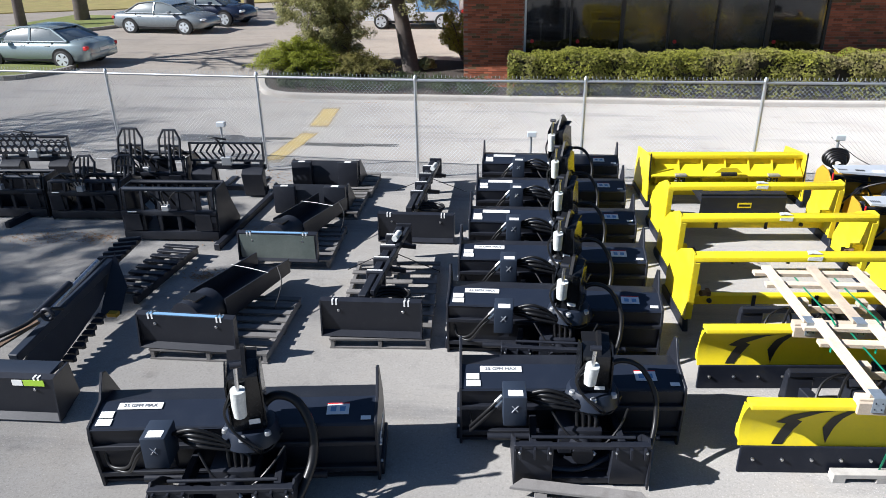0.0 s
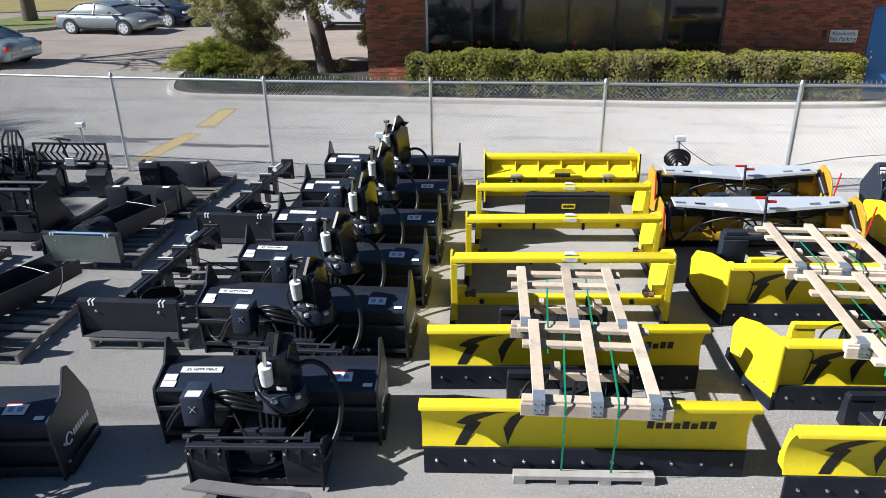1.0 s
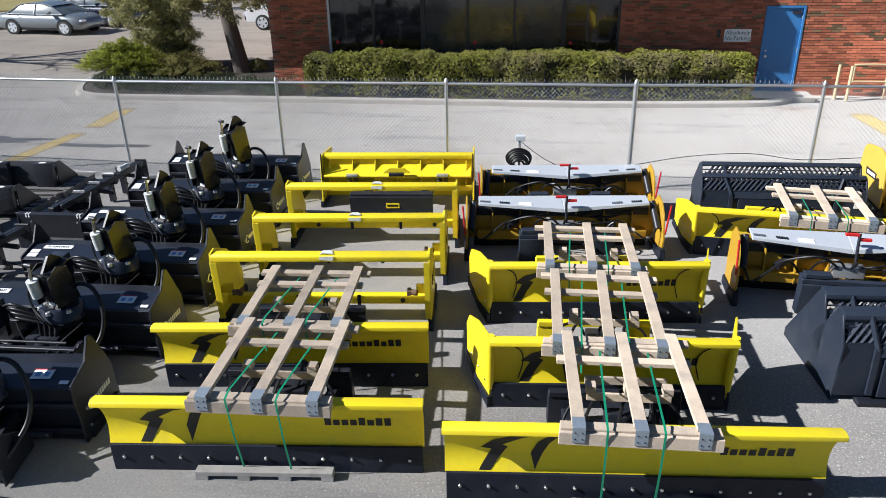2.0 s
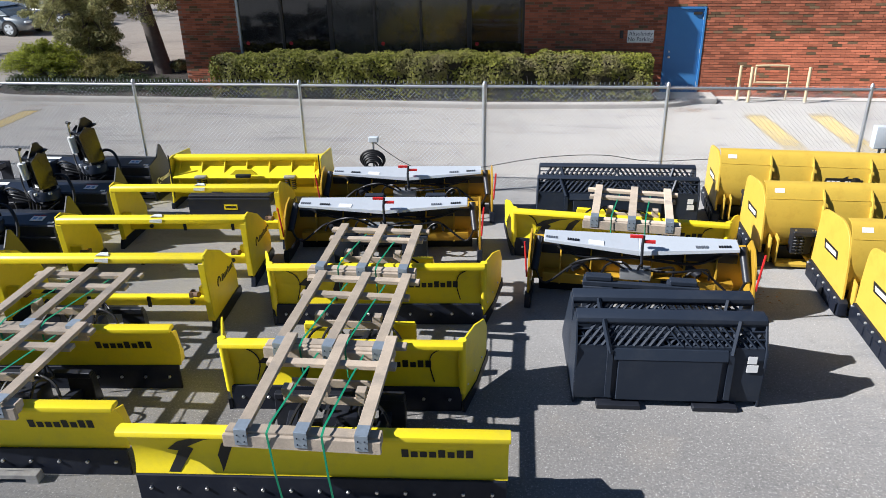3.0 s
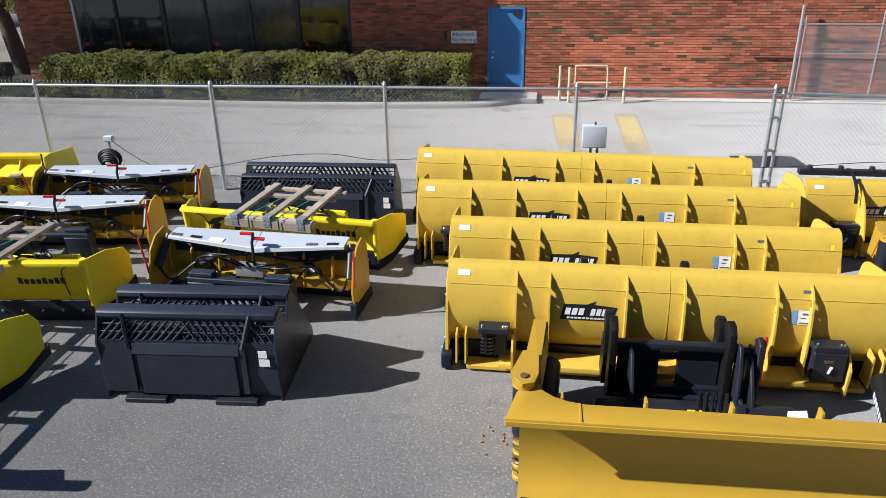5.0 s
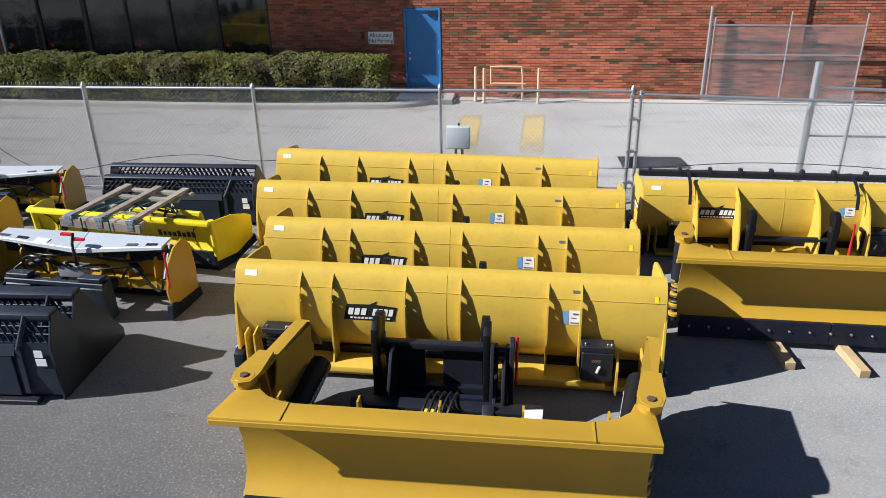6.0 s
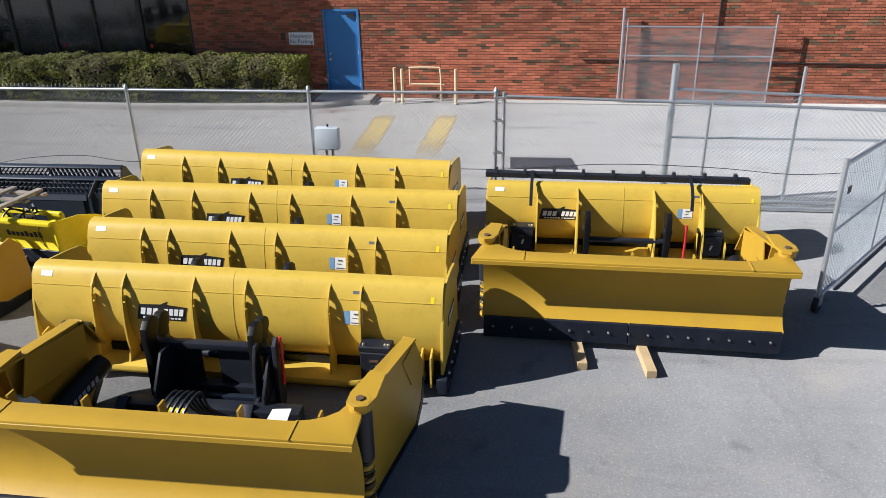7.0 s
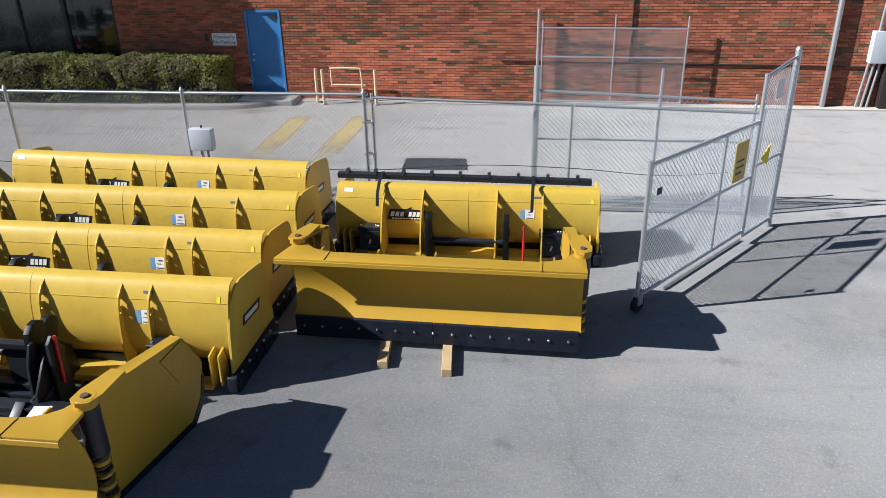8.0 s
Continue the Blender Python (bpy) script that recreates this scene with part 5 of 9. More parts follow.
def pierced(outline, holes, x0, x1):
    """A plate across x with round holes: the outline runs in to each hole and out again along one cut."""
    ring = list(outline)
    for cy, cz, r in holes:
        k = min(range(len(ring)), key=lambda q: (ring[q][0] - cy) ** 2 + (ring[q][1] - cz) ** 2)
        a0 = math.atan2(ring[k][1] - cz, ring[k][0] - cy)
        area = sum(ring[q][0] * ring[(q + 1) % len(ring)][1] - ring[(q + 1) % len(ring)][0] * ring[q][1] for q in range(len(ring)))
        turn = -1 if area > 0 else 1
        loop = [(cy + r * math.cos(a0 + turn * 2 * math.pi * q / 8), cz + r * math.sin(a0 + turn * 2 * math.pi * q / 8)) for q in range(9)]
        ring = ring[:k + 1] + loop + ring[k:]
    return Shape().prism(ring, "x", x0, x1)


def box_plow(m, width, label, ribs=RIBS_A, deep=0.05, ears=(-0.73, 0.36), warn=0.78, badge_at=0.29):
    """A wide golden pusher from behind: a rolled shell with deep ribs, a foot shelf, end plates on black shoes, spring trips and labels."""
    p = thing("box_plow", m, label, "snow pusher", "golden box plows")
    h = width / 2
    pr = shell_profile()
    sm = [tuple(v)[:2] for v in curve3([(a, b, 0) for a, b in pr], 4)]
    part("shell", Shape().sheet(sm, -h, h, 0.012), GOLD, p)
    part("seam", Shape().sheet([(a - 0.003, b) for a, b in sm[2:]], 0.03, 0.04, 0.004), GOLD, p)
    part("foot_shelf", Shape().box(-h * 0.75, h * 0.75, -0.12, 0.2, 0.10, 0.16).bevel(0.012), GOLD, p)
    part("lower_rail", Shape().box(-h + 0.2, h - 0.2, -0.05, 0.12, 0.03, 0.08).bevel(0.008, 1), GOLD, p)
    part("rubber_edge", Shape().box(-h + 0.05, h - 0.05, 0.15, 0.2, 0.0, 0.24), RUBBER, p)
    back = lambda z: float(np.interp(z, [b for a, b in sm][::-1], [a for a, b in sm][::-1]))
    for u in ribs:
        x = -h + width * u
        # how far the rib stands off the shell, from its tip down to the foot shelf
        more = max(0.0, deep - 0.03)
        edge = [(back(1.06) + 0.01, 1.06)] + [(back(z) - d - more * k, z) for z, d, k in ((1.00, 0.034, 0.15), (0.94, 0.060, 0.3), (0.86, 0.067, 0.5), (0.74, 0.067, 0.7), (0.60, 0.073, 0.9), (0.48, 0.090, 1.05), (0.38, 0.12, 1.15), (0.28, 0.165, 1.2), (0.16, 0.27, 1.2))]
        edge += [(0.2, 0.16), (0.13, 0.38), (0.085, 0.60), (0.10, 0.80), (back(0.84) + 0.02, 0.838), (back(0.845) - 0.034, 0.852), (back(0.90) - 0.034, 0.905), (back(0.915) + 0.02, 0.918), (0.17, 0.98)]
        part("rib", pierced(edge, [(back(0.79) - 0.038, 0.79, 0.013)], x - 0.009, x + 0.009), GOLD, p, smooth=False)
    for sx in (-1, 1):
        x = sx * h
        out = [(0.0, 0.14)] + [tuple(v)[:2] for v in curve3([(0.005, 0.28, 0), (0.035, 0.54, 0), (0.08, 0.76, 0), (0.16, 0.92, 0), (0.28, 1.0, 0), (0.42, 1.03, 0)], 4)] + [(0.68, 1.0)] + [tuple(v)[:2] for v in curve3([(0.90, 0.965, 0), (0.98, 0.92, 0), (1.03, 0.82, 0), (1.06, 0.55, 0)], 3)] + [(1.08, 0.14)]
        e = part("end_plate", Shape().prism(out, "x", x - 0.014, x + 0.014).bevel(0.004, 1), GOLD, p)
        sh = part("wear_shoe", Shape().prism([(-0.06, 0.03), (-0.05, 0.18), (0.0, 0.21), (1.04, 0.23), (1.10, 0.14), (1.07, 0.0), (0.0, 0.0)], "x", x - 0.05, x + 0.05).bevel(0.012), EDGE, e, "black steel wear shoe")
        bolts(sh, [(x + sx * 0.05, 0.08 + 0.19 * k, 0.19) for k in range(6)], 0.016, ZINC, (sx, 0, 0))
        for k in range(4):
            part("shoe_block", Shape().box(x + sx * 0.05 - 0.012, x + sx * 0.05 + 0.012, 0.0 + 0.22 * k, 0.16 + 0.22 * k, 0.02, 0.15).bevel(0.006, 1), EDGE, sh)
        badge = part("badge", Shape().prism([(0.32, 0.55), (0.73, 0.53), (0.78, 0.64), (0.35, 0.65)], "x", x + sx * 0.0145, x + sx * 0.018), INK, e, "black and white badge")
        part("badge_bar", Shape().prism([(0.37, 0.575), (0.69, 0.56), (0.715, 0.61), (0.385, 0.625)], "x", x + sx * 0.0185, x + sx * 0.021), WHITE, badge)
        for q in (0.10, 0.19):
            part("gusset", Shape().prism([(-0.06, 0.1), (-0.05, 0.42), (0.08, 0.45), (0.14, 0.1)], "x", x - sx * q - 0.008, x - sx * q + 0.008), GOLD, p)
        tx = -h + 0.47 if sx < 0 else h - 0.60
        t = part("trip_box", Shape().box(tx - 0.15, tx + 0.15, -0.14, 0.02, 0.50, 0.56).box(tx - 0.12, tx + 0.12, -0.05, 0.09, 0.22, 0.50).bevel(0.008, 1), BLACK, p, "black spring trip box")
        if sx > 0 or deep > 0.1:
            part("trip_cover", Shape().box(tx - 0.14, tx + 0.14, -0.145, -0.06, 0.20, 0.50).bevel(0.008, 1), BLACK, t)
            part("trip_tag", Shape().box(tx - 0.05, tx + 0.03, -0.150, -0.146, 0.40, 0.43), RUST, t, "small rust-orange tag")
            part("trip_pin", Shape().tube([(tx + 0.0, -0.155, 0.30), (tx + 0.02, -0.16, 0.37)], 0.012, 6), WHITE, t, "white plastic pin")
        for q in (-0.09, -0.02):
            coil = [(tx + q + 0.032 * math.cos(a * 0.9), -0.09 + 0.032 * math.sin(a * 0.9), 0.24 + a * 0.006) for a in range(44)]
            part("spring", Shape().tube(coil, 0.010, 5), RUBBER, t)
        bolts(t, [(tx + q, -0.09, 0.56) for q in (-0.11, 0.09, 0.12)], 0.014, STEEL, (0, 0, 1))
        part("trip_link", Shape().prism([(-0.16, 0.06), (-0.18, 0.34), (-0.08, 0.48), (0.05, 0.3), (0.05, 0.06)], "x", tx + 0.17, tx + 0.19), GOLD, p)
    # labels on the shell
    fy = lambda z: np.interp(z, [b for a, b in sm][::-1], [a for a, b in sm][::-1])
    decal(p, [[(-h + 0.10, 0.985), (-h + 0.22, 0.985), (-h + 0.22, 1.035), (-h + 0.10, 1.035)]], fy, WHITE, "label", "small white label", 1, z0=0.2, z1=1.1)
    decal(p, [[(h - 0.84, 0.965), (h - 0.74, 0.965), (h - 0.74, 0.99), (h - 0.84, 0.99)]], fy, GREY_INK, "label", "small dark label", 1, z0=0.2, z1=1.1)
    decal(p, [[(h - 0.11, 0.91), (h - 0.075, 0.91), (h - 0.075, 0.97), (h - 0.11, 0.97)]], fy, LEMON, "label", "small yellow label", 1, z0=0.2, z1=1.1)
    bx = -h + width * badge_at
    slant = lambda polys: [[(q + 0.22 * (z - 0.64), z) for q, z in poly] for poly in polys]
    decal(p, slant([[(bx - 0.03, 0.60), (bx + 0.47, 0.60), (bx + 0.47, 0.745), (bx + 0.25, 0.765), (bx + 0.26, 0.80), (bx + 0.19, 0.765), (bx - 0.03, 0.76)]]), fy, INK, "badge", "black and white badge", 5, z0=0.2, z1=1.1)
    decal(p, slant(word_bars(bx, 0.655, 0.19, 0.098, 3) + word_bars(bx + 0.24, 0.655, 0.21, 0.098, 4) + word_bars(bx + 0.03, 0.615, 0.40, 0.025, 11)), fy, WHITE, "badge_bar", "white bars", 5, 0.008, z0=0.2, z1=1.1)
    wx = -h + width * warn
    decal(p, [[(wx + 0.055, 0.67), (wx + 0.175, 0.67), (wx + 0.175, 0.81), (wx + 0.055, 0.81)]], fy, WHITE, "warning_label", "white and blue warning label", 5, z0=0.2, z1=1.1)
    decal(p, [[(wx - 0.005, 0.675), (wx + 0.051, 0.675), (wx + 0.051, 0.805), (wx - 0.005, 0.805)]], fy, BLUE_LABEL, "warning_label", "blue warning label", 5, 0.004, z0=0.2, z1=1.1)
    decal(p, [[(wx + 0.065, 0.685), (wx + 0.165, 0.685), (wx + 0.165, 0.695), (wx + 0.065, 0.695)], [(wx + 0.075, 0.735), (wx + 0.125, 0.735), (wx + 0.125, 0.742), (wx + 0.075, 0.742)], [(wx + 0.09, 0.77), (wx + 0.14, 0.77), (wx + 0.14, 0.785), (wx + 0.09, 0.785)]], fy, GREY_INK, "label_bar", "", 5, 0.008, z0=0.2, z1=1.1)
    part("bend_line", Shape().bar((-h + 0.02, fy(0.91) - 0.002, 0.91), (h - 0.02, fy(0.91) - 0.002, 0.91), 0.006, 0.006), GOLD, p)
    # hitch ears before the shell
    for x in ears:
        part("hitch_ear", Shape().prism([(-0.28, 0.12), (-0.34, 0.40), (-0.35, 0.58), (-0.35, 0.77), (-0.32, 0.84), (-0.26, 0.875), (-0.19, 0.865), (-0.14, 0.82), (-0.13, 0.76), (-0.18, 0.70), (-0.19, 0.60), (-0.12, 0.52), (-0.05, 0.46), (0.0, 0.14)], "x", x - 0.035, x + 0.035).bevel(0.008), EAR, p, "black hitch ear")
        part("ear_lug", Shape().box(x - 0.05, x + 0.05, -0.33, -0.22, 0.58, 0.66).bevel(0.012), BLACK, p)
    part("hitch_cross", Shape().tube([(ears[0], -0.22, 0.44), (ears[1], -0.22, 0.44)], 0.04, 10), BLACK, p)
    if deep > 0.1:
        part("red_rod", Shape().tube([(ears[1] + 0.22, -0.30, 0.2), (ears[1] + 0.22, -0.28, 0.72)], 0.016, 8), RED, p, "red marker rod")
    return p


SQUAT = Matrix.Diagonal((1, 1, 0.985, 1))
M_H4, L_H4 = span((10.50, 6.33), (14.60, 6.25))
M_H3, L_H3 = span((10.40, 7.47), (14.50, 7.40))
M_H2, L_H2 = span((9.84, 8.73), (14.48, 8.67))
M_H1, L_H1 = span((9.60, 10.20), (14.23, 9.90))
for mm, ln, lab, rb in ((M_H4, L_H4, "wide golden box plow with deep ribs", RIBS_A), (M_H3, L_H3, "wide golden box plow in a row", RIBS_A), (M_H2, L_H2, "wide golden box plow in a row", RIBS_B), (M_H1, L_H1, "wide golden box plow close to the fence", RIBS_B)):
    row_b = rb is RIBS_B
    box_plow(mm @ SQUAT, ln, lab, rb, 0.0 if row_b else 0.03, (-0.53, 0.44) if mm is M_H4 else (-0.59, 0.43), warn=0.65 if row_b else (0.69 if mm is M_H3 else 0.775), badge_at=0.31 if row_b else 0.275)
M_HR, L_HR = span((14.80, 9.42), (18.22, 9.40))
box_plow(M_HR @ Matrix.Diagonal((1, 1, 0.89, 1)), L_HR, "golden box plow behind a plow with folded wings", RIBS_C, 0.25, (-0.43, 0.55), 0.71, 0.21)


def folding_plow(m, length, label, right_sweep=75, left_sweep=60, top=0.95, hitch=True, wings=((1.24, 0.90), (1.24, 0.90)), e=0.12):
    """A golden plow with a flat shelf along its top, black hinge pipes with coil springs and boxed wings folded back."""
    p = thing("folding_plow", m, label, "snow plow", "golden plows with folded wings")
    h = length / 2
    prof = [(0.02 + 0.50 * u ** 0.7 * (1 - u) ** 1.2 + 0.02 * u, e + (top - 0.03 - e) * u) for u in [k / 12 for k in range(13)]]
    part("moldboard", Shape().sheet(prof, -h, h, -0.014), OCHRE, p)
    edge = part("cutting_edge", Shape().box(-h + 0.02, -0.003, -0.02, 0.02, 0.0, e + 0.02).box(0.003, h - 0.02, -0.02, 0.02, 0.0, e + 0.02).bevel(0.006, 1), EDGE, p, "dark bolted cutting edge")
    n = int(length / 0.2)
    bolts(edge, [(-h + 0.12 + (2 * h - 0.24) * k / (n - 1), -0.02, e * 0.6) for k in range(n)], 0.015)
    sweep_in = [(0.12, 0.34), (0.16, 0.24), (0.24, 0.17), (0.34, 0.125), (0.46, 0.10)]
    shelf = [(-h - 0.10, -0.12), (h + 0.02, -0.10), (h + 0.01, 0.20), (h - 0.04, 0.34)] + [(h - a, b) for a, b in sweep_in] + [(-h + a, b) for a, b in sweep_in[::-1]] + [(-h + 0.04, 0.34), (-h - 0.03, 0.20)]
    part("top_shelf", Shape().prism(shelf, "z", top - 0.03, top).bevel(0.006), OCHRE, p)
    part("shelf_lip", Shape().bar((-h - 0.10, -0.11, top - 0.045), (h + 0.02, -0.09, top - 0.045), 0.03, 0.05).bevel(0.006, 1), OCHRE, p)
    for sx in (-1, 1):
        part("weld_joint", Shape().bar((sx * (h - 0.42), -0.11, top + 0.001), (sx * (h - 0.42), 0.10, top + 0.001), 0.012, 0.012), OCHRE, p)
    for k in range(5):
        x = -h + 0.3 + (2 * h - 0.6) * k / 4
        part("rib", Shape().prism([(0.20, e), (0.20, top - 0.03), (0.28, top - 0.03), (0.38, e)], "x", x - 0.008, x + 0.008), OCHRE, p)
    part("back_beam", Shape().box(-h + 0.1, h - 0.1, 0.20, 0.36, 0.2, 0.36).bevel(0.012), OCHRE, p)
    for sx, sweep, (wl, wt) in ((-1, left_sweep, wings[0]), (1, right_sweep, wings[1])):
        hx, hy = sx * (h - 0.02), 0.30
        a = radians(sweep)
        d = Vector((sx * math.cos(a), math.sin(a), 0))
        q = Vector((-d.y * sx, d.x * sx, 0))     # the wing's inner side
        w0 = Vector((hx, hy, 0))
        up = Vector((0, 0, 1))
        low, knee = top + 0.03, wl * 0.84
        face = [w0 + d * 0.02 + up * 0.05, w0 + d * wl * 0.82 + up * 0.05, w0 + d * wl * 0.95 + up * 0.20, w0 + d * wl + up * 0.42, w0 + d * (wl + 0.02) + up * (wt - 0.36), w0 + d * knee + up * wt, w0 + d * 0.02 + up * low]
        wing = part("wing", Shape().plate(face, 0.02), OCHRE, p, "golden folded wing")
        part("wing_flange", Shape().plate([w0 + d * 0.0 - q * 0.03 + up * (low + 0.01), w0 + d * knee - q * 0.03 + up * (wt + 0.01), w0 + d * (knee - 0.02) + q * 0.08 + up * (wt + 0.01), w0 + d * 0.10 + q * 0.10 + up * (low + 0.01)], 0.022), OCHRE, wing)
        part("hinge_arm", Shape().plate([w0 + d * 0.36 + q * 0.075 + up * (top + 0.055), w0 + d * 0.06 + q * 0.10 + up * (top + 0.055), w0 - d * 0.06 + q * 0.08 + up * (top + 0.055), w0 - d * 0.10 + up * (top + 0.055), w0 - d * 0.06 - q * 0.08 + up * (top + 0.055), w0 + d * 0.06 - q * 0.10 + up * (top + 0.055), w0 + d * 0.36 - q * 0.05 + up * (top + 0.055)], 0.03), OCHRE, wing)
        part("end_flange", Shape().plate([w0 + d * knee + up * (wt + 0.01), w0 + d * (wl + 0.02) + up * (wt - 0.35), w0 + d * (wl + 0.02) + q * 0.09 + up * (wt - 0.35), w0 + d * knee + q * 0.09 + up * (wt + 0.01)], 0.018), OCHRE, wing)
        part("patch_plate", Shape().plate([w0 + d * (knee - 0.28) - q * 0.016 + up * (wt - 0.06), w0 + d * knee - q * 0.016 + up * (wt - 0.015), w0 + d * (wl - 0.04) - q * 0.016 + up * (wt - 0.30), w0 + d * (knee - 0.10) - q * 0.016 + up * (wt - 0.38)], 0.010), OCHRE, wing)
        part("wing_gusset", Shape().plate([w0 + d * 0.16 + q * 0.02 + up * 0.30, w0 + d * 0.16 + q * 0.16 + up * 0.30, w0 + d * 0.16 + q * 0.09 + up * (low - 0.02), w0 + d * 0.16 + q * 0.02 + up * (low - 0.02)], 0.014), OCHRE, wing)
        part("inner_panel", Shape().plate([w0 + d * 0.22 + q * 0.10 + up * (low - 0.34), w0 + d * (knee - 0.04) + q * 0.10 + up * (wt - 0.30), w0 + d * knee + q * 0.09 + up * (wt - 0.02), w0 + d * 0.36 + q * 0.09 + up * (low - 0.02)], 0.012), OCHRE, wing)
        roll = part("rubber_roll", Shape().tube([w0 + d * 0.30 + q * 0.13 + up * 0.30, w0 + d * (wl - 0.12) + q * 0.12 + up * 0.42], 0.10, 14), RUBBER, wing, "black rubber roll with pale print")
        for k in range(8):
            part("lettering_bar", Shape().plate([w0 + d * (0.46 + 0.06 * k + e1) + q * 0.225 + up * (0.32 + 0.008 * k + e2) for e1, e2 in ((0, 0), (0.04, 0.006), (0.04, 0.056), (0, 0.05))], 0.004), GREY_BOX, roll, smooth=False)
        part("wing_shoe", Shape().plate([w0 + d * 0.03 + up * 0.0, w0 + d * wl * 0.84 + up * 0.0, w0 + d * wl * 0.97 + up * 0.16, w0 + d * wl * 1.015 + up * 0.42, w0 + d * wl * 0.985 + up * 0.42, w0 + d * wl * 0.94 + up * 0.22, w0 + d * wl * 0.82 + up * 0.065, w0 + d * 0.03 + up * 0.065], 0.03), EDGE, wing, "black wing edge")
        pipe = part("hinge_pipe", Shape().tube([(hx, hy, 0.52), (hx, hy, top - 0.01)], 0.082, 18), BLACK, p, "black hinge pipe")
        part("hinge_cap", Shape().tube([(hx, hy, top - 0.01), (hx, hy, top + 0.072)], 0.085, 20).bevel(0.008, 1), OCHRE, pipe)
        part("hinge_pin", Shape().tube([(hx, hy, top + 0.065), (hx, hy, top + 0.085)], 0.032, 6), RUST, pipe)
        coil = [(hx + 0.06 * math.cos(k * 0.55), hy + 0.06 * math.sin(k * 0.55), 0.14 + k * 0.0062) for k in range(62)]
        part("spring", Shape().tube(coil, 0.016, 6), BRONZE, pipe, "dull dark coil spring")
        part("hinge_rod", Shape().tube([(hx, hy, 0.02), (hx, hy, 0.52)], 0.035, 10), BLACK, pipe)
        for k in range(4):
            part("hinge_lug", Shape().tube([(hx, hy, 0.08 + 0.115 * k), (hx, hy, 0.125 + 0.115 * k)], 0.072, 12).bevel(0.008, 1), OCHRE, pipe, "golden hinge lug")
    if not hitch:
        return p
    # black quick hitch behind the blade
    part("hitch_beam", Shape().box(-0.85, 0.75, 0.95, 1.10, 0.16, 0.34).bevel(0.012), BLACK, p)
    part("hitch_cross", Shape().bar((-0.72, 1.45, 0.66), (0.32, 1.45, 0.66), 0.09, 0.06).bevel(0.01), BLACK, p)
    for x in (-0.72, 0.26):
        part("hitch_hook", Shape().prism([(1.28, 0.1), (1.31, 0.60), (1.29, 0.76), (1.31, 0.86), (1.37, 0.92), (1.45, 0.93), (1.52, 0.89), (1.54, 0.82), (1.50, 0.76), (1.46, 0.70), (1.48, 0.6), (1.54, 0.1)], "x", x - 0.03, x + 0.03).bevel(0.01), EAR, p)
        part("hitch_side", Shape().prism([(1.02, 0.06), (1.05, 0.4), (1.25, 0.68), (1.5, 0.66), (1.55, 0.06)], "x", x + 0.14, x + 0.17).bevel(0.006, 1), BLACK, p)
        part("hitch_foot", Shape().prism([(0.85, 0.04), (0.88, 0.30), (1.0, 0.38), (1.1, 0.30), (1.12, 0.04)], "x", x * 1.15 - 0.05, x * 1.15 + 0.05).bevel(0.01), BLACK, p)
    cheek = [(1.40, 0.16), (1.10, 0.16), (1.04, 0.24), (1.06, 0.34), (1.16, 0.36), (1.26, 0.40), (1.33, 0.48), (1.36, 0.58), (1.36, 0.72), (1.44, 0.72)]
    for x in (0.34, 0.44):
        part("curved_cheek", Shape().prism(cheek, "x", x - 0.016, x + 0.016).bevel(0.005, 1), BLACK, p)
    part("cheek_pin", Shape().tube([(0.30, 1.40, 0.66), (0.50, 1.40, 0.66)], 0.045, 14).bevel(0.006, 1), BLACK, p)
    part("hitch_rail", Shape().box(-0.70, 0.44, 1.30, 1.36, 0.15, 0.22).bevel(0.01), SKY_BLACK, p)
    part("hitch_back", Shape().box(-0.66, -0.30, 1.46, 1.49, 0.22, 0.62).box(-0.14, 0.22, 1.46, 1.49, 0.22, 0.62).bevel(0.006, 1), BLACK, p)
    part("hitch_low", Shape().box(-0.72, 0.40, 1.40, 1.52, 0.14, 0.26).bevel(0.01), BLACK, p)
    part("red_rod", Shape().tube([(0.52, 1.30, 0.4), (0.52, 1.32, 0.86)], 0.014, 8), RED, p, "red marker rod")
    part("link", Shape().prism([(1.22, 0.1), (1.25, 0.80), (1.32, 0.86), (1.40, 0.80), (1.34, 0.1)], "x", 0.46, 0.50).bevel(0.006, 1), BLACK, p)
    part("push_beam", Shape().box(-0.5, 0.3, 0.3, 0.95, 0.20, 0.30).bevel(0.01), BLACK, p)
    vb = part("valve_block", Shape().box(-0.24, 0.06, 0.45, 0.60, 0.32, 0.46).bevel(0.01), ZINC, p, "bare metal valve block")
    part("valve_cover", Shape().box(-0.42, -0.26, 0.42, 0.56, 0.30, 0.44).bevel(0.01), OCHRE, vb, "golden valve cover")
    part("valve_plate", Shape().box(-0.20, -0.06, 0.62, 0.66, 0.50, 0.56).bevel(0.004, 1), LEMON, vb, "yellow valve plate")
    part("bucket_lid", Shape().tube([(-1.34, 0.50, 0.60), (-1.32, 0.52, 0.64)], 0.13, 22, 0.10), WHITE, p, "white plastic lid")
    part("curved_bracket", Shape().prism([(1.12, 0.28), (1.16, 0.62), (1.24, 0.80), (1.30, 0.80), (1.28, 0.30)], "x", 0.30, 0.33).bevel(0.005, 1), BLACK, p)
    for k in range(5):
        part("hose", Shape().tube(curve3([(-0.2 + 0.06 * k, 0.5, 0.46), (-0.18 + 0.05 * k, 0.46, 0.64), (-0.12 + 0.05 * k, 0.66, 0.72), (-0.06 + 0.04 * k, 0.74, 0.5), (0.1 + 0.06 * k, 0.78, 0.36)], 5), 0.014, 6), RUBBER, vb)
    part("paper", Shape().plate([(0.56, 0.66, 0.43), (0.74, 0.68, 0.44), (0.75, 0.82, 0.50), (0.60, 0.80, 0.50)], 0.002), WHITE, p, "white paper tag")
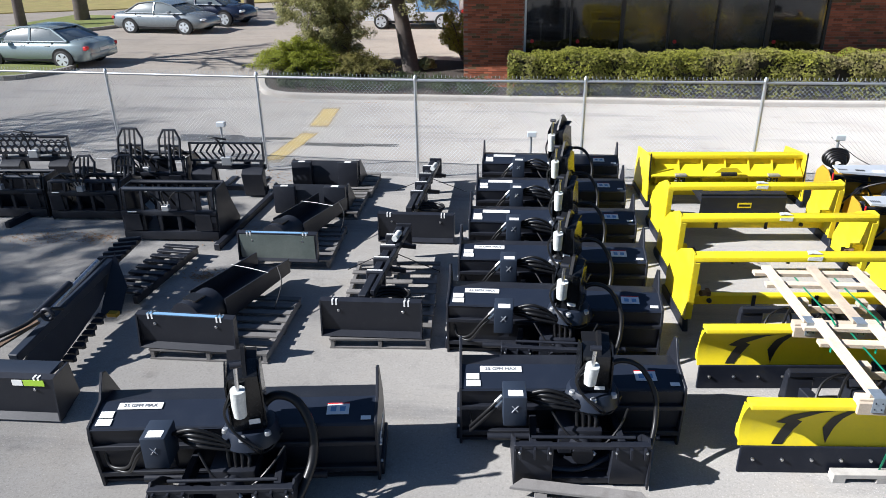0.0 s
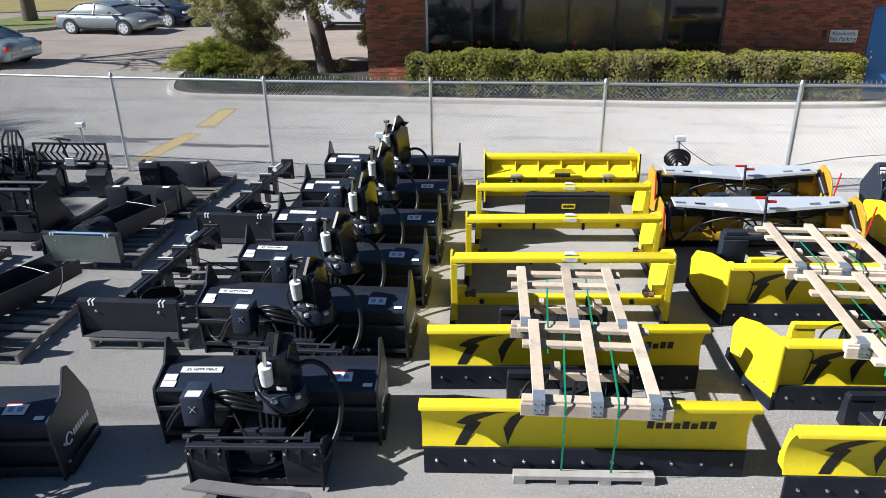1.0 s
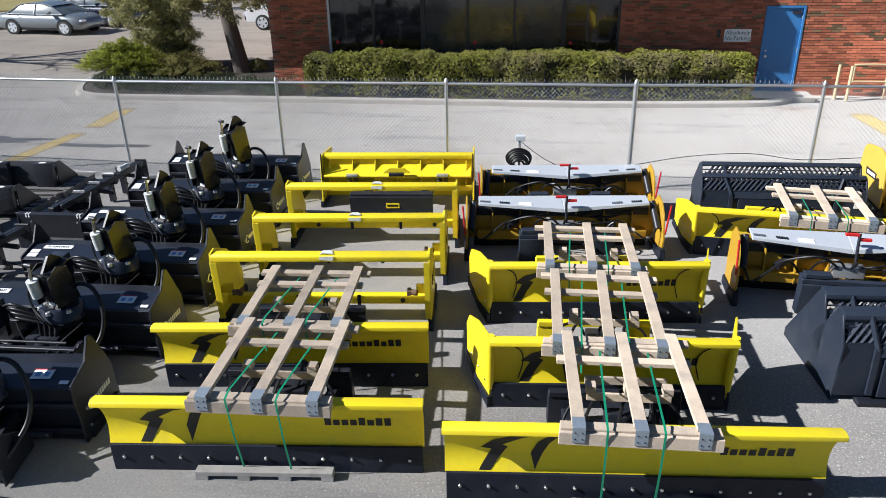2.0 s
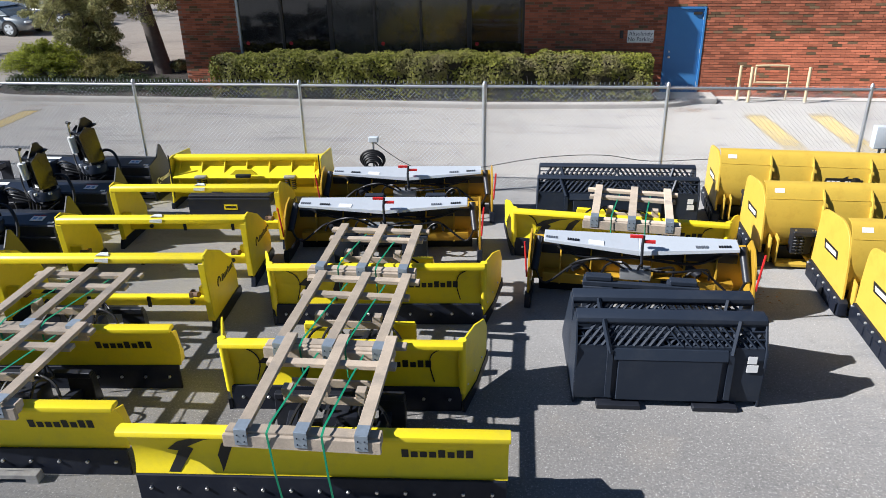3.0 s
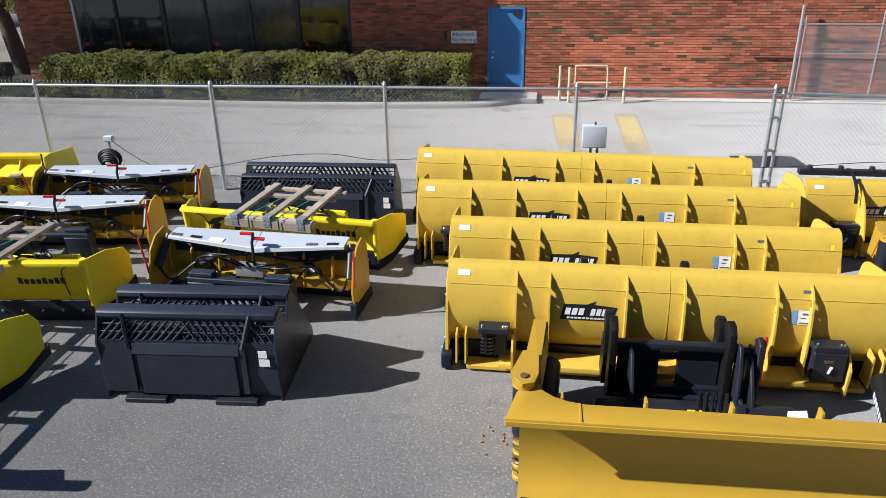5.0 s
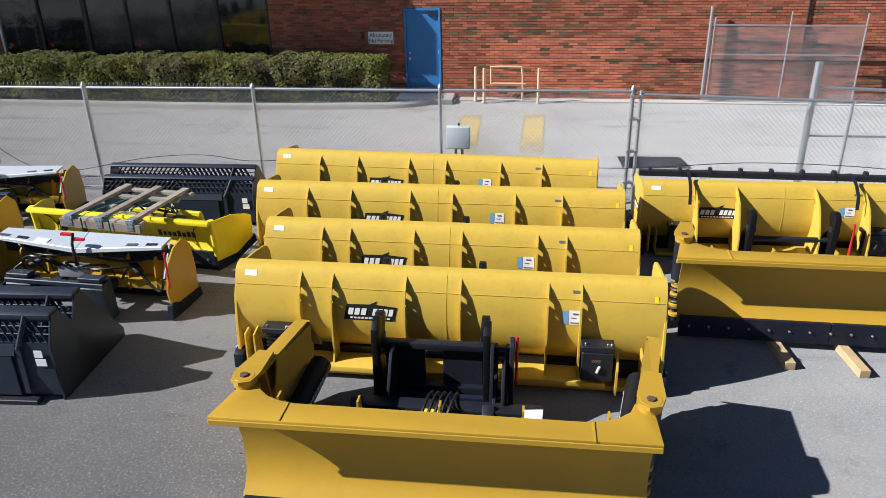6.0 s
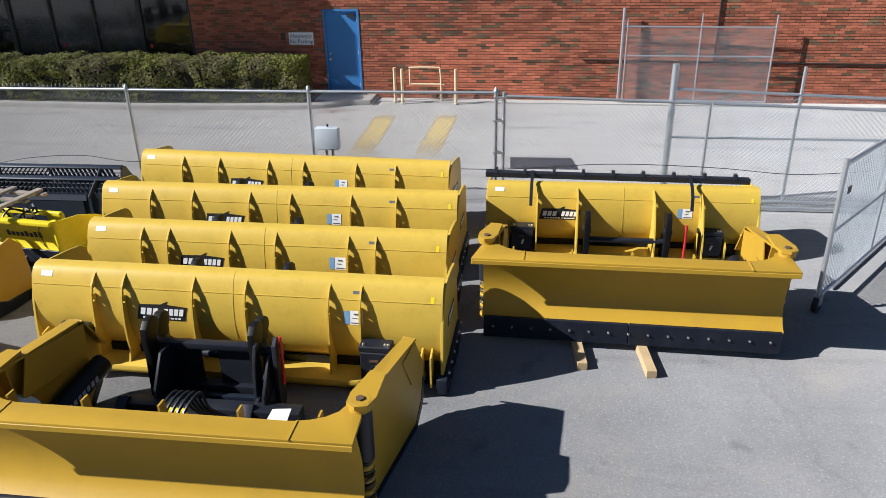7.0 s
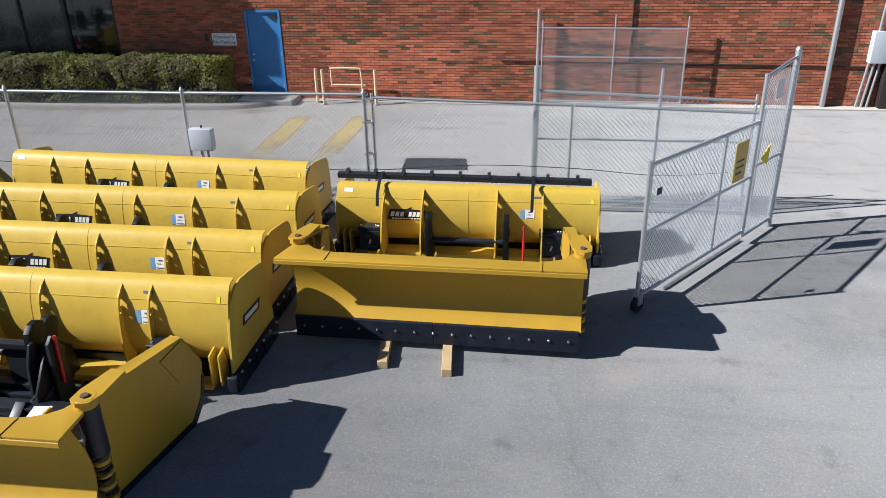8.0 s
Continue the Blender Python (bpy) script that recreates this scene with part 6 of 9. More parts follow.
    return p


M_F1, L_F1 = span((11.25, 4.42), (14.24, 4.40))
folding_plow(M_F1, L_F1, "golden plow with folded wings facing a box plow", 79, 95)
M_F2, L_F2 = span((14.90, 7.22), (17.90, 7.14))
folding_plow(M_F2 @ pose(0, 0, 0.085), L_F2, "golden plow with folded wings resting on timber blocks", 96, 100, hitch=False, wings=((0.62, 0.93), (1.09, 0.86)), e=0.22)
for x, y in ((15.93, 6.78), (16.59, 6.70)):
    solo("timber_block", Shape().box(-0.05, 0.05, 0, 0.55, 0, 0.085).bevel(0.004, 1), TIMBER, "sawn timber block lying under a plow edge", "timber block", group="timber blocks", m=pose(x, y, 0, 0, 0, 5))


def edge_rail():
    """A long black bolted rail lying along the top of the box plow by the gate."""
    r = thing("edge_rail", pose(14.76, 9.84, 0, 0, 0, -1.5), "long black bolted rail lying on a golden plow", "rail")
    part("beam", Shape().box(0.0, 3.36, -0.05, 0.05, 0.985, 1.06).bevel(0.008, 1), BLACK, r)
    for k in range(9):
        part("bolt_lug", Shape().prism([(-0.06, 1.05), (-0.03, 1.11), (0.03, 1.11), (0.06, 1.05)], "x", 0.12 + 0.38 * k, 0.16 + 0.38 * k), BLACK, r)
    for x in (0.62, 2.62):
        part("hook_strap", Shape().sheet([(0.02, 1.075), (-0.1, 1.07), (-0.26, 1.0), (-0.38, 0.90), (-0.42, 0.74)], x - 0.02, x + 0.02, 0.01), BLACK, r)


edge_rail()


# ---- snow blowers ----
def snow_blower(m, width, label, chute_turn=0.0, chute_lean=0.0, words=True, rise=0.66, hose=0.022):
    """A black skid-steer snow blower from its hitch side: boxed housing, pointed side plates, hitch plates, valve box, chute and hoses."""
    b = thing("snow_blower", m, label, "snow blower", "black snow blowers")
    h = width / 2
    part("housing_back", Shape().sheet([(0.03, 0.10), (-0.02, 0.40), (-0.05, 0.60)], -h, h, -0.01), BLACK, b)
    part("housing_top", Shape().sheet([(-0.055, 0.59), (-0.04, 0.61), (0.24, 0.665), (0.26, 0.65)], -h, h, -0.01), SKY_BLACK, b)
    part("drum_shell", Shape().sheet([(0.24, 0.665), (0.45, 0.63), (0.60, 0.48)], -h, h, -0.01), BLACK, b)
    part("floor_edge", Shape().box(-h, h, 0.02, 0.60, 0.015, 0.04), BLACK, b)
    part("mid_rail", Shape().bar((-h, -0.04, 0.42), (h, -0.04, 0.42), 0.05, 0.045).bevel(0.006, 1), BLACK, b)
    part("low_rail", Shape().bar((-h, 0.0, 0.13), (h, 0.0, 0.13), 0.06, 0.05).bevel(0.006, 1), BLACK, b)
    part("auger_shaft", Shape().tube([(-h, 0.42, 0.32), (h, 0.42, 0.32)], 0.05, 10), BLACK, b)
    for sx in (-1, 1):
        s = part("side_plate", Shape().prism([(-0.02, 0.0), (-0.07, 0.50), (-0.05, 0.62), (0.22, 0.69), (0.34, 0.88), (0.40, 0.86), (0.50, 0.68), (0.62, 0.45), (0.66, 0.0)], "x", sx * h - 0.012, sx * h + 0.012).bevel(0.004, 1), BLACK, b)
        part("skid_shoe", Shape().box(sx * h - 0.02 + sx * 0.02, sx * h + 0.02 + sx * 0.02, 0.05, 0.6, 0.0, 0.12).bevel(0.01), BLACK, s)
        if sx > 0:
            ring = [(h + 0.016, 0.16 + 0.05 * math.cos(a * 0.42), 0.30 + 0.05 * math.sin(a * 0.42)) for a in range(14)]
            lg = part("logo_ring", Shape().tube(ring, 0.007, 5), WHITE, s, "white ring mark")
            for k in range(7):
                part("lettering_bar", Shape().box(h + 0.0125, h + 0.015, 0.24 + 0.042 * k, 0.268 + 0.042 * k, 0.27, 0.33), WHITE, lg, smooth=False)
        bolts(s, [(sx * (h + 0.012), 0.08, 0.3), (sx * (h + 0.012), 0.08, 0.12)], 0.016, ZINC, (sx, 0, 0))
    # hitch plates
    cx = 0.02
    for sx in (-1, 1):
        x = cx + sx * 0.38
        p = part("hitch_plate", Shape().prism([(-0.55, 0.03), (-0.60, 0.36), (-0.57, 0.43), (-0.50, 0.43), (-0.49, 0.03)], "x", x - 0.15, x + 0.15).bevel(0.006, 1), BLACK, b)
        for q in (-0.11, 0.0, 0.11):
            part("rib", Shape().box(x + q - 0.008, x + q + 0.008, -0.62, -0.56, 0.33, 0.43), BLACK, p)
        bolts(p, [(x + q, -0.615, 0.40) for q in (-0.12, 0.12)], 0.012, STEEL)
        part("hitch_arm", Shape().bar((x, -0.50, 0.22), (x * 0.9, 0.0, 0.28), 0.06, 0.12).bevel(0.006, 1), BLACK, b)
    part("hitch_top", Shape().box(cx - 0.54, cx + 0.54, -0.585, -0.535, 0.405, 0.445).bevel(0.006, 1), BLACK, b)
    part("latch_rod", Shape().tube([(cx - 0.40, -0.51, 0.47), (cx + 0.42, -0.51, 0.47)], 0.014, 8), BLACK, b)
    for sx in (-1, 1):
        part("side_web", Shape().prism([(-0.60, 0.02), (-0.60, 0.40), (-0.50, 0.46), (-0.30, 0.34), (-0.16, 0.20), (-0.16, 0.08)], "x", cx + sx * 0.535 - 0.008, cx + sx * 0.535 + 0.008), BLACK, b)
    part("pilot_hose", Shape().tube(curve3([(-0.20, -0.30, 0.56), (-0.05, -0.42, 0.40), (0.18, -0.44, 0.33), (0.34, -0.36, 0.44), (0.44, -0.20, 0.52)], 6), 0.010, 6), RUBBER, b)
    part("hose_end", Shape().tube([(0.10, -0.47, 0.31), (0.14, -0.49, 0.28)], 0.017, 8), STEEL, b, "bright hose end")
    part("hitch_low", Shape().box(cx - 0.54, cx + 0.54, -0.54, -0.46, 0.03, 0.09).bevel(0.006, 1), BLACK, b)
    part("hitch_tube", Shape().tube(curve3([(cx - 0.25, -0.46, 0.12), (cx, -0.50, 0.14), (cx + 0.28, -0.42, 0.22)], 5), 0.022, 8), SKY_BLACK, b)
    gb = part("gearbox", Shape().box(-0.14, 0.22, -0.34, -0.04, 0.16, 0.40).bevel(0.02), BLACK, b)
    part("motor", Shape().tube([(0.04, -0.50, 0.28), (0.04, -0.34, 0.28)], 0.09, 14), BLACK, gb, "black drive motor")
    part("belly_plate", Shape().box(-0.44, 0.48, -0.46, 0.0, 0.10, 0.125), BLACK, b)
    part("cross_tube", Shape().tube([(-0.72, -0.16, 0.20), (0.74, -0.16, 0.20)], 0.03, 8), BLACK, b)
    # valve box with its hoses
    v = part("valve_box", Shape().box(-0.60, -0.41, -0.36, -0.12, 0.46, 0.74).bevel(0.012), VALVE_BLUE, b, "charcoal valve box with a white label")
    part("label", Shape().box(-0.56, -0.44, -0.34, -0.26, 0.741, 0.744), WHITE, v)
    part("mark", Shape().bar((-0.53, -0.363, 0.60), (-0.48, -0.363, 0.66), 0.007, 0.003).bar((-0.53, -0.363, 0.66), (-0.48, -0.363, 0.60), 0.007, 0.003), GREY_BOX, v, "pale chalk cross")
    part("bracket", Shape().box(-0.56, -0.45, -0.16, -0.10, 0.30, 0.47), BLACK, v)
    for k, dz in enumerate((0.0, 0.05)):
        hs = part("hose", Shape().tube(curve3([(-0.61, -0.18, 0.62 - dz), (-0.72, -0.20, 0.50 - dz), (-0.86, -0.12, 0.28 - dz), (-h + 0.10, -0.04, 0.24), (-h + 0.06, 0.02, 0.42)], 6), 0.014, 7), RUBBER, b, "black hydraulic hose")
        part("fitting", Shape().tube([(-0.60, -0.18, 0.635 - dz), (-0.655, -0.19, 0.575 - dz)], 0.018, 8), STEEL, hs)
    for k in range(4):
        part("hose", Shape().tube(curve3([(-0.41, -0.20 + 0.04 * k, 0.66 - 0.04 * k), (-0.22, -0.26, 0.74 - 0.05 * k), (-0.02 + 0.05 * k, -0.24, 0.62 - 0.04 * k), (0.02 + 0.05 * k, -0.28, 0.40), (0.06 + 0.04 * k, -0.30, 0.28)], 6), 0.016, 7), RUBBER, b)
    big = curve3([(0.22, -0.04, 0.74), (0.36, -0.02, 0.87), (0.54, -0.06, 0.84), (0.66, -0.16, 0.64), (0.66, -0.26, 0.44), (0.60, -0.40, 0.30), (0.54, -0.5, 0.22)], 8)
    part("sheathed_hose", Shape().tube(big, hose, 10), RUBBER, b, "sheathed hydraulic hose")
    part("tow_hose", Shape().tube(curve3([(0.0, -0.12, 0.62), (0.12, -0.22, 0.50), (0.30, -0.2, 0.48), (0.40, -0.08, 0.56)], 6), 0.011, 6), RUBBER, b)
    # chute: turntable, tapered boxed spout, deflector and its cylinder
    tx, ty = 0.16, -0.06
    t = part("turntable", Shape().tube([(tx, ty, 0.54), (tx, ty, 0.62), (tx, ty, 0.66)], 0.24, 24, 0.19), SKY_BLACK, b, "round chute turntable")
    bolts(t, [(tx + 0.2 * math.cos(a), ty + 0.2 * math.sin(a), 0.63) for a in (3.6, 5.6, 4.6)], 0.03, ZINC, (0, 0, 1))
    R = pose(tx, ty, 0.64 * (1 - rise), 0, 0, chute_turn) @ Matrix.Diagonal((0.94, 0.94, rise, 1))
    rings = [(0.13, 0.12, 0.0, 0.64), (0.135, 0.13, 0.0, 0.80), (0.13, 0.125, -0.02, 0.98), (0.125, 0.115, -0.05 - chute_lean, 1.14), (0.12, 0.09, -0.08 - chute_lean, 1.26)]
    s = Shape()
    rows = [[s.bm.verts.new(R @ Vector((sx * a, c + sy * d, z + (0.05 if sy > 0 else -0.02) * (z > 1.1)))) for sx, sy in ((-1, -1), (1, -1), (1, 1), (-1, 1))] for a, d, c, z in rings]
    for p0, p1 in zip(rows, rows[1:]):
        for k in range(4):
            s.bm.faces.new((p0[k], p0[(k + 1) % 4], p1[(k + 1) % 4], p1[k]))
    s.bm.faces.new(rows[0][::-1])
    s.bm.faces.new(rows[-1])
    ch = part("chute", s.bevel(0.012), GLOSS, b, "glossy black discharge chute")
    part("deflector", Shape().plate([R @ Vector((0.02, -0.16 - chute_lean, 1.24)), R @ Vector((0.02, 0.12, 1.30)), R @ Vector((0.02, 0.10, 1.38)), R @ Vector((0.02, 0.0, 1.47)), R @ Vector((0.02, -0.04 - chute_lean, 1.46))], 0.03), RUBBER, ch)
    part("mouth_cap", Shape().plate([R @ Vector((-0.115, -0.13 - chute_lean, 1.235)), R @ Vector((0.115, -0.13 - chute_lean, 1.235)), R @ Vector((0.12, 0.13, 1.335)), R @ Vector((-0.12, 0.13, 1.335))], 0.014), RUBBER, ch)
    for sx in (-1, 1):
        part("chute_flange", Shape().plate([R @ Vector((sx * 0.14, -0.16, 0.72)), R @ Vector((sx * 0.135, -0.20 - chute_lean, 1.20)), R @ Vector((sx * 0.13, -0.06 - chute_lean, 1.33)), R @ Vector((sx * 0.14, 0.06, 1.28)), R @ Vector((sx * 0.145, 0.14, 0.72))], 0.012), GLOSS, ch)
    cyl = part("chute_cylinder", Shape().tube([R @ Vector((-0.05, -0.21 - chute_lean, 0.90)), R @ Vector((-0.05, -0.22 - chute_lean, 1.00)), R @ Vector((-0.04, -0.24 - chute_lean, 1.18))], 0.050, 10, 0.056), TAPE, ch, "cylinder wrapped in white plastic")
    part("cylinder_rod", Shape().tube([R @ Vector((-0.04, -0.24 - chute_lean, 1.18)), R @ Vector((-0.03, -0.24 - chute_lean, 1.42))], 0.016, 8), STEEL, cyl)
    part("rod_eye", Shape().tube([R @ Vector((-0.07, -0.24 - chute_lean, 1.42)), R @ Vector((0.02, -0.24 - chute_lean, 1.42))], 0.024, 8), BLACK, cyl)
    part("label", Shape().box(0.0, 0.09, -0.145, -0.141, 0.74, 0.79, R), WHITE, ch)
    for k in range(2):
        part("chute_hose", Shape().tube(curve3([R @ Vector((-0.09, -0.2, 1.16 - 0.1 * k)), R @ Vector((-0.17, -0.22, 0.95)), R @ Vector((-0.10, -0.26, 0.75)), R @ Vector((0.02 + 0.05 * k, -0.3, 0.6)), R @ Vector((0.08, -0.25, 0.5))], 5), 0.011, 6), RUBBER, ch)
    # white labels on the sloped top
    tilt = pose(0, 0.10, 0.640, 11, 0, 0)
    for x0, x1, y0, y1 in ((-h + 0.05, -h + 0.17, -0.13, -0.06), (-h + 0.05, -h + 0.16, -0.05, 0.02), (h - 0.40, h - 0.22, -0.06, 0.06), (h - 0.12, h - 0.04, -0.12, -0.08)):
        lb = part("maker_label", Shape().box(x0, x1, y0, y1, 0.004, 0.007, tilt), WHITE, b, "white printed label")
        if x1 - x0 > 0.15:
            part("label_band", Shape().box(x0, x1, y1 - 0.010, y1, 0.0072, 0.009, tilt), RED, lb)
            part("label_print", Shape().box(x0 + 0.03, x1 - 0.105, y0 + 0.03, y1 - 0.04, 0.0072, 0.009, tilt), BLUE_LABEL, lb)
            part("label_print", Shape().box(x0 + 0.105, x1 - 0.03, y0 + 0.03, y1 - 0.04, 0.0072, 0.009, tilt), BLUE_LABEL, lb)
    lb = part("flow_label", Shape().box(-h + 0.17, -h + 0.53, 0.04, 0.11, 0.004, 0.007, tilt), WHITE, b, "white flow label with black print")
    if not words:
        for q in range(9):
            part("print_bar", Shape().box(-h + 0.20 + 0.034 * q, -h + 0.222 + 0.034 * q, 0.06, 0.09, 0.0072, 0.009, tilt), GREY_BOX, lb, smooth=False)
    if words:
        me = text_mesh("25 GPM MAX", 0.048)
        me.materials.append(GREY_INK)
        piece("lettering", me, lb, tilt @ Matrix.Translation((-h + 0.35, 0.075, 0.0095)))
    return b


def on_line(a, b):
    return span(a, b)


for k, (a, b, turn, lean, lab) in enumerate((((-1.25, 4.11), (0.64, 4.28), -4, 0.0, "black snow blower with hitch plates over broken boards"),
                              ((-1.53, 5.60), (0.66, 5.64), -16, 0.0, "black snow blower with a wrapped chute cylinder"),
                              ((-1.52, 6.74), (0.66, 6.80), -22, 0.0, "black snow blower with a wrapped chute cylinder"),
                              ((-1.50, 7.93), (0.68, 7.99), -18, 0.0, "black snow blower in a tight row"),
                              ((-1.50, 9.18), (0.68, 9.26), -24, 0.0, "black snow blower in a tight row"),
                              ((-1.50, 10.52), (0.70, 10.52), -28, 0.04, "black snow blower standing by the fence"))):
    mm, ln = on_line(a, b)
    snow_blower(mm, ln, lab, turn, lean, k < 3, rise=(0.66, 0.70, 0.74, 0.84, 0.88, 0.95)[k])
mm, ln = on_line((-4.14, 3.28), (-1.88, 3.58))
snow_blower(mm, ln, "black snow blower with a thick sheathed hose", 12, 0.0, rise=0.88, hose=0.037)


def loose_boards():
    for i, (x, y, rz, l) in enumerate(((-0.25, 3.48, -3, 1.1), (-0.15, 3.36, 4, 0.9), (-0.35, 3.25, -8, 1.0))):
        s = Shape().plate([(-l / 2, -0.05, 0.02), (l / 2, -0.06, 0.02), (l / 2 - 0.07, 0.05, 0.02), (-l / 2 + 0.1, 0.065, 0.02)], 0.03)
        solo("broken_board", s.bevel(0.004, 1), OLD_WOOD, "splintered grey board lying under a snow blower", "board", group="broken boards", m=pose(x, y, 0.09 - 0.03 * i, 2, 0, rz))
    for x in (-0.55, 0.05):
        solo("timber_block", Shape().box(-0.05, 0.05, -0.2, 0.2, 0, 0.085).bevel(0.004, 1), OLD_WOOD, "grey timber block under broken boards", "timber block", m=pose(x, 3.36, 0))


loose_boards()


# ---- pallets and attachments on them ----
def pallet(m, wx=1.15, wy=1.2, label="weathered grey wooden pallet on the asphalt"):
    p = thing("pallet", m, label, "pallet", "wooden pallets")
    n = 8
    for k in range(n):
        y = wy * k / (n - 1)
        part("slat", Shape().box(-wx / 2, wx / 2, y - 0.045, y + 0.045, 0.105, 0.125, pose(0, 0, 0, 0, 0, random.uniform(-0.7, 0.7))), OLD_WOOD, p)
    for x in (-wx / 2 + 0.03, 0, wx / 2 - 0.03):
        part("stringer", Shape().box(x - 0.02, x + 0.02, -0.04, wy + 0.04, 0.02, 0.105), OLD_WOOD, p)
    for y in (0, wy / 2, wy):
        part("bottom_slat", Shape().box(-wx / 2, wx / 2, y - 0.045, y + 0.045, 0.0, 0.02), OLD_WOOD, p)
    return p


def hitch_panel(parent, x0, x1, y, z0, z1, mat=BLACK, top_mat=None):
    """A quick-hitch plate: a sheet with folded top and bottom flanges, ears and bolts."""
    pl = part("hitch_plate", Shape().sheet([(y + 0.06, z1), (y, z1 - 0.005), (y + 0.03, z0 + 0.05), (y - 0.05, z0)], x0, x1, -0.012), mat, parent)
    for x in (x0 + 0.006, x1 - 0.006):
        part("side_flange", Shape().prism([(y - 0.05, z0), (y - 0.01, z1), (y + 0.07, z1), (y + 0.04, z0)], "x", x - 0.008, x + 0.008), mat, pl)
    for x in (x0 + 0.16, x1 - 0.16):
        part("tie", Shape().box(x - 0.03, x - 0.012, y - 0.012, y + 0.07, z1 - 0.05, z1 + 0.008).box(x + 0.012, x + 0.03, y - 0.012, y + 0.07, z1 - 0.05, z1 + 0.008), WHITE, pl, "white cable ties")
    bolts(pl, [(x, y + 0.005, z0 + (z1 - z0) * 0.72) for x in (x0 + 0.2, x1 - 0.2)], 0.018)
    if top_mat:
        part("edge_film", Shape().box(x0 + 0.12, x1 - 0.12, y - 0.004, y + 0.055, z1 + 0.001, z1 + 0.008), top_mat, pl, "blue protective film")
    return pl


def post_driver(m, length, label, z0=0.13, up=0.0, drift=0.12):
    """A hitch plate with a long black boom, boxed beam, hoses and white ties, lying on its pallet."""
    d = thing("boom_attachment", m, label, "attachment", "black boom attachments")
    hitch_panel(d, -0.55, 0.55, 0, z0, z0 + 0.42)
    bm_ = part("boom", Shape().bar((-0.12, 0.15, 0.46 + up), (drift - 0.12, length, 0.40 + up), 0.09, 0.12).bevel(0.008, 1), BLACK, d)
    part("boom_rail", Shape().bar((-0.02, 0.25, 0.49 + up), (drift, length - 0.1, 0.45 + up), 0.05, 0.08).bevel(0.006, 1), BLACK, d)
    part("end_plate", Shape().box(drift - 0.17, drift + 0.04, length - 0.03, length, 0.14 + up, 0.50 + up).bevel(0.006, 1), BLACK, d)
    for u in (0.28, 0.45, 0.62, 0.78):
        x, y = -0.12 + drift * u, 0.15 + (length - 0.15) * u
        c = part("clamp", Shape().box(x - 0.09, x + 0.13, y - 0.04, y + 0.04, 0.36 + up, 0.53 + up).bevel(0.008, 1), BLACK, d)
        part("tie", Shape().box(x - 0.08, x + 0.10, y - 0.01, y + 0.01, 0.532 + up, 0.538 + up), WHITE, c)
        part("clamp_foot", Shape().box(x - 0.04, x + 0.04, y - 0.04, y + 0.04, z0, 0.34 + up), BLACK, c)
        if u in (0.45, 0.78):
            part("side_pin", Shape().bar((x + 0.1, y, 0.38 + up), (x + 0.30, y, 0.36 + up), 0.05, 0.05), BLACK, c)
    part("wrapped_cylinder", Shape().tube([(0.03, length * 0.70, 0.56 + up), (0.06, length * 0.79, 0.56 + up)], 0.04, 10), TAPE, bm_, "cylinder wrapped in white plastic")
    for k in range(4):
        r = 0.17 + 0.02 * k
        part("hose_coil", Shape().tube([(0.12 + r * math.cos(a * 0.35), 0.55 + r * 0.8 * math.sin(a * 0.35), 0.26 + 0.03 * k) for a in range(19)], 0.018, 6), RUBBER, d)
    for sx in (-1, 1):
        part("lashing", Shape().tube([(0.0, length * 0.6, 0.5 + up), (sx * 0.6, length * 0.62 + 0.2, 0.13)], 0.006, 4), RUBBER, d)
    return d


pallet(pose(-2.28, 5.62, 0, 0, 0, 4), 1.1, 1.9, "long weathered pallet under a black boom")
post_driver(pose(-2.37, 5.64, 0, 0, 0, 2), 2.3, "black boom attachment with white ties on a pallet", 0.13, 0.02)
post_driver(pose(-2.32, 8.48, 0, 0, 0, 1), 2.65, "black boom attachment lying towards the fence", 0.02, -0.04, 0.06)


def auger_attachment(m, label, wrapped=False, film=True):
    """A hitch plate with a covered trough running back from it."""
    a = thing("trough_attachment", m, label, "attachment", "black trough attachments")
    hitch_panel(a, -0.54, 0.54, 0, 0.13, 0.52, BLACK, BLUE_LABEL if film else None)
    if wrapped:
        part("plastic_wrap", Shape().box(-0.51, 0.51, -0.012, -0.005, 0.15, 0.50).bevel(0.004, 1), PLASTIC, a, "clear plastic wrap")
    q = pose(-0.12, 0.25, 0, 0, 0, -17)
    sh = part("shell", Shape().tube([q @ Vector((0, 0.0, 0.30)), q @ Vector((0, 0.03, 0.30)), q @ Vector((0, 0.40, 0.30))], 0.23, 20), BLACK, a)
    part("vent", Shape().box(-0.09, 0.09, 0.08, 0.24, 0.52, 0.535, q), RUBBER, sh)
    tr = part("trough", Shape().plate([q @ Vector(v) for v in ((-0.26, 0.36, 0.20), (0.24, 0.36, 0.20), (0.24, 1.55, 0.26), (-0.26, 1.55, 0.26))], 0.02), BLACK, a)
    for x in (-0.26, 0.24):
        part("trough_side", Shape().plate([q @ Vector(v) for v in ((x, 0.36, 0.20), (x, 1.55, 0.26), (x, 1.55, 0.44), (x, 0.36, 0.46))], 0.014), BLACK, tr)
    part("tie", Shape().tube([q @ Vector((-0.28, 1.1, 0.46)), q @ Vector((0.0, 1.1, 0.465)), q @ Vector((0.27, 1.1, 0.455))], 0.0035, 5), WHITE, tr)
    part("cable", Shape().tube(curve3([q @ Vector((0.25, 1.3, 0.45)), q @ Vector((0.45, 1.1, 0.34)), q @ Vector((0.55, 0.8, 0.18))], 5), 0.008, 5), RUBBER, a)
    return a


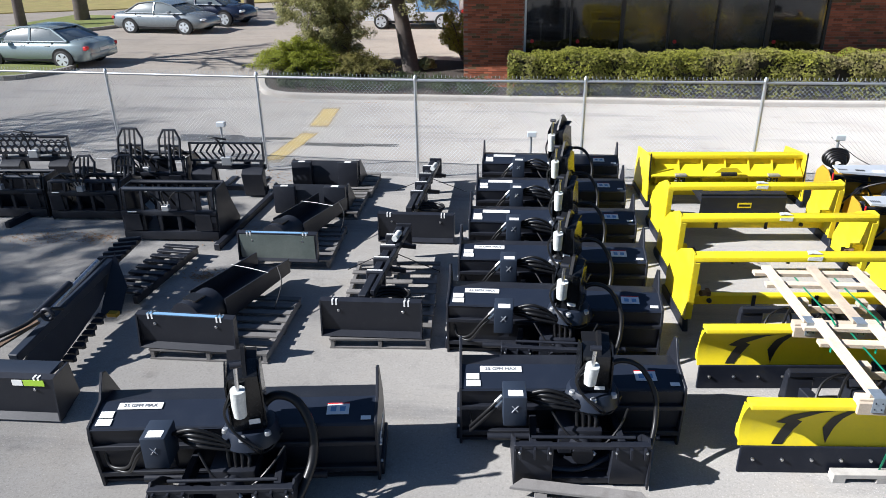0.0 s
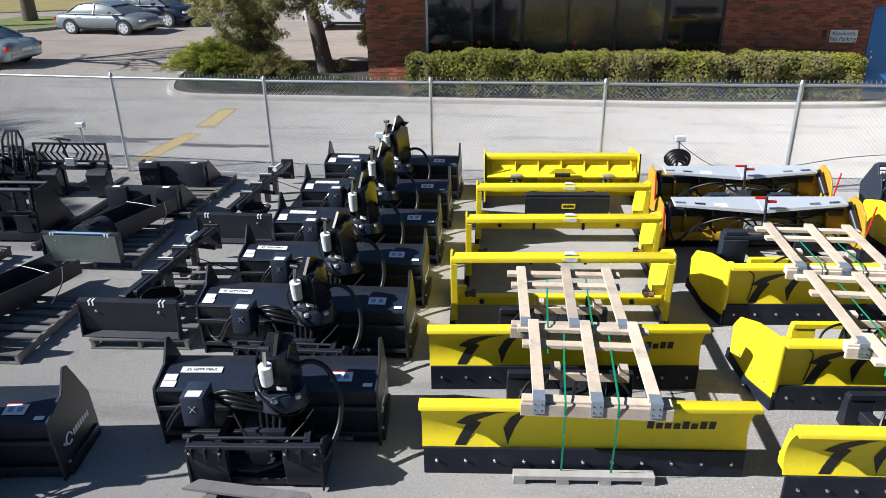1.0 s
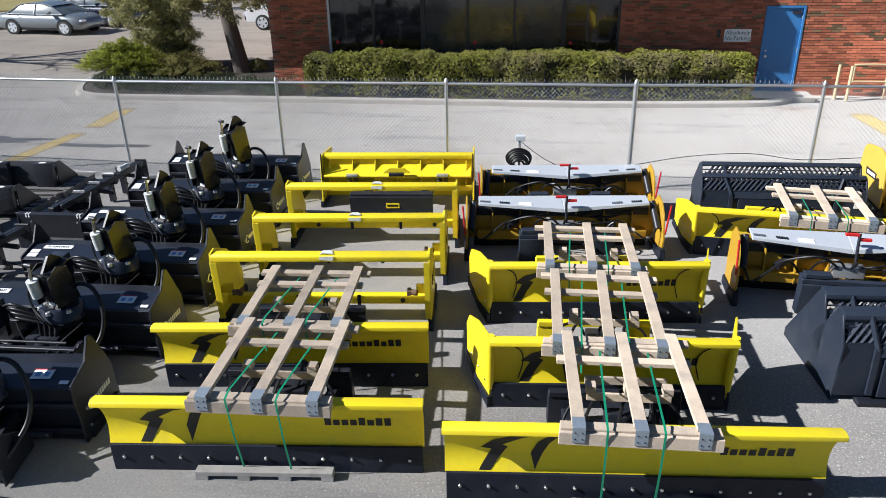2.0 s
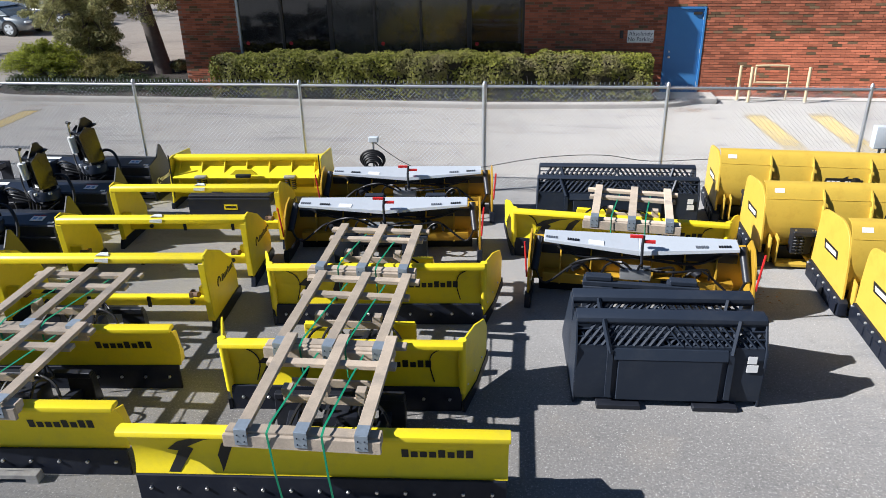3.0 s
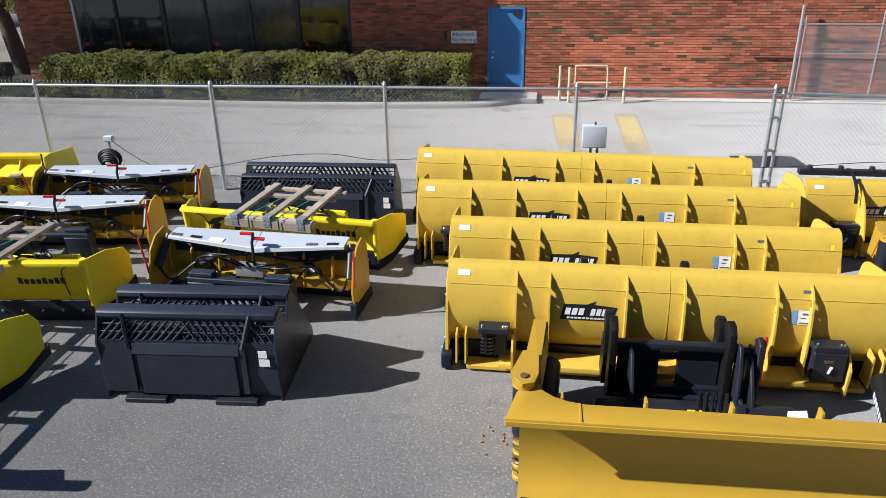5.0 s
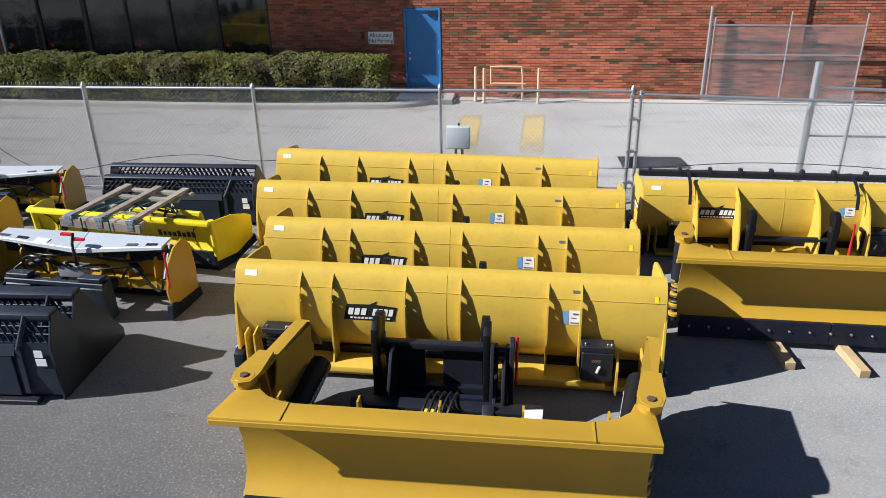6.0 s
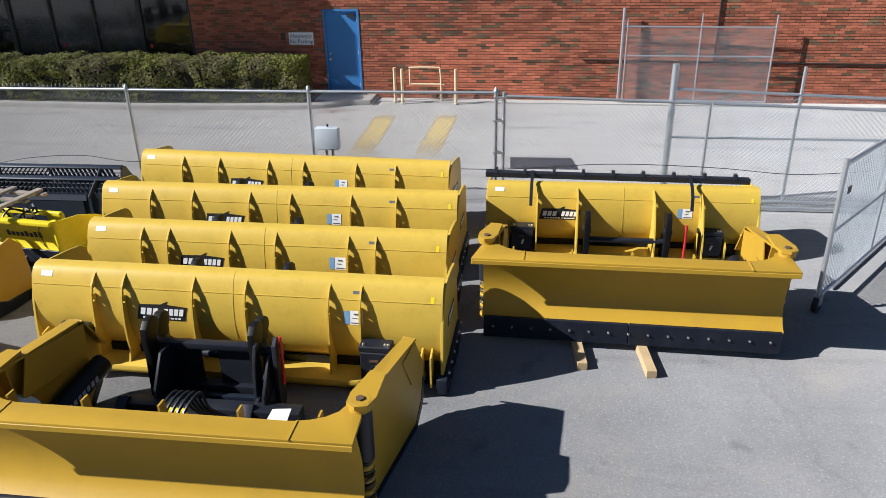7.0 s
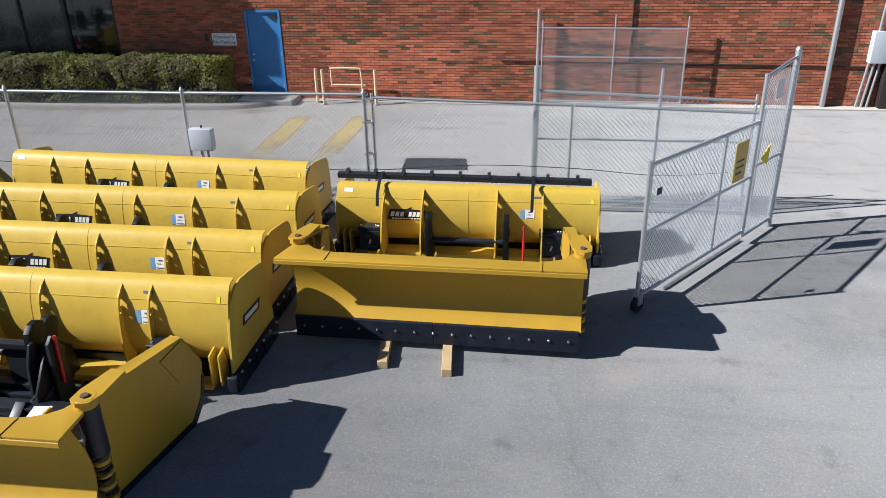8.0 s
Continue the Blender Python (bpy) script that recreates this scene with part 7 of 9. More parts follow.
pallet(pose(-4.05, 5.2, 0, 0, 0, 1), 1.3, 1.2)
auger_attachment(pose(-4.26, 5.2, 0, 0, 0, -1), "black trough attachment with blue film on a pallet")
pallet(pose(-3.92, 7.52, 0, 0, 0, 3), 1.15, 1.2)
auger_attachment(pose(-4.02, 7.45, 0, 0, 0, 1), "black trough attachment behind a clear plastic-wrapped plate", True)


def small_bucket(m, label):
    b = thing("small_bucket", m, label, "bucket", "small black buckets")
    part("back", Shape().sheet([(0.0, 0.13), (-0.02, 0.35), (0.06, 0.60)], -0.58, 0.58, -0.012), BLACK, b)
    part("bottom", Shape().sheet([(0.0, 0.14), (0.1, 0.13), (0.55, 0.135)], -0.58, 0.58, 0.012), BLACK, b)
    for sx in (-1, 1):
        part("side", Shape().prism([(0.0, 0.13), (0.04, 0.6), (0.14, 0.6), (0.55, 0.22), (0.55, 0.13)], "x", sx * 0.58 - 0.01, sx * 0.58 + 0.01), BLACK, b)
        part("hitch_box", Shape().box(sx * 0.40 - 0.17, sx * 0.40 + 0.17, -0.10, 0.0, 0.18, 0.61).bevel(0.012), BLACK, b)
        part("label", Shape().box(sx * 0.40 - 0.05, sx * 0.40 + 0.06, -0.09, -0.02, 0.612, 0.615), WHITE, b)
    return b


pallet(pose(-3.95, 9.3, 0, 0, 0, 2))
small_bucket(pose(-4.12, 9.36, -0.08, 0, 0, 2), "small black bucket tied on a pallet")
pallet(pose(-4.0, 10.3, 0, 0, 0, 2), 1.3, 0.9)
small_bucket(pose(-4.20, 10.55, -0.06, 0, 0, 1), "small black bucket on a pallet by the fence")


def trencher(m):
    """A boom trencher: hitch box, long side plate, digging chain with teeth, crumber bar and hose."""
    t = thing("trencher", m, "black boom trencher lying on the asphalt", "trencher")
    hitch_panel(t, -1.0, 0.42, 0, 0.02, 0.47)
    part("deck", Shape().prism([(0.0, 0.45), (0.05, 0.48), (0.26, 0.49), (0.30, 0.44)], "x", -1.0, 0.36).bevel(0.006, 1), CHARCOAL, t)
    part("side", Shape().prism([(0.0, 0.02), (0.0, 0.47), (0.26, 0.48), (0.32, 0.10)], "x", 0.40, 0.42), BLACK, t)
    part("maker_label", Shape().box(0.02, 0.12, -0.016, -0.012, 0.39, 0.45), WHITE, t)
    part("lime_label", Shape().box(0.13, 0.33, -0.016, -0.012, 0.39, 0.45), LIME, t, "lime green label")
    part("boom_plate", Shape().plate([(-0.16, 0.30, 0.30), (-0.02, 0.36, 0.10), (-0.08, 1.05, 0.16), (-0.14, 1.75, 0.24), (-0.22, 2.35, 0.44), (-0.26, 2.30, 0.62), (-0.28, 1.1, 0.50)], 0.03), BLACK, t)
    part("boom_beam", Shape().bar((-0.24, 0.4, 0.40), (-0.20, 2.3, 0.56), 0.10, 0.10).bevel(0.008, 1), CHARCOAL, t)
    bar = part("chain_bar", Shape().bar((-0.46, 1.3, 0.40), (-0.40, 3.0, 0.52), 0.05, 0.05).bar((-0.26, 1.35, 0.42), (-0.20, 3.0, 0.54), 0.05, 0.05), BLACK, t)
    for k in range(14):
        u = k / 13
        part("tooth", Shape().bar((-0.50 + 0.06 * u, 1.36 + 1.6 * u, 0.43 + 0.12 * u), (-0.20 + 0.06 * u, 1.38 + 1.6 * u, 0.46 + 0.12 * u), 0.05, 0.045), EDGE, bar)
    part("crumber", Shape().tube([(-0.26, 1.05, 0.55), (-0.24, 2.1, 0.66)], 0.026, 10), STEEL, t, "bright steel crumber bar")
    part("boot", Shape().plate([(-0.14, 1.75, 0.12), (0.06, 1.85, 0.10), (0.06, 2.1, 0.34), (-0.16, 2.35, 0.66)], 0.03), BLACK, t)
    part("hose", Shape().tube(curve3([(-0.9, 0.3, 0.45), (-0.6, 0.5, 0.5), (-0.3, 0.75, 0.58), (-0.18, 0.95, 0.64), (-0.1, 1.1, 0.58)], 6), 0.02, 7), RUBBER, t)
    part("ram_tube", Shape().tube([(-0.30, 0.95, 0.58), (-0.27, 1.55, 0.64)], 0.042, 14).bevel(0.005, 1), BLACK, t, "black hydraulic ram")
    part("yellow_block", Shape().box(0.0, 0.12, 1.66, 1.74, 0.16, 0.21).bevel(0.005, 1), OCHRE, t, "yellow stop block")
    part("rust_bar", Shape().plate([(-0.52, 0.52, 0.46), (-0.44, 0.50, 0.46), (-0.20, 0.84, 0.56), (-0.26, 0.88, 0.56)], 0.02), RUST, t, "rusty brown strip")
    for k in range(9):
        u = k / 8
        part("cutter", Shape().prism([(0.72 + 0.11 * k, 0.12 + 0.010 * k), (0.80 + 0.11 * k, 0.13 + 0.010 * k), (0.79 + 0.11 * k, 0.05 + 0.012 * k), (0.73 + 0.11 * k, 0.07 + 0.012 * k)], "x", -0.06 - 0.05 * u, 0.03 - 0.05 * u + 0.03 * (k % 2)).bevel(0.004, 1), BLACK, t)
    part("loop", Shape().tube([(-0.14 + 0.06 * math.cos(a * 0.4), 0.9, 0.62 + 0.06 * math.sin(a * 0.4)) for a in range(16)], 0.022, 7), BLACK, t)


trencher(pose(-5.42, 4.04, 0, 0, 0, 2))


def slatted_ramp(m):
    r = thing("slat_rack", m, "black slatted rack lying beside a trencher", "rack")
    for x in (-0.19, 0.19):
        part("rail", Shape().box(x - 0.03, x + 0.03, 0, 1.5, 0.05, 0.15), BLACK, r)
    for k in range(9):
        part("slat", Shape().box(-0.25, 0.25, 0.05 + 0.17 * k, 0.13 + 0.17 * k, 0.15, 0.18).bevel(0.004, 1), BLACK, r)


slatted_ramp(pose(-5.62, 6.25, 0, 0, 0, -4))


def hoop(parent, x, y, z, w, h, lean=0.12):
    """An arched clamp frame that faces the yard, with upright rungs."""
    at_ = lambda px, pz: (x + px, y + lean * pz / h, z + pz)
    a = part("clamp_hoop", Shape().tube([at_(-w / 2, 0), at_(-w / 2, h * 0.66), at_(-w * 0.28, h), at_(w * 0.28, h), at_(w / 2, h * 0.66), at_(w / 2, 0)], 0.022, 6), BLACK, parent)
    for k in (-0.2, 0.0, 0.2):
        part("rung", Shape().bar(at_(k * w, 0), at_(k * w, h * 0.98), 0.02, 0.03), BLACK, a)
    part("hoop_tie", Shape().bar(at_(-w / 2, h * 0.42), at_(w / 2, h * 0.42), 0.03, 0.03), BLACK, a)
    part("hoop_arm", Shape().bar(at_(-w * 0.2, h * 0.4), (x - w * 0.2, y + 0.5, z - 0.1), 0.04, 0.05).bar(at_(w * 0.2, h * 0.4), (x + w * 0.2, y + 0.5, z - 0.1), 0.04, 0.05), BLACK, a)
    part("clamp_cylinder", Shape().tube([(x, y - 0.06, z - 0.25), at_(0, h * 0.5)], 0.03, 8), BLACK, a)


def grapple(m, width, label, hoops=(), top=0.70):
    """A black grapple from its hitch side: an open panel with uprights, tubes, side plates, tines, couplers and hoses."""
    g = thing("grapple", m, label, "grapple", "black grapples and fork frames")
    h = width / 2
    part("low_beam", Shape().box(-h, h, -0.05, 0.06, 0.03, 0.16).bevel(0.01), BLACK, g)
    part("mid_beam", Shape().box(-h, h, -0.04, 0.05, 0.40, 0.47).bevel(0.01), BLACK, g)
    part("floor", Shape().box(-h + 0.02, h - 0.02, 0.06, 0.80, 0.03, 0.06), BLACK, g)
    part("top_tube", Shape().tube([(-h + 0.05, 0.05, top), (h - 0.03, 0.05, top)], 0.034, 10), CHARCOAL, g, "glossy black tube")
    part("rear_tube", Shape().tube([(-h, 0.42, top - 0.02), (h, 0.42, top - 0.02)], 0.034, 10), BLACK, g)
    for k, u in enumerate((-0.92, -0.55, -0.2, 0.2, 0.55, 0.92)):
        w = 0.09 if k in (0, 5) else 0.05
        part("upright", Shape().box(u * h - w / 2, u * h + w / 2, -0.03, 0.03, 0.16, 0.40).bevel(0.005, 1), BLACK, g)
        part("post", Shape().bar((u * h, 0.02, 0.45), (u * h, 0.05, top), 0.04, 0.05), BLACK, g)
    part("plate", Shape().plate([(-h * 0.9, -0.05, 0.18), (-h * 0.58, -0.05, 0.18), (-h * 0.58, -0.09, 0.44), (-h * 0.9, -0.09, 0.44)], 0.016), BLACK, g)
    part("plate", Shape().plate([(h * 0.58, -0.05, 0.18), (h * 0.9, -0.05, 0.18), (h * 0.9, -0.09, 0.44), (h * 0.58, -0.09, 0.44)], 0.016), BLACK, g)
    part("inner_plate", Shape().plate([(-h * 0.5, 0.34, 0.06), (h * 0.5, 0.34, 0.06), (h * 0.5, 0.30, top - 0.06), (-h * 0.5, 0.30, top - 0.06)], 0.016), BLACK, g)
    for sx in (-1, 1):
        part("side_plate", Shape().prism([(-0.02, 0.0), (0.0, 0.46), (0.05, top), (0.42, top), (0.62, 0.40), (0.86, 0.08), (0.86, 0.0)], "x", sx * h - 0.012, sx * h + 0.012).bevel(0.003, 1), BLACK, g)
    for k in range(7):
        x = -h + 0.08 + (width - 0.16) * k / 6
        part("tine", Shape().prism([(0.44, top - 0.04), (0.50, top - 0.04), (0.56, 0.2), (0.70, 0.06), (0.95, 0.03), (0.95, 0.0), (0.5, 0.0), (0.46, 0.16)], "x", x - 0.01, x + 0.01), BLACK, g)
    v = part("coupler", Shape().box(-0.05, 0.05, -0.12, -0.03, 0.50, 0.58).bevel(0.006, 1), ZINC, g, "bare metal couplers")
    for k in range(3):
        part("coupler_end", Shape().tube([(-0.04 + 0.04 * k, -0.10, 0.58), (-0.06 + 0.06 * k, -0.12, 0.66)], 0.012, 6), STEEL, v)
        part("hose", Shape().tube(curve3([(-0.05 + 0.05 * k, -0.1, 0.64), (-0.2 + 0.2 * k, -0.14, 0.80), (-0.3 + 0.3 * k, 0.0, 0.72), (-0.25 + 0.3 * k, 0.14, 0.5)], 5), 0.014, 6), RUBBER, g)
    part("label", Shape().box(-h * 0.82, -h * 0.64, -0.10, -0.06, 0.475, 0.479), WHITE, g)
    for x, y, z, w, hh in hoops:
        hoop(g, x, y, z, w, hh)
    return g


def backrest_frame(m, width, label, pattern):
    """A fork frame with an openwork steel backrest."""
    g = thing("fork_frame", m, label, "fork frame", "black fork frames")
    h = width / 2
    z0, z1 = 0.62, 0.95
    fr = part("backrest_frame", Shape().box(-h, h, -0.02, 0.02, z1 - 0.03, z1).box(-h, h, -0.02, 0.02, z0, z0 + 0.03).box(-h, -h + 0.03, -0.02, 0.02, z0 + 0.03, z1 - 0.03).box(h - 0.03, h, -0.02, 0.02, z0 + 0.03, z1 - 0.03), BLACK, g)
    if pattern == "chevron":
        for k in range(-5, 6):
            if k == 0:
                continue
            sg = 1 if k > 0 else -1
            x = k * h / 6
            zc = (z0 + z1) / 2
            part("lattice_bar", Shape().bar((x - sg * 0.07, 0, z0 + 0.03), (x + sg * 0.03, 0, zc), 0.012, 0.03).bar((x + sg * 0.03, 0, zc), (x - sg * 0.07, 0, z1 - 0.03), 0.012, 0.03), BLACK, fr)
    else:
        for j in range(3):
            for k in range(10):
                r = h / 10.5
                x, z = -h + 0.06 + (k + 0.5 * (j % 2)) * r * 2.0, z0 + 0.08 + j * r * 1.75
                if x > h - 0.05:
                    continue
                if j == 2 and k > 5:
                    continue
                s = Shape()
                for q in range(6):
                    a, b = radians(60 * q + 30), radians(60 * q + 90)
                    s.bar((x + r * math.cos(a), 0, z + r * math.sin(a)), (x + r * math.cos(b), 0, z + r * math.sin(b)), 0.012, 0.02)
                part("lattice_cell", s, BLACK, fr, smooth=False)
        part("lettering_bar", Shape().box(h * 0.2, h * 0.9, -0.012, 0.012, z1 - 0.05, z1 - 0.03).box(h * 0.2, h * 0.9, -0.012, 0.012, z1 - 0.13, z1 - 0.115), BLACK, fr)
    for sx in (-1, 1):
        part("upright", Shape().box(sx * h * 0.9 - 0.03, sx * h * 0.9 + 0.03, -0.02, 0.06, 0.1, z0).bevel(0.006, 1), BLACK, g)
        part("hitch_plate", Shape().prism([(-0.08, 0.04), (-0.16, 0.44), (-0.05, 0.52), (0.02, 0.52), (0.04, 0.04)], "x", sx * h * 0.68 - 0.18, sx * h * 0.68 + 0.18).bevel(0.008, 1), BLACK, g)
        part("fork", Shape().prism([(0.06, 0.6), (0.12, 0.6), (0.14, 0.06), (1.0, 0.03), (1.0, 0.0), (0.06, 0.0)], "x", sx * 0.3 - 0.06, sx * 0.3 + 0.06).bevel(0.006, 1), BLACK, g)
    part("carriage", Shape().box(-h, h, 0.0, 0.06, 0.48, 0.56).box(-h, h, 0.0, 0.06, 0.10, 0.18), BLACK, g)
    part("valve", Shape().box(-0.06, 0.1, -0.12, -0.02, 0.58, 0.72).bevel(0.006, 1), ZINC, g)
    part("hose", Shape().tube(curve3([(0.0, -0.1, 0.7), (-0.1, -0.08, 1.0), (-0.3, 0.0, 1.03), (0.0, 0.06, 0.98)], 6), 0.016, 7), RUBBER, g)
    return g


grapple(pose(-5.92, 8.27, 0, 0, 0, 3), 1.42, "black root grapple with a glossy tube and metal couplers", (), 0.78)
grapple(pose(-7.66, 8.97, 0, 0, 0, 4), 1.16, "black grapple with arched clamp frames and rungs", ((-0.12, 0.30, 0.62, 0.34, 0.30), (0.50, 0.40, 0.62, 0.3, 0.28)), 0.62)
grapple(pose(-7.10, 10.0, 0, 0, 0, 2), 1.3, "black grapple with tall arched clamp frames by the fence", ((-0.28, 0.0, 0.72, 0.42, 0.46), (0.40, 0.0, 0.72, 0.36, 0.44)), 0.70)
backrest_frame(pose(-5.78, 10.2, 0, 0, 0, 2), 1.28, "black fork frame with a chevron backrest", "chevron")
backrest_frame(pose(-9.4, 10.4, 0, 0, 0, 4), 1.3, "black fork frame with a honeycomb backrest", "hex")
grapple(pose(-9.02, 8.96, 0, 0, 0, 4), 1.3, "black grapple at the end of the row", (), 0.66)
for x0, y0, x1, y1 in ((-5.12, 7.95, -5.05, 10.6), (-8.75, 8.5, -8.5, 10.6)):
    solo("ground_rail", Shape().bar((x0, y0, 0.05), (x1, y1, 0.05), 0.09, 0.1).bevel(0.008, 1), BLACK, "black steel rail lying on the asphalt", "rail", group="ground rails")


# ---- gates and posts by the yard's entrance ----
def gate_panel(name, label, a, b, z0, top_a, top_b, posts=(), rails=(), group="", wire=(0.071, 0.002)):
    a, b = Vector((*a, 0)), Vector((*b, 0))
    ln = (b - a).length
    g = thing(name, pose(a.x, a.y, 0, 0, 0, math.degrees(math.atan2(b.y - a.y, b.x - a.x))), label, "gate" if "gate" in name else "fence", group)
    part("top_rail", Shape().tube([(0, 0, top_a), (ln, 0, top_b)], 0.022, 10), ZINC, g)
    part("bottom_rail", Shape().tube([(0, 0, z0), (ln, 0, z0)], 0.022, 10), ZINC, g)
    for u, zt, r in posts:
        part("post", Shape().tube([(ln * u, 0, z0 if r < 0.04 else 0.0), (ln * u, 0, zt)], r, 12), ZINC, g)
    for z in rails:
        part("mid_rail", Shape().tube([(0, 0, z), (ln, 0, z)], 0.017, 8), ZINC, g)
    tagged(part("wire_mesh", mesh_wires(ln, z0, min(top_a, top_b) + 0.03, *wire), WIRE, g, "woven wire diamonds", smooth=False), kind="stuff")
    return g


leaf = gate_panel("gate", "galvanised chain-link gate leaf standing open", (18.58, 8.20), (20.22, 10.28), 0.2, 1.75, 1.71, ((0, 1.8, 0.026), (0.66, 1.74, 0.018)), (0.98,), wire=(0.072, 0.0040))
part("wheel", Shape().tube([(0.02, -0.03, 0.11), (0.02, 0.03, 0.11)], 0.105, 18).bevel(0.012), TYRE, leaf, "small black gate wheel")
part("wheel_fork", Shape().box(-0.03, 0.07, -0.04, 0.04, 0.1, 0.22), ZINC, leaf)
part("sign_board", Shape().box(2.0, 2.34, -0.035, -0.028, 1.04, 1.56), GOLD, leaf, "yellow warning sign")
part("lettering_bar", Shape().box(2.06, 2.26, -0.038, -0.036, 1.30, 1.33).box(2.06, 2.26, -0.038, -0.036, 1.22, 1.25).box(2.06, 2.22, -0.038, -0.036, 1.14, 1.17), INK, leaf)
part("plate", Shape().box(0.15, 0.25, -0.03, -0.024, 1.38, 1.46), EDGE, leaf, "small dark plate")
part("ground_bar", Shape().bar((0.7, 0.06, 0.03), (2.75, 0.06, 0.03), 0.025, 0.025), ZINC, leaf)
tall = gate_panel("gate_side_panel", "tall galvanised chain-link panel at the gate hinge", (20.22, 10.28), (20.78, 11.0), 0.12, 2.28, 2.42, ((0, 2.32, 0.028), (1.0, 2.5, 0.042)), (1.1,), wire=(0.072, 0.0040))
part("notice", Shape().box(0.30, 0.52, -0.03, -0.026, 1.95, 2.2), WHITE, tall, "white notice")
part("cap", Shape().tube([(0.912, 0, 2.5), (0.912, 0, 2.54)], 0.048, 12, 0.03), ZINC, tall)
part("ribbon", Shape().plate([(0.1, -0.05, 1.2), (0.25, -0.08, 1.1), (0.22, -0.1, 1.4)], 0.01), LEMON, tall, "yellow tape")
end_post = thing("fence_post", pose(14.80, 11.4, 0), "galvanised end post clamped to its neighbour", "fence post")
part("post", Shape().tube([(0, 0, 0), (0, 0, 1.80)], 0.030, 12), ZINC, end_post)
part("post_cap", Shape().tube([(0, 0, 1.80), (0, 0, 1.83), (0, 0, 1.85)], 0.036, 12, 0.012), ZINC, end_post)
for z_ in (0.35, 0.85, 1.35, 1.70):
    part("clamp", Shape().box(-0.035, 0.15, -0.034, 0.034, z_ - 0.015, z_ + 0.015), ZINC, end_post)
gate_panel("chain_link_fence", "galvanised chain-link fence section by the gate", (14.92, 11.4), (17.9, 11.4), 0.06, 1.72, 1.64, ((0, 1.78, 0.026), (1.0, 1.66, 0.022)), (), "yard fence sections")
gate_panel("chain_link_fence", "galvanised chain-link fence section by the gate", (17.94, 11.4), (20.6, 11.4), 0.06, 1.64, 1.56, ((1.0, 1.6, 0.022),), (), "yard fence sections")
gate_panel("parked_gate", "second chain-link gate leaf closed behind the fence", (17.38, 11.52), (20.5, 11.52), 0.12, 1.82, 1.70, ((0, 2.18, 0.05), (0.57, 2.15, 0.022), (1.0, 1.8, 0.02)), (1.1,))
gate_panel("wall_fence", "tall chain-link panel standing before the brick wall", (17.38, 18.62), (20.78, 18.50), 0.1, 1.82, 1.80, ((0, 2.24, 0.034), (0.03, 2.0, 0.02), (0.52, 2.12, 0.018), (1.0, 2.08, 0.02)), (1.15,), wire=(0.075, 0.0021))


def loose_cable():
    pts = [(4.2, 11.3, 0.9), (5.2, 11.32, 0.35), (7.0, 11.33, 0.62), (8.0, 11.35, 0.68), (8.8, 11.33, 0.6), (10.0, 11.33, 0.66), (11.5, 11.33, 0.6), (13.0, 11.33, 0.62), (14.8, 11.33, 0.6), (16.5, 11.33, 0.72), (18.0, 11.33, 0.70), (19.2, 11.33, 0.62), (20.2, 11.3, 0.7)]
    solo("cable", Shape().tube(curve3(pts, 5), 0.006, 5), RUBBER, "thin black cable tied along the fence", "cable")


loose_cable()


def meter_box():
    b = thing("junction_box", pose(12.22, 11.30, 0), "grey electrical box on two conduits by the fence", "electrical box")
    part("box", Shape().box(-0.19, 0.17, -0.12, 0.03, 0.90, 1.24).bevel(0.01), GREY_BOX, b)
    part("lid_seam", Shape().box(-0.175, 0.155, -0.123, -0.119, 0.915, 0.922), ZINC, b)
    for x in (-0.05, 0.05):
        part("conduit", Shape().tube([(x, -0.02, 0), (x, -0.02, 0.92)], 0.022, 10), ZINC, b)
    part("latch", Shape().tube([(0, -0.04, 1.25), (0, -0.04, 1.29)], 0.015, 8), EDGE, b)


meter_box()


def damp_stain(cx, cy, rx, ry, seed):
    rnd = random.Random(seed)
    pts = []
    for k in range(44):
        a = 2 * math.pi * k / 44
        r = 0.72 + 0.5 * noise.noise(Vector((math.cos(a) * 1.6, math.sin(a) * 1.6, seed))) + rnd.uniform(-0.05, 0.05)
        pts.append((cx + rx * r * math.cos(a), cy + ry * r * math.sin(a)))
    flat_patch("damp_stain", pts, WET, "dark damp stain on the lane", "stain", 0.003)


damp_stain(-7.4, 13.75, 1.9, 0.34, 2)
damp_stain(-4.6, 13.45, 1.5, 0.20, 7)


def parking_post(x, y, h):
    p = thing("outlet_post", pose(x, y, 0), "short grey post with an outlet box", "post", "outlet posts")
    part("pole", Shape().tube([(0, 0, 0), (0, 0, h)], 0.022, 8), ZINC, p)
    part("outlet", Shape().box(-0.07, 0.09, -0.05, 0.05, h - 0.02, h + 0.07).bevel(0.01, 1), GREY_BOX, p)
    return p


parking_post(-0.72, 11.25, 0.86)
parking_post(-6.45, 11.6, 0.86)
coil_post = parking_post(4.28, 11.2, 0.9)
for k in range(7):
    r = 0.20 - 0.018 * k
    loop = [(0.012 * (k % 3) - 0.01 + r * math.cos(a * 0.3142), -0.05 - 0.016 * k, 0.60 - 0.2 + 0.2 * (1 - k / 14) + 0.75 * r * math.sin(a * 0.3142)) for a in range(21)]
    part("hose_loop", Shape().tube(loop, 0.021, 6), RUBBER, coil_post, "black coiled hose")


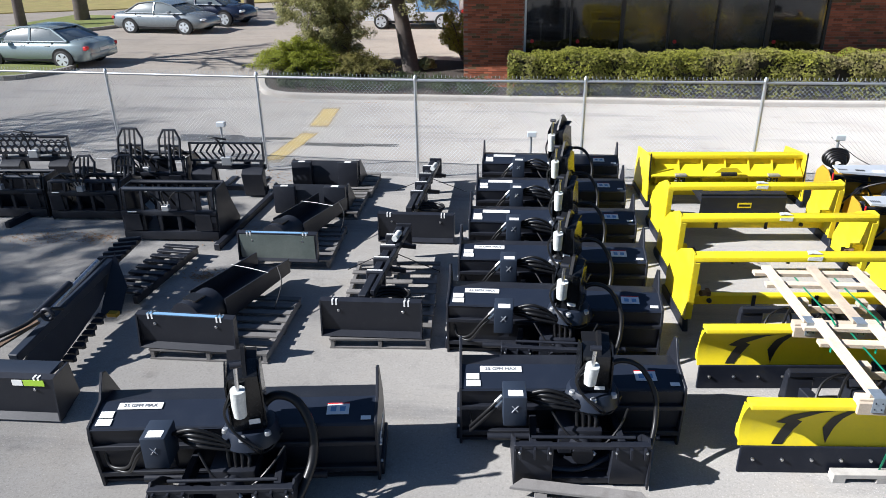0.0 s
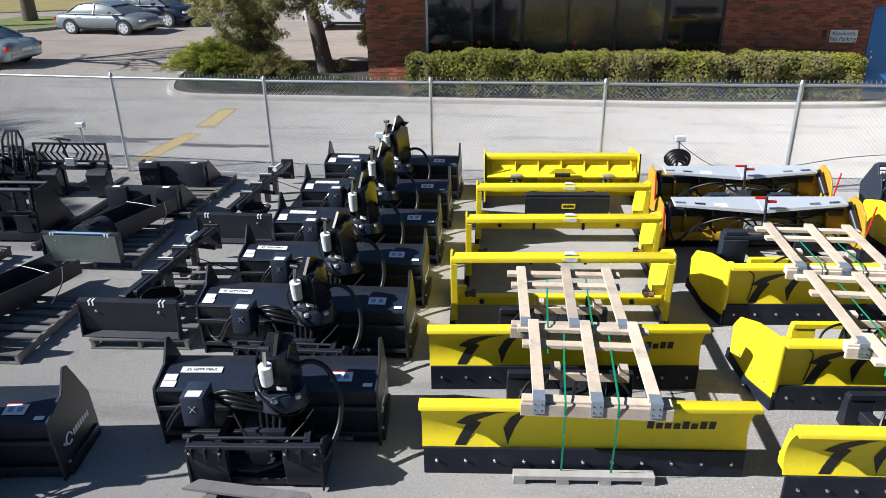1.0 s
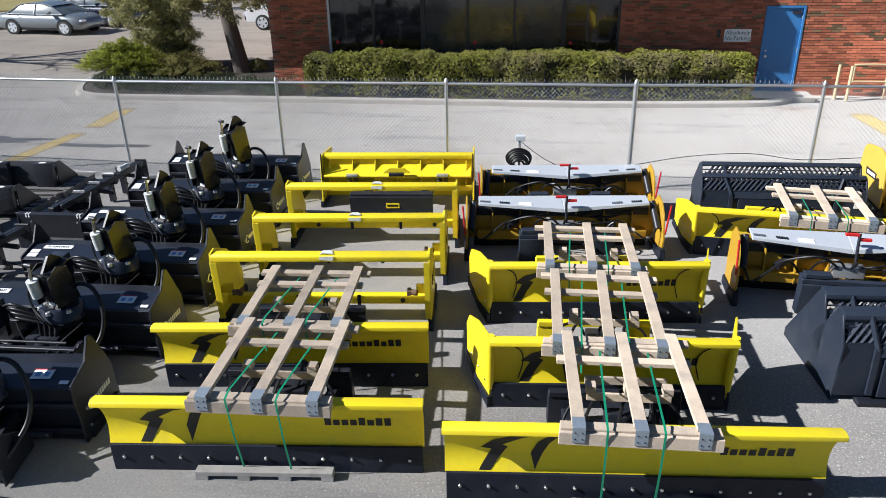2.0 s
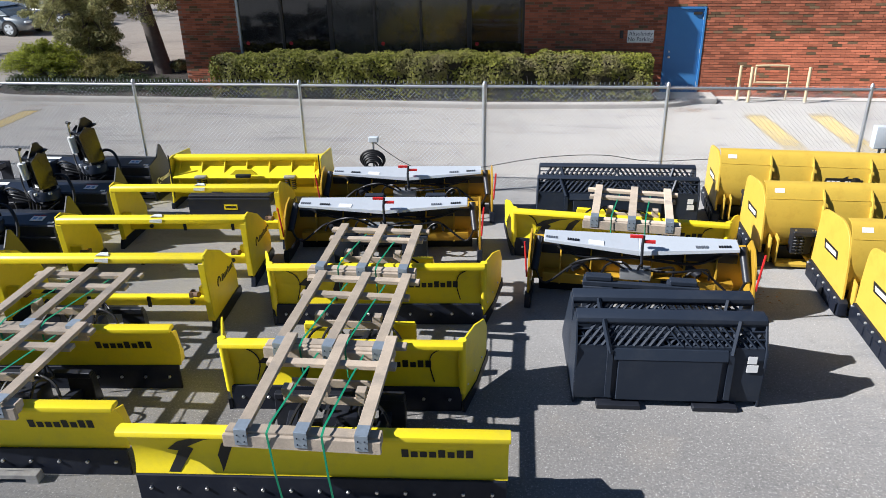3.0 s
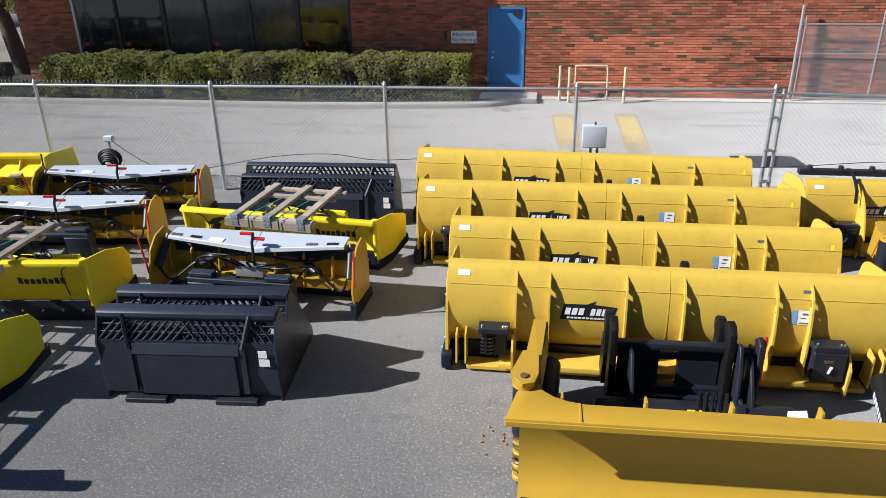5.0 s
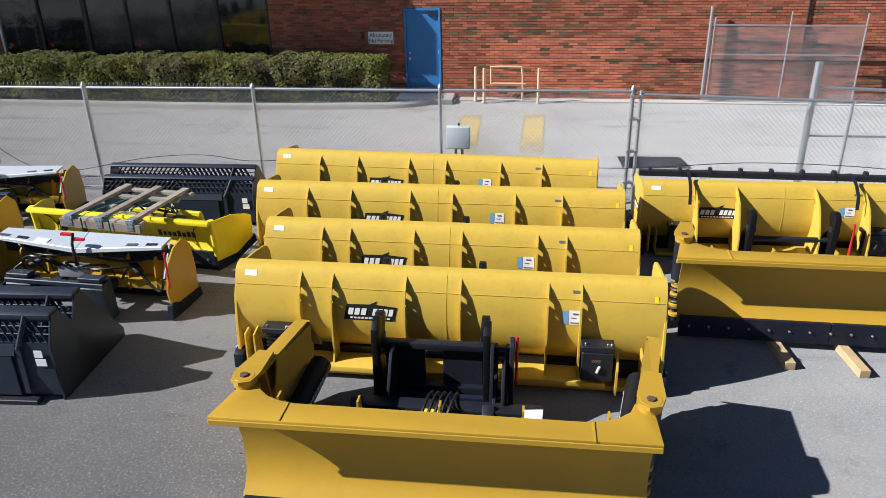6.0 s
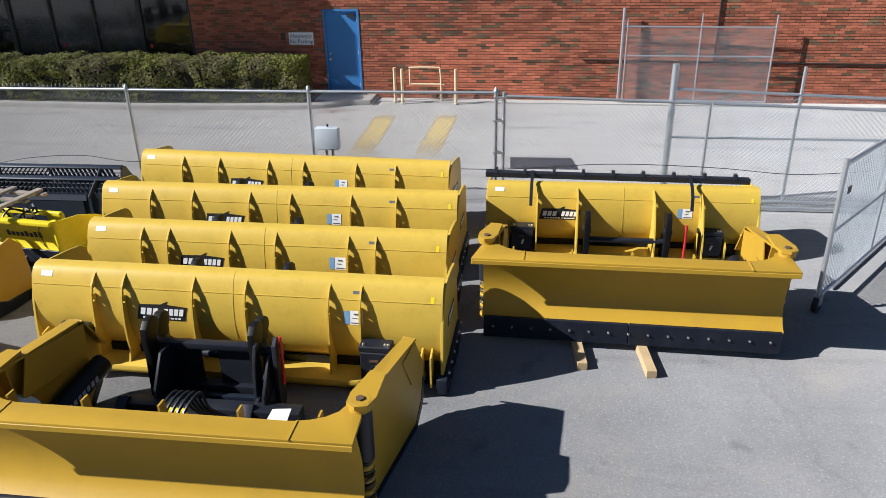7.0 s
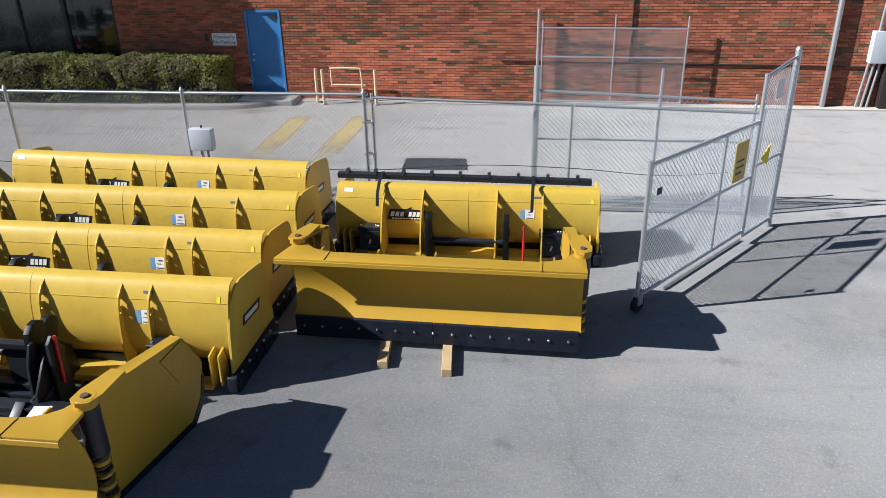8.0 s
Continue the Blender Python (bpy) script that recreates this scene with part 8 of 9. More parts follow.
def wall_services():
    # bollards and handrail at the wall
    for x, y in ((11.90, 18.52), (12.12, 18.34), (13.45, 18.34)):
        b = thing("bollard", pose(x, y, 0), "faded yellow steel bollard by the brick wall", "bollard", "yellow bollards")
        part("post", Shape().tube([(0, 0, 0), (0, 0, 0.86)], 0.036, 12), PIPE_YELLOW, b)
        part("collar", Shape().tube([(0, 0, 0), (0, 0, 0.02)], 0.07, 12), CONCRETE, b)
    r = thing("gas_rail", pose(12.28, 18.6, 0), "faded yellow bent pipe guard on the brick wall", "pipe guard")
    part("pipe", Shape().tube(curve3([(0, 0, 0.42), (0, 0, 0.80), (0.05, -0.02, 0.85), (0.68, -0.02, 0.85), (0.76, -0.02, 0.78), (0.78, -0.02, 0.4), (0.78, -0.02, 0.0)], 5), 0.024, 10), PIPE_YELLOW, r)
    part("cross_pipe", Shape().tube([(0, 0, 0.44), (0.86, -0.02, 0.44)], 0.024, 10), PIPE_YELLOW, r)
    # downpipe, conduits and meter cabinets near the corner
    solo("downpipe", Shape().tube([(0, -0.1, 0), (0.0, -0.1, 4.4)], 0.06, 14), ZINC, "grey steel pipe on the brick wall", "pipe", m=WALL @ pose(24.03, 0, 0))
    c = thing("meter_cabinet", WALL @ pose(24.85, 0, 0), "grey meter cabinet with conduits on the wall", "cabinet")
    part("cabinet", Shape().box(-0.02, 0.45, -0.22, 0.0, 1.05, 1.75).bevel(0.012), GREY_BOX, c)
    for x in (0.02, 0.14, 0.26):
        part("conduit", Shape().tube([(x - 0.1, -0.08, 0), (x, -0.08, 1.05)], 0.03, 10), ZINC, c)
    part("upper_conduit", Shape().tube([(0.1, -0.08, 1.75), (0.2, -0.08, 4.4)], 0.03, 10), ZINC, c)
    part("base_box", Shape().box(0.35, 0.9, -0.25, 0.0, 0.05, 1.2).bevel(0.01), FRAME_DARK, c)
    solo("wall_conduit", Shape().tube([(16.5, -0.03, 1.02), (24.9, -0.03, 0.94)], 0.018, 8), FRAME_DARK, "thin conduit along the brick wall", "conduit", m=WALL)
    solo("wall_conduit", Shape().tube([(19.55, -0.03, 1.02), (19.55, -0.03, 4.4)], 0.018, 8), FRAME_DARK, "thin conduit up the brick wall", "conduit", m=WALL)
    flat_patch("drain_grate", [(14.98, 13.25), (16.2, 13.28), (16.1, 13.98), (14.95, 13.95)], EDGE, "dark steel grate set in the lane", "grate", 0.006)
    flat_patch("wall_footing", [(11.4, 18.55), (33, 18.2), (33, 18.7), (11.4, 18.95)], CONCRETE, "narrow concrete strip at the wall's foot", "footing", 0.03)


wall_services()


# ---- bricks ----
def brick_wall():
    rnd = random.Random(4)
    bw, bh, j = 0.225, 0.055, 0.008
    loose, mossy = Shape(), Shape()
    one = mesh_only("brick", Shape().box(-bw / 2 + j / 2, bw / 2 - j / 2, 0.0, 0.02, j / 2, bh).bevel(0.002, 1), BRICK)
    count = 0
    rows = int(3.0 / (bh + j))
    for r in range(rows):
        z = r * (bh + j)
        x = -2.62 + (bw / 2 if r % 2 else 0)
        while x < 27.2:
            x0, x1 = max(x, -2.62), x + bw
            x += bw
            zc, xc = z + bh / 2, (x0 + x1) / 2
            if WINDOWS[0] - 0.02 < x1 and x0 < WINDOWS[1] + 0.02 and zc > 0.43:
                if x0 < WINDOWS[0] - 0.06:
                    x1 = WINDOWS[0] - 0.004
                elif x1 > WINDOWS[1] + 0.06:
                    x0 = WINDOWS[1] + 0.004
                else:
                    continue
            if DOOR[0] - 0.02 < x1 and x0 < DOOR[1] + 0.02 and zc < 2.2:
                if x0 < DOOR[0] - 0.06:
                    x1 = DOOR[0] - 0.004
                elif x1 > DOOR[1] + 0.06:
                    x0 = DOOR[1] + 0.004
                else:
                    continue
            full = abs((x1 - x0) - bw) < 1e-4
            dy = rnd.uniform(-0.002, 0.002)
            moss = 0.3 * noise.noise(Vector((xc * 1.1, zc * 3.5, 3.0))) + 0.9 * rnd.random() > 0.80
            if full and 12.2 < xc < 15.6 and 0.1 < zc < 1.5 and not moss and count < 300:
                piece("brick", one, wall_south, pose((x0 + x1) / 2, -0.006 + dy, z))
                count += 1
                continue
            (mossy if moss else loose).box(x0 + j / 2, x1 - j / 2, -0.006 + dy, 0.014, z + j / 2, z + bh)
    tagged(part("brickwork", loose, BRICK, wall_south, smooth=False), kind="stuff")
    tagged(part("mossy_brickwork", mossy, BRICK_GREEN, wall_south, "darker greenish bricks", smooth=False), kind="stuff")


# ---- planting ----
def leaf_cloud(s, rnd, points, size, flat=0.5, slim=1.0):
    """Small bent leaves, each a folded pair of triangles, at points with an outward way."""
    bm = s.bm
    for p, out in points:
        a = Vector((rnd.gauss(0, 1), rnd.gauss(0, 1), rnd.gauss(0, 1))).normalized()
        u = (a - out * a.dot(out) * flat).normalized()
        v = u.cross(out + a * 0.4).normalized()
        l, w = size * rnd.uniform(0.6, 1.3), size * slim * rnd.uniform(0.3, 0.6)
        q = [bm.verts.new(p - u * l / 2), bm.verts.new(p + v * w / 2 + out * 0.2 * w), bm.verts.new(p + u * l / 2), bm.verts.new(p - v * w / 2 + out * 0.2 * w)]
        bm.faces.new(q)


def hedge():
    rnd = random.Random(7)
    x0, x1, y0, y1 = -1.35, 9.7, 17.75, 18.75
    hd = thing("hedge", pose(0, 0, 0), "clipped green hedge with brownish bare spots", "hedge")

    def top(x):
        return 1.15 + 0.11 * noise.noise(Vector((x * 0.7, 0, 0))) + 0.10 * noise.noise(Vector((x * 2.6, 5, 0)))

    def front(x, z):
        return y0 + 0.22 * noise.noise(Vector((x * 1.1, z, 9))) + 0.26 * noise.noise(Vector((x * 2.6, z * 2.6, 2)))

    # near-black boxes paint the deep shade between the leaves
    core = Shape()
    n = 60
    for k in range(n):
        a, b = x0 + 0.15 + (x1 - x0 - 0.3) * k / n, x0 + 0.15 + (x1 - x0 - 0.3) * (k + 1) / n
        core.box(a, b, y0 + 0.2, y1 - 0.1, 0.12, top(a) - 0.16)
    part("inner_growth", core, material("hedge_inner_shade", (0.022, 0.020, 0.010), 0.95, vary=0.5, scale=9), hd, smooth=False)
    pts = []
    for _ in range(21000):
        u = rnd.random()
        x = rnd.uniform(x0, x1)
        dpt = abs(rnd.gauss(0, 0.07))
        if u < 0.46:
            z = top(x) * (0.08 + 0.92 * rnd.random() ** 0.75)
            if z < 0.5 and rnd.random() < 0.6:
                continue
            r = max(0.0, z - top(x) + 0.16)
            pts.append((Vector((x, front(x, z) + r * 0.7 + dpt, z)), Vector((0, -1, 0.3)).normalized()))
        elif u < 0.92:
            y = rnd.uniform(y0 + 0.02, y1)
            e = max(0.0, y0 + 0.16 - y)
            pts.append((Vector((x, y, top(x) - e * 0.6 - dpt + 0.03 * rnd.random())), Vector((0, -0.25, 1)).normalized()))
        else:
            sx = rnd.choice((-1, 1))
            xx = (x0 if sx < 0 else x1) + sx * 0.06 * noise.noise(Vector((rnd.random(), 0, 0))) - sx * dpt
            pts.append((Vector((xx, rnd.uniform(y0, y1), rnd.uniform(0.1, 1.12))), Vector((sx, -0.2, 0.2)).normalized()))
    s = Shape()
    leaf_cloud(s, rnd, pts, 0.085, slim=1.3)
    tagged(part("leaves", s, LEAF, hd, smooth=False), kind="stuff")
    st = Shape()
    for _ in range(70):
        x = rnd.uniform(x0 + 0.2, x1 - 0.2)
        st.tube([(x, 18.2, 0.08), (x + rnd.uniform(-0.2, 0.2), 18.2 + rnd.uniform(-0.35, 0.2), 0.7)], 0.012, 4)
    tagged(part("branchwork", st, BARK, hd), kind="stuff")


def shrub(m, rx, ry, h, mat, label, n=5000, size=0.07, seed=1):
    rnd = random.Random(seed)
    t = thing("shrub", m, label, "shrub", "shrubs in the bed")
    s = Shape()
    pts = []
    lumps = [(rnd.uniform(-0.75, 0.75) * rx, rnd.uniform(-0.7, 0.7) * ry, rnd.uniform(0.25, 0.85) * h, rnd.uniform(0.25, 0.42) * min(rx, h + 0.4)) for _ in range(16)]
    for _ in range(n):
        cx, cy, cz, r = rnd.choice(lumps)
        d = Vector((rnd.gauss(0, 1), rnd.gauss(0, 1), rnd.gauss(0, 0.8))).normalized()
        p = Vector((cx, cy, cz)) + d * r * rnd.uniform(0.7, 1.12)
        if p.z < 0.08:
            continue
        pts.append((p, (d + Vector((0, 0, 0.4))).normalized()))
    leaf_cloud(s, rnd, pts, size)
    tagged(part("leaves", s, mat, t, smooth=False), kind="stuff")
    st = Shape()
    for cx, cy, cz, r in lumps:
        st.tube(curve3([(0, 0, 0.05), (cx * 0.5, cy * 0.5, cz * 0.7), (cx, cy, cz)], 3), 0.018, 5)
    tagged(part("branchwork", st, BARK, t), kind="stuff")


def juniper(m, rx, ry, h, mat, label, stems=170, seed=1):
    """A spreading juniper: arching stems that fan out from one root, each feathered with short sprays."""
    rnd = random.Random(seed)
    t = thing("juniper_shrub", m, label, "shrub", "shrubs in the bed")
    wood, sprays = Shape(), Shape()
    for k in range(stems):
        a = k * 2.4 + rnd.uniform(-0.3, 0.3)
        l = math.sqrt((k + 0.5) / stems) * rnd.uniform(0.85, 1.12)
        tip = Vector((math.cos(a) * rx * l, math.sin(a) * ry * l, h * (1.02 - 0.72 * l * l) * rnd.uniform(0.8, 1.15)))
        mid = Vector((tip.x * 0.55, tip.y * 0.55, max(tip.z * 0.85, 0.12)))
        line = curve3([(0, 0, 0.03), mid, tip], 6)
        wood.tube(line, 0.012, 4, 0.004)
        way = (tip - mid).normalized()
        pts = []
        for _ in range(95):
            u = rnd.uniform(0.35, 1.05)
            c = line[min(len(line) - 1, int(u * (len(line) - 1)))] + way * rnd.uniform(-0.05, 0.10)
            off = Vector((rnd.gauss(0, 0.055), rnd.gauss(0, 0.055), rnd.gauss(0.01, 0.035)))
            pts.append((c + off, (way * 0.5 + Vector((0, 0, 0.8)) + off * 6).normalized()))
        leaf_cloud(sprays, rnd, pts, 0.085, 0.4, 0.7)
    tagged(part("sprays", sprays, mat, t, smooth=False), kind="stuff")
    tagged(part("branchwork", wood, BARK, t), kind="stuff")


def conifer(m, height, lean, label, seed, low=1.5, reach=2.1, n_limb=46, spray=240, radius=0.24, skirt=0.0, dense=0.0):
    """A conifer: tapered leaning trunk, drooping limbs and hanging clumps of needles with gaps between.

    skirt: the limbs' length below 1.7 m, where that is shorter; dense: the share of limbs in the lowest 3 m."""
    rnd = random.Random(seed)
    t = thing("conifer", m, label, "tree", "conifers by the building")
    trunk = curve3([(0, 0, 0), (lean * 0.25, 0.02, height * 0.2), (lean * 0.6, -0.03, height * 0.5), (lean, 0, height)], 7)
    part("trunk", Shape().tube(trunk, radius, 12, 0.05), BARK, t)
    limbs, leaves = Shape(), Shape()
    for k in range(n_limb):
        u = k / (n_limb - 1)
        if u < dense:
            z = low + (3.4 - low) * u / dense
        else:
            z = max(low, 3.4 * (dense > 0)) + (height - max(low, 3.4 * (dense > 0)) - 0.3) * (u - dense) / (1 - dense)
        h = z / height
        base = trunk[min(len(trunk) - 1, int(h * (len(trunk) - 1)))].copy()
        base.z = z
        a = k * 2.4 + rnd.uniform(-0.4, 0.4)
        l = reach * (1 - 0.8 * h) * rnd.uniform(0.7, 1.15)
        if skirt and z < 1.9:
            l = skirt * rnd.uniform(0.7, 1.1)
        way = Vector((math.cos(a), math.sin(a), 0))
        side = Vector((-way.y, way.x, 0))
        drop = 0.30 * l + 0.15 * rnd.random()
        line = curve3([base, base + way * l * 0.5 + Vector((0, 0, 0.06)), base + way * l + Vector((0, 0, -drop))], 5)
        limbs.tube(line, 0.035 * (1 - 0.6 * h), 5, 0.008)
        n = max(3, int(l * 5))
        for q in range(n):
            v = 0.25 + 0.75 * (q + rnd.random()) / n
            c = line[min(len(line) - 1, int(v * (len(line) - 1)))] + side * rnd.gauss(0, 0.12 + 0.10 * v) + Vector((0, 0, rnd.uniform(-0.16, 0.04)))
            r = rnd.uniform(0.15, 0.30)
            pts = []
            for _ in range(spray // n):
                d = Vector((rnd.gauss(0, 1), rnd.gauss(0, 1), rnd.gauss(0, 0.8))).normalized()
                p = c + Vector((d.x * r, d.y * r, d.z * r * 0.75 - 0.25 * r)) * rnd.uniform(0.55, 1.1)
                pts.append((p, (d + way * 0.5 + Vector((0, 0, 0.35))).normalized()))
            leaf_cloud(leaves, rnd, pts, 0.10, 0.6, 0.7)
    tagged(part("branchwork", limbs, BARK, t), kind="stuff")
    tagged(part("needles", leaves, SPRUCE, t, smooth=False), kind="stuff")


def bare_tree(m, height, radius, label, seed):
    """A leafless tree: forked tapered limbs down to twigs."""
    rnd = random.Random(seed)
    t = thing("bare_tree", m, label, "tree", "bare trees")
    part("trunk", Shape().tube(curve3([(0, 0, 0), (0.05, 0, height * 0.15), (0.02, 0.06, height * 0.38)], 5), radius, 12, radius * 0.72), BARK, t)
    limbs = Shape()

    def grow(p, way, l, r, depth):
        q = p + way * l
        mid = p + way * l * 0.5 + Vector((rnd.gauss(0, 0.05), rnd.gauss(0, 0.05), 0.03)) * l
        limbs.tube(curve3([p, mid, q], 3), r, 6 if depth < 2 else 4, r * 0.62)
        if depth >= 5:
            return
        for _ in range(rnd.choice((2, 3, 3)) if depth < 4 else 2):
            d = (way + Vector((rnd.gauss(0, 0.5), rnd.gauss(0, 0.5), rnd.gauss(0.12, 0.3)))).normalized()
            grow(q - way * l * rnd.uniform(0, 0.25), d, l * rnd.uniform(0.6, 0.85), r * 0.58, depth + 1)

    top = Vector((0.02, 0.06, height * 0.37))
    for k in range(4):
        a = k * 1.57 + rnd.uniform(-0.3, 0.3)
        grow(top, Vector((math.cos(a) * 0.6, math.sin(a) * 0.6, 0.8)).normalized(), height * 0.2, radius * 0.5, 0)
    tagged(part("branchwork", limbs, BARK, t), kind="stuff")


hedge()
juniper(pose(-7.75, 20.5, 0.06), 1.55, 0.95, 0.95, JUNIPER, "bright green spreading juniper in the bed", 200, 3)
juniper(pose(-5.95, 20.6, 0.06), 1.30, 0.8, 0.62, JUNIPER_DULL, "dull green spreading juniper with bare stems in the bed", 110, 5)
shrub(pose(-3.95, 21.4, 0.08), 0.28, 0.26, 0.36, SPRUCE, "small dark shrub by a trunk", 2600, 0.07, 6)
shrub(pose(-3.0, 22.8, 0.08), 0.65, 0.6, 1.7, YELLOWING, "tall yellowing shrub at the building's corner", 6000, 0.09, 8)
for k_, (x_, y_, r_) in enumerate(((-7.2, 18.9, 0.75), (-6.0, 18.6, 0.8), (-4.7, 18.7, 0.8), (-3.4, 18.6, 0.75), (-2.2, 18.4, 0.6))):
    shrub(pose(x_, y_, 0.06), r_, 0.6, 0.30, GROUNDCOVER, "low dark groundcover behind the kerb", 2600, 0.075, 40 + k_)
conifer(pose(-7.0, 21.9, 0.05), 10.0, -0.9, "dark conifer with drooping branches", 11, 0.35, 2.25, 90, 1100, skirt=0.95, dense=0.55)
conifer(pose(-4.42, 21.3, 0.05), 11.0, -1.5, "tall leaning conifer with a bare lower trunk", 12, 2.35, 2.1, 60, 1200, 0.27, dense=0.35)
bare_tree(pose(-19.1, 22.2, 0.05), 8.5, 0.30, "bare tree trunk on the grass island", 21)
bare_tree(pose(-24.8, 32.0, 0.05), 9.0, 0.26, "bare tree trunk on the grass island", 22)
bare_tree(pose(-23.3, 34.6, 0.05), 9.0, 0.38, "thick bare tree trunk by the parked cars", 23)
bare_tree(pose(-18.2, 39.0, 0.0), 9.0, 0.30, "bare tree behind the parked cars", 24)
bare_tree(pose(-16.6, 40.0, 0.0), 9.0, 0.30, "bare tree behind the parked cars", 25)


def leaf_litter():
    rnd = random.Random(9)
    spots = [(-5.2, 8.6, 0.6, 160), (-8.0, 8.2, 0.5, 140), (-7.1, 8.25, 0.35, 120), (-4.95, 7.15, 0.25, 120), (2.0, 8.3, 0.35, 60), (11.05, 5.25, 0.3, 9), (13.2, 5.6, 0.3, 14), (-5.6, 11.2, 0.8, 120), (0.95, 11.2, 0.3, 50), (10.6, 17.4, 0.5, 140), (9.7, 7.9, 0.3, 30)]
    pts = []
    for cx, cy, r, n in spots:
        for _ in range(n):
            pts.append((Vector((rnd.gauss(cx, r * 0.5), rnd.gauss(cy, r * 0.35), 0.012)), Vector((0, 0, 1))))
    for _ in range(500):
        pts.append((Vector((rnd.uniform(-8, 10.5), 17.35 - abs(rnd.gauss(0, 0.12)), 0.012)), Vector((0, 0, 1))))
    for _ in range(900):
        pts.append((Vector((rnd.uniform(-8, 11), rnd.uniform(17.8, 19), 0.115)), Vector((0, 0, 1))))
    for cx, cy, rx, ry, n in ((-17.2, 20.9, 1.4, 0.6, 260), (-23.0, 33.8, 2.4, 2.0, 500), (-14.0, 19.2, 2.5, 0.8, 160)):
        for _ in range(n):
            pts.append((Vector((cx + rnd.uniform(-rx, rx), cy + rnd.uniform(-ry, ry), 0.112 if n > 200 else 0.012)), Vector((0, 0, 1))))
    s = Shape()
    leaf_cloud(s, rnd, pts, 0.05, 1.0)
    solo("fallen_leaves", s, FALLEN, "dry brown leaves scattered on the ground", "leaves", "stuff", smooth=False)


leaf_litter()


# ---- parked vehicles ----
def car(m, paint, label, van=False):
    c = thing("parked_car" if not van else "parked_van", m, label, "car" if not van else "van")
    if van:
        low = [(-2.1, 0.35), (-2.15, 0.75), (-2.05, 0.95), (-1.2, 1.12), (-0.65, 1.72), (-0.3, 1.82), (2.0, 1.82), (2.1, 1.6), (2.12, 0.35)]
        green = [(-1.08, 1.1), (-0.62, 1.62), (-0.3, 1.70), (0.1, 1.70), (0.1, 1.1)]
        wheels, hw = (-1.35, 1.35), 0.88
    else:
        low = [(-2.28, 0.35), (-2.32, 0.62), (-2.2, 0.82), (-1.6, 0.98), (-1.3, 1.0), (1.3, 0.95), (2.1, 0.78), (2.28, 0.58), (2.28, 0.32)]
        green = [(-1.62, 0.96), (-0.95, 1.36), (-0.5, 1.43), (0.25, 1.42), (0.7, 1.30), (1.38, 0.94)]
        wheels, hw = (-1.36, 1.38), 0.88
    if van:
        body = Shape().prism(low, "y", -hw, hw)
        for v in body.bm.verts:
            v.co.y *= 0.90 if v.co.z > 0.8 else 1.0
            v.co.y *= 1.0 - 0.10 * max(0.0, abs(v.co.x) - 1.7)
        body.bevel(0.05, 3)
    else:
        # stations along the car: place, half width, sill height, shoulder height
        body = Shape()
        rows = []
        for x, w, zb, zs in ((-2.33, 0.60, 0.46, 0.66), (-2.28, 0.76, 0.32, 0.86), (-2.10, 0.84, 0.25, 0.945), (-1.70, 0.88, 0.22, 0.965), (-1.0, 0.90, 0.21, 0.955), (0.0, 0.905, 0.21, 0.945), (0.9, 0.90, 0.21, 0.945),
                             (1.35, 0.885, 0.21, 0.925), (1.75, 0.865, 0.23, 0.87), (2.05, 0.82, 0.25, 0.79), (2.22, 0.72, 0.29, 0.70), (2.31, 0.54, 0.38, 0.58)):
            hgt = zs - zb
            side = [(0.0, zb), (w * 0.86, zb), (w * 0.965, zb + hgt * 0.14), (w * 0.995, zb + hgt * 0.42), (w, zb + hgt * 0.62), (w * 0.955, zb + hgt * 0.80), (w * 0.90, zb + hgt * 0.94), (w * 0.80, zs), (w * 0.45, zs + 0.022)]
            ring = side + [(0.0, zs + 0.03)] + [(-y, z) for y, z in side[:0:-1]]
            rows.append([body.bm.verts.new((x, y, z)) for y, z in ring])
        for p0, p1 in zip(rows, rows[1:]):
            for q in range(len(p0)):
                body.bm.faces.new((p0[q], p0[(q + 1) % len(p0)], p1[(q + 1) % len(p0)], p1[q]))
        body.bm.faces.new(rows[0])
        body.bm.faces.new(rows[-1][::-1])
    bd = part("body", body, paint, c)
    if not van:
        bd.data.set_sharp_from_angle(angle=radians(50))
        for sy in (-1, 1):
            for x in wheels:
                part("wheel_arch", Shape().tube([(x, sy * (hw - 0.10), 0.36), (x, sy * (hw + 0.021), 0.36)], 0.385, 26), RUBBER, bd, "dark wheel arch")
    if not van:
        s = Shape()
        k = len(green)
        lo = [s.bm.verts.new((x, sy * (0.80 - (z - 0.95) * 0.42), z)) for sy in (-1, 1) for x, z in green]
        s.bm.faces.new(lo[:k])
        s.bm.faces.new(lo[k:][::-1])
        for i in range(k):
            s.bm.faces.new((lo[i], lo[(i + 1) % k], lo[k + (i + 1) % k], lo[k + i]))
        part("cabin_glass", s.bevel(0.03, 2), CAR_GLASS, c, "side and end glass with sky in it")
        pts = [(-1.0, 1.345), (-0.5, 1.445), (0.25, 1.435), (0.72, 1.31)]
        for sy in (-1, 1):
            rr = [(x, sy * (0.80 - (z - 0.95) * 0.42), z) for x, z in ((-1.6, 0.97), (-0.95, 1.37), (-0.5, 1.44), (0.25, 1.43), (0.7, 1.31), (1.36, 0.95))]
            part("roof_rail", Shape().tube([(x, y * 1.01, z) for x, y, z in rr], 0.035, 6), paint, c)
            part("door_pillar", Shape().bar((-0.15, sy * 0.80, 0.97), (-0.12, sy * 0.61, 1.43), 0.06, 0.03), paint, c)
        roof = Shape().sheet(pts, -0.60, 0.60, 0.02, "y")
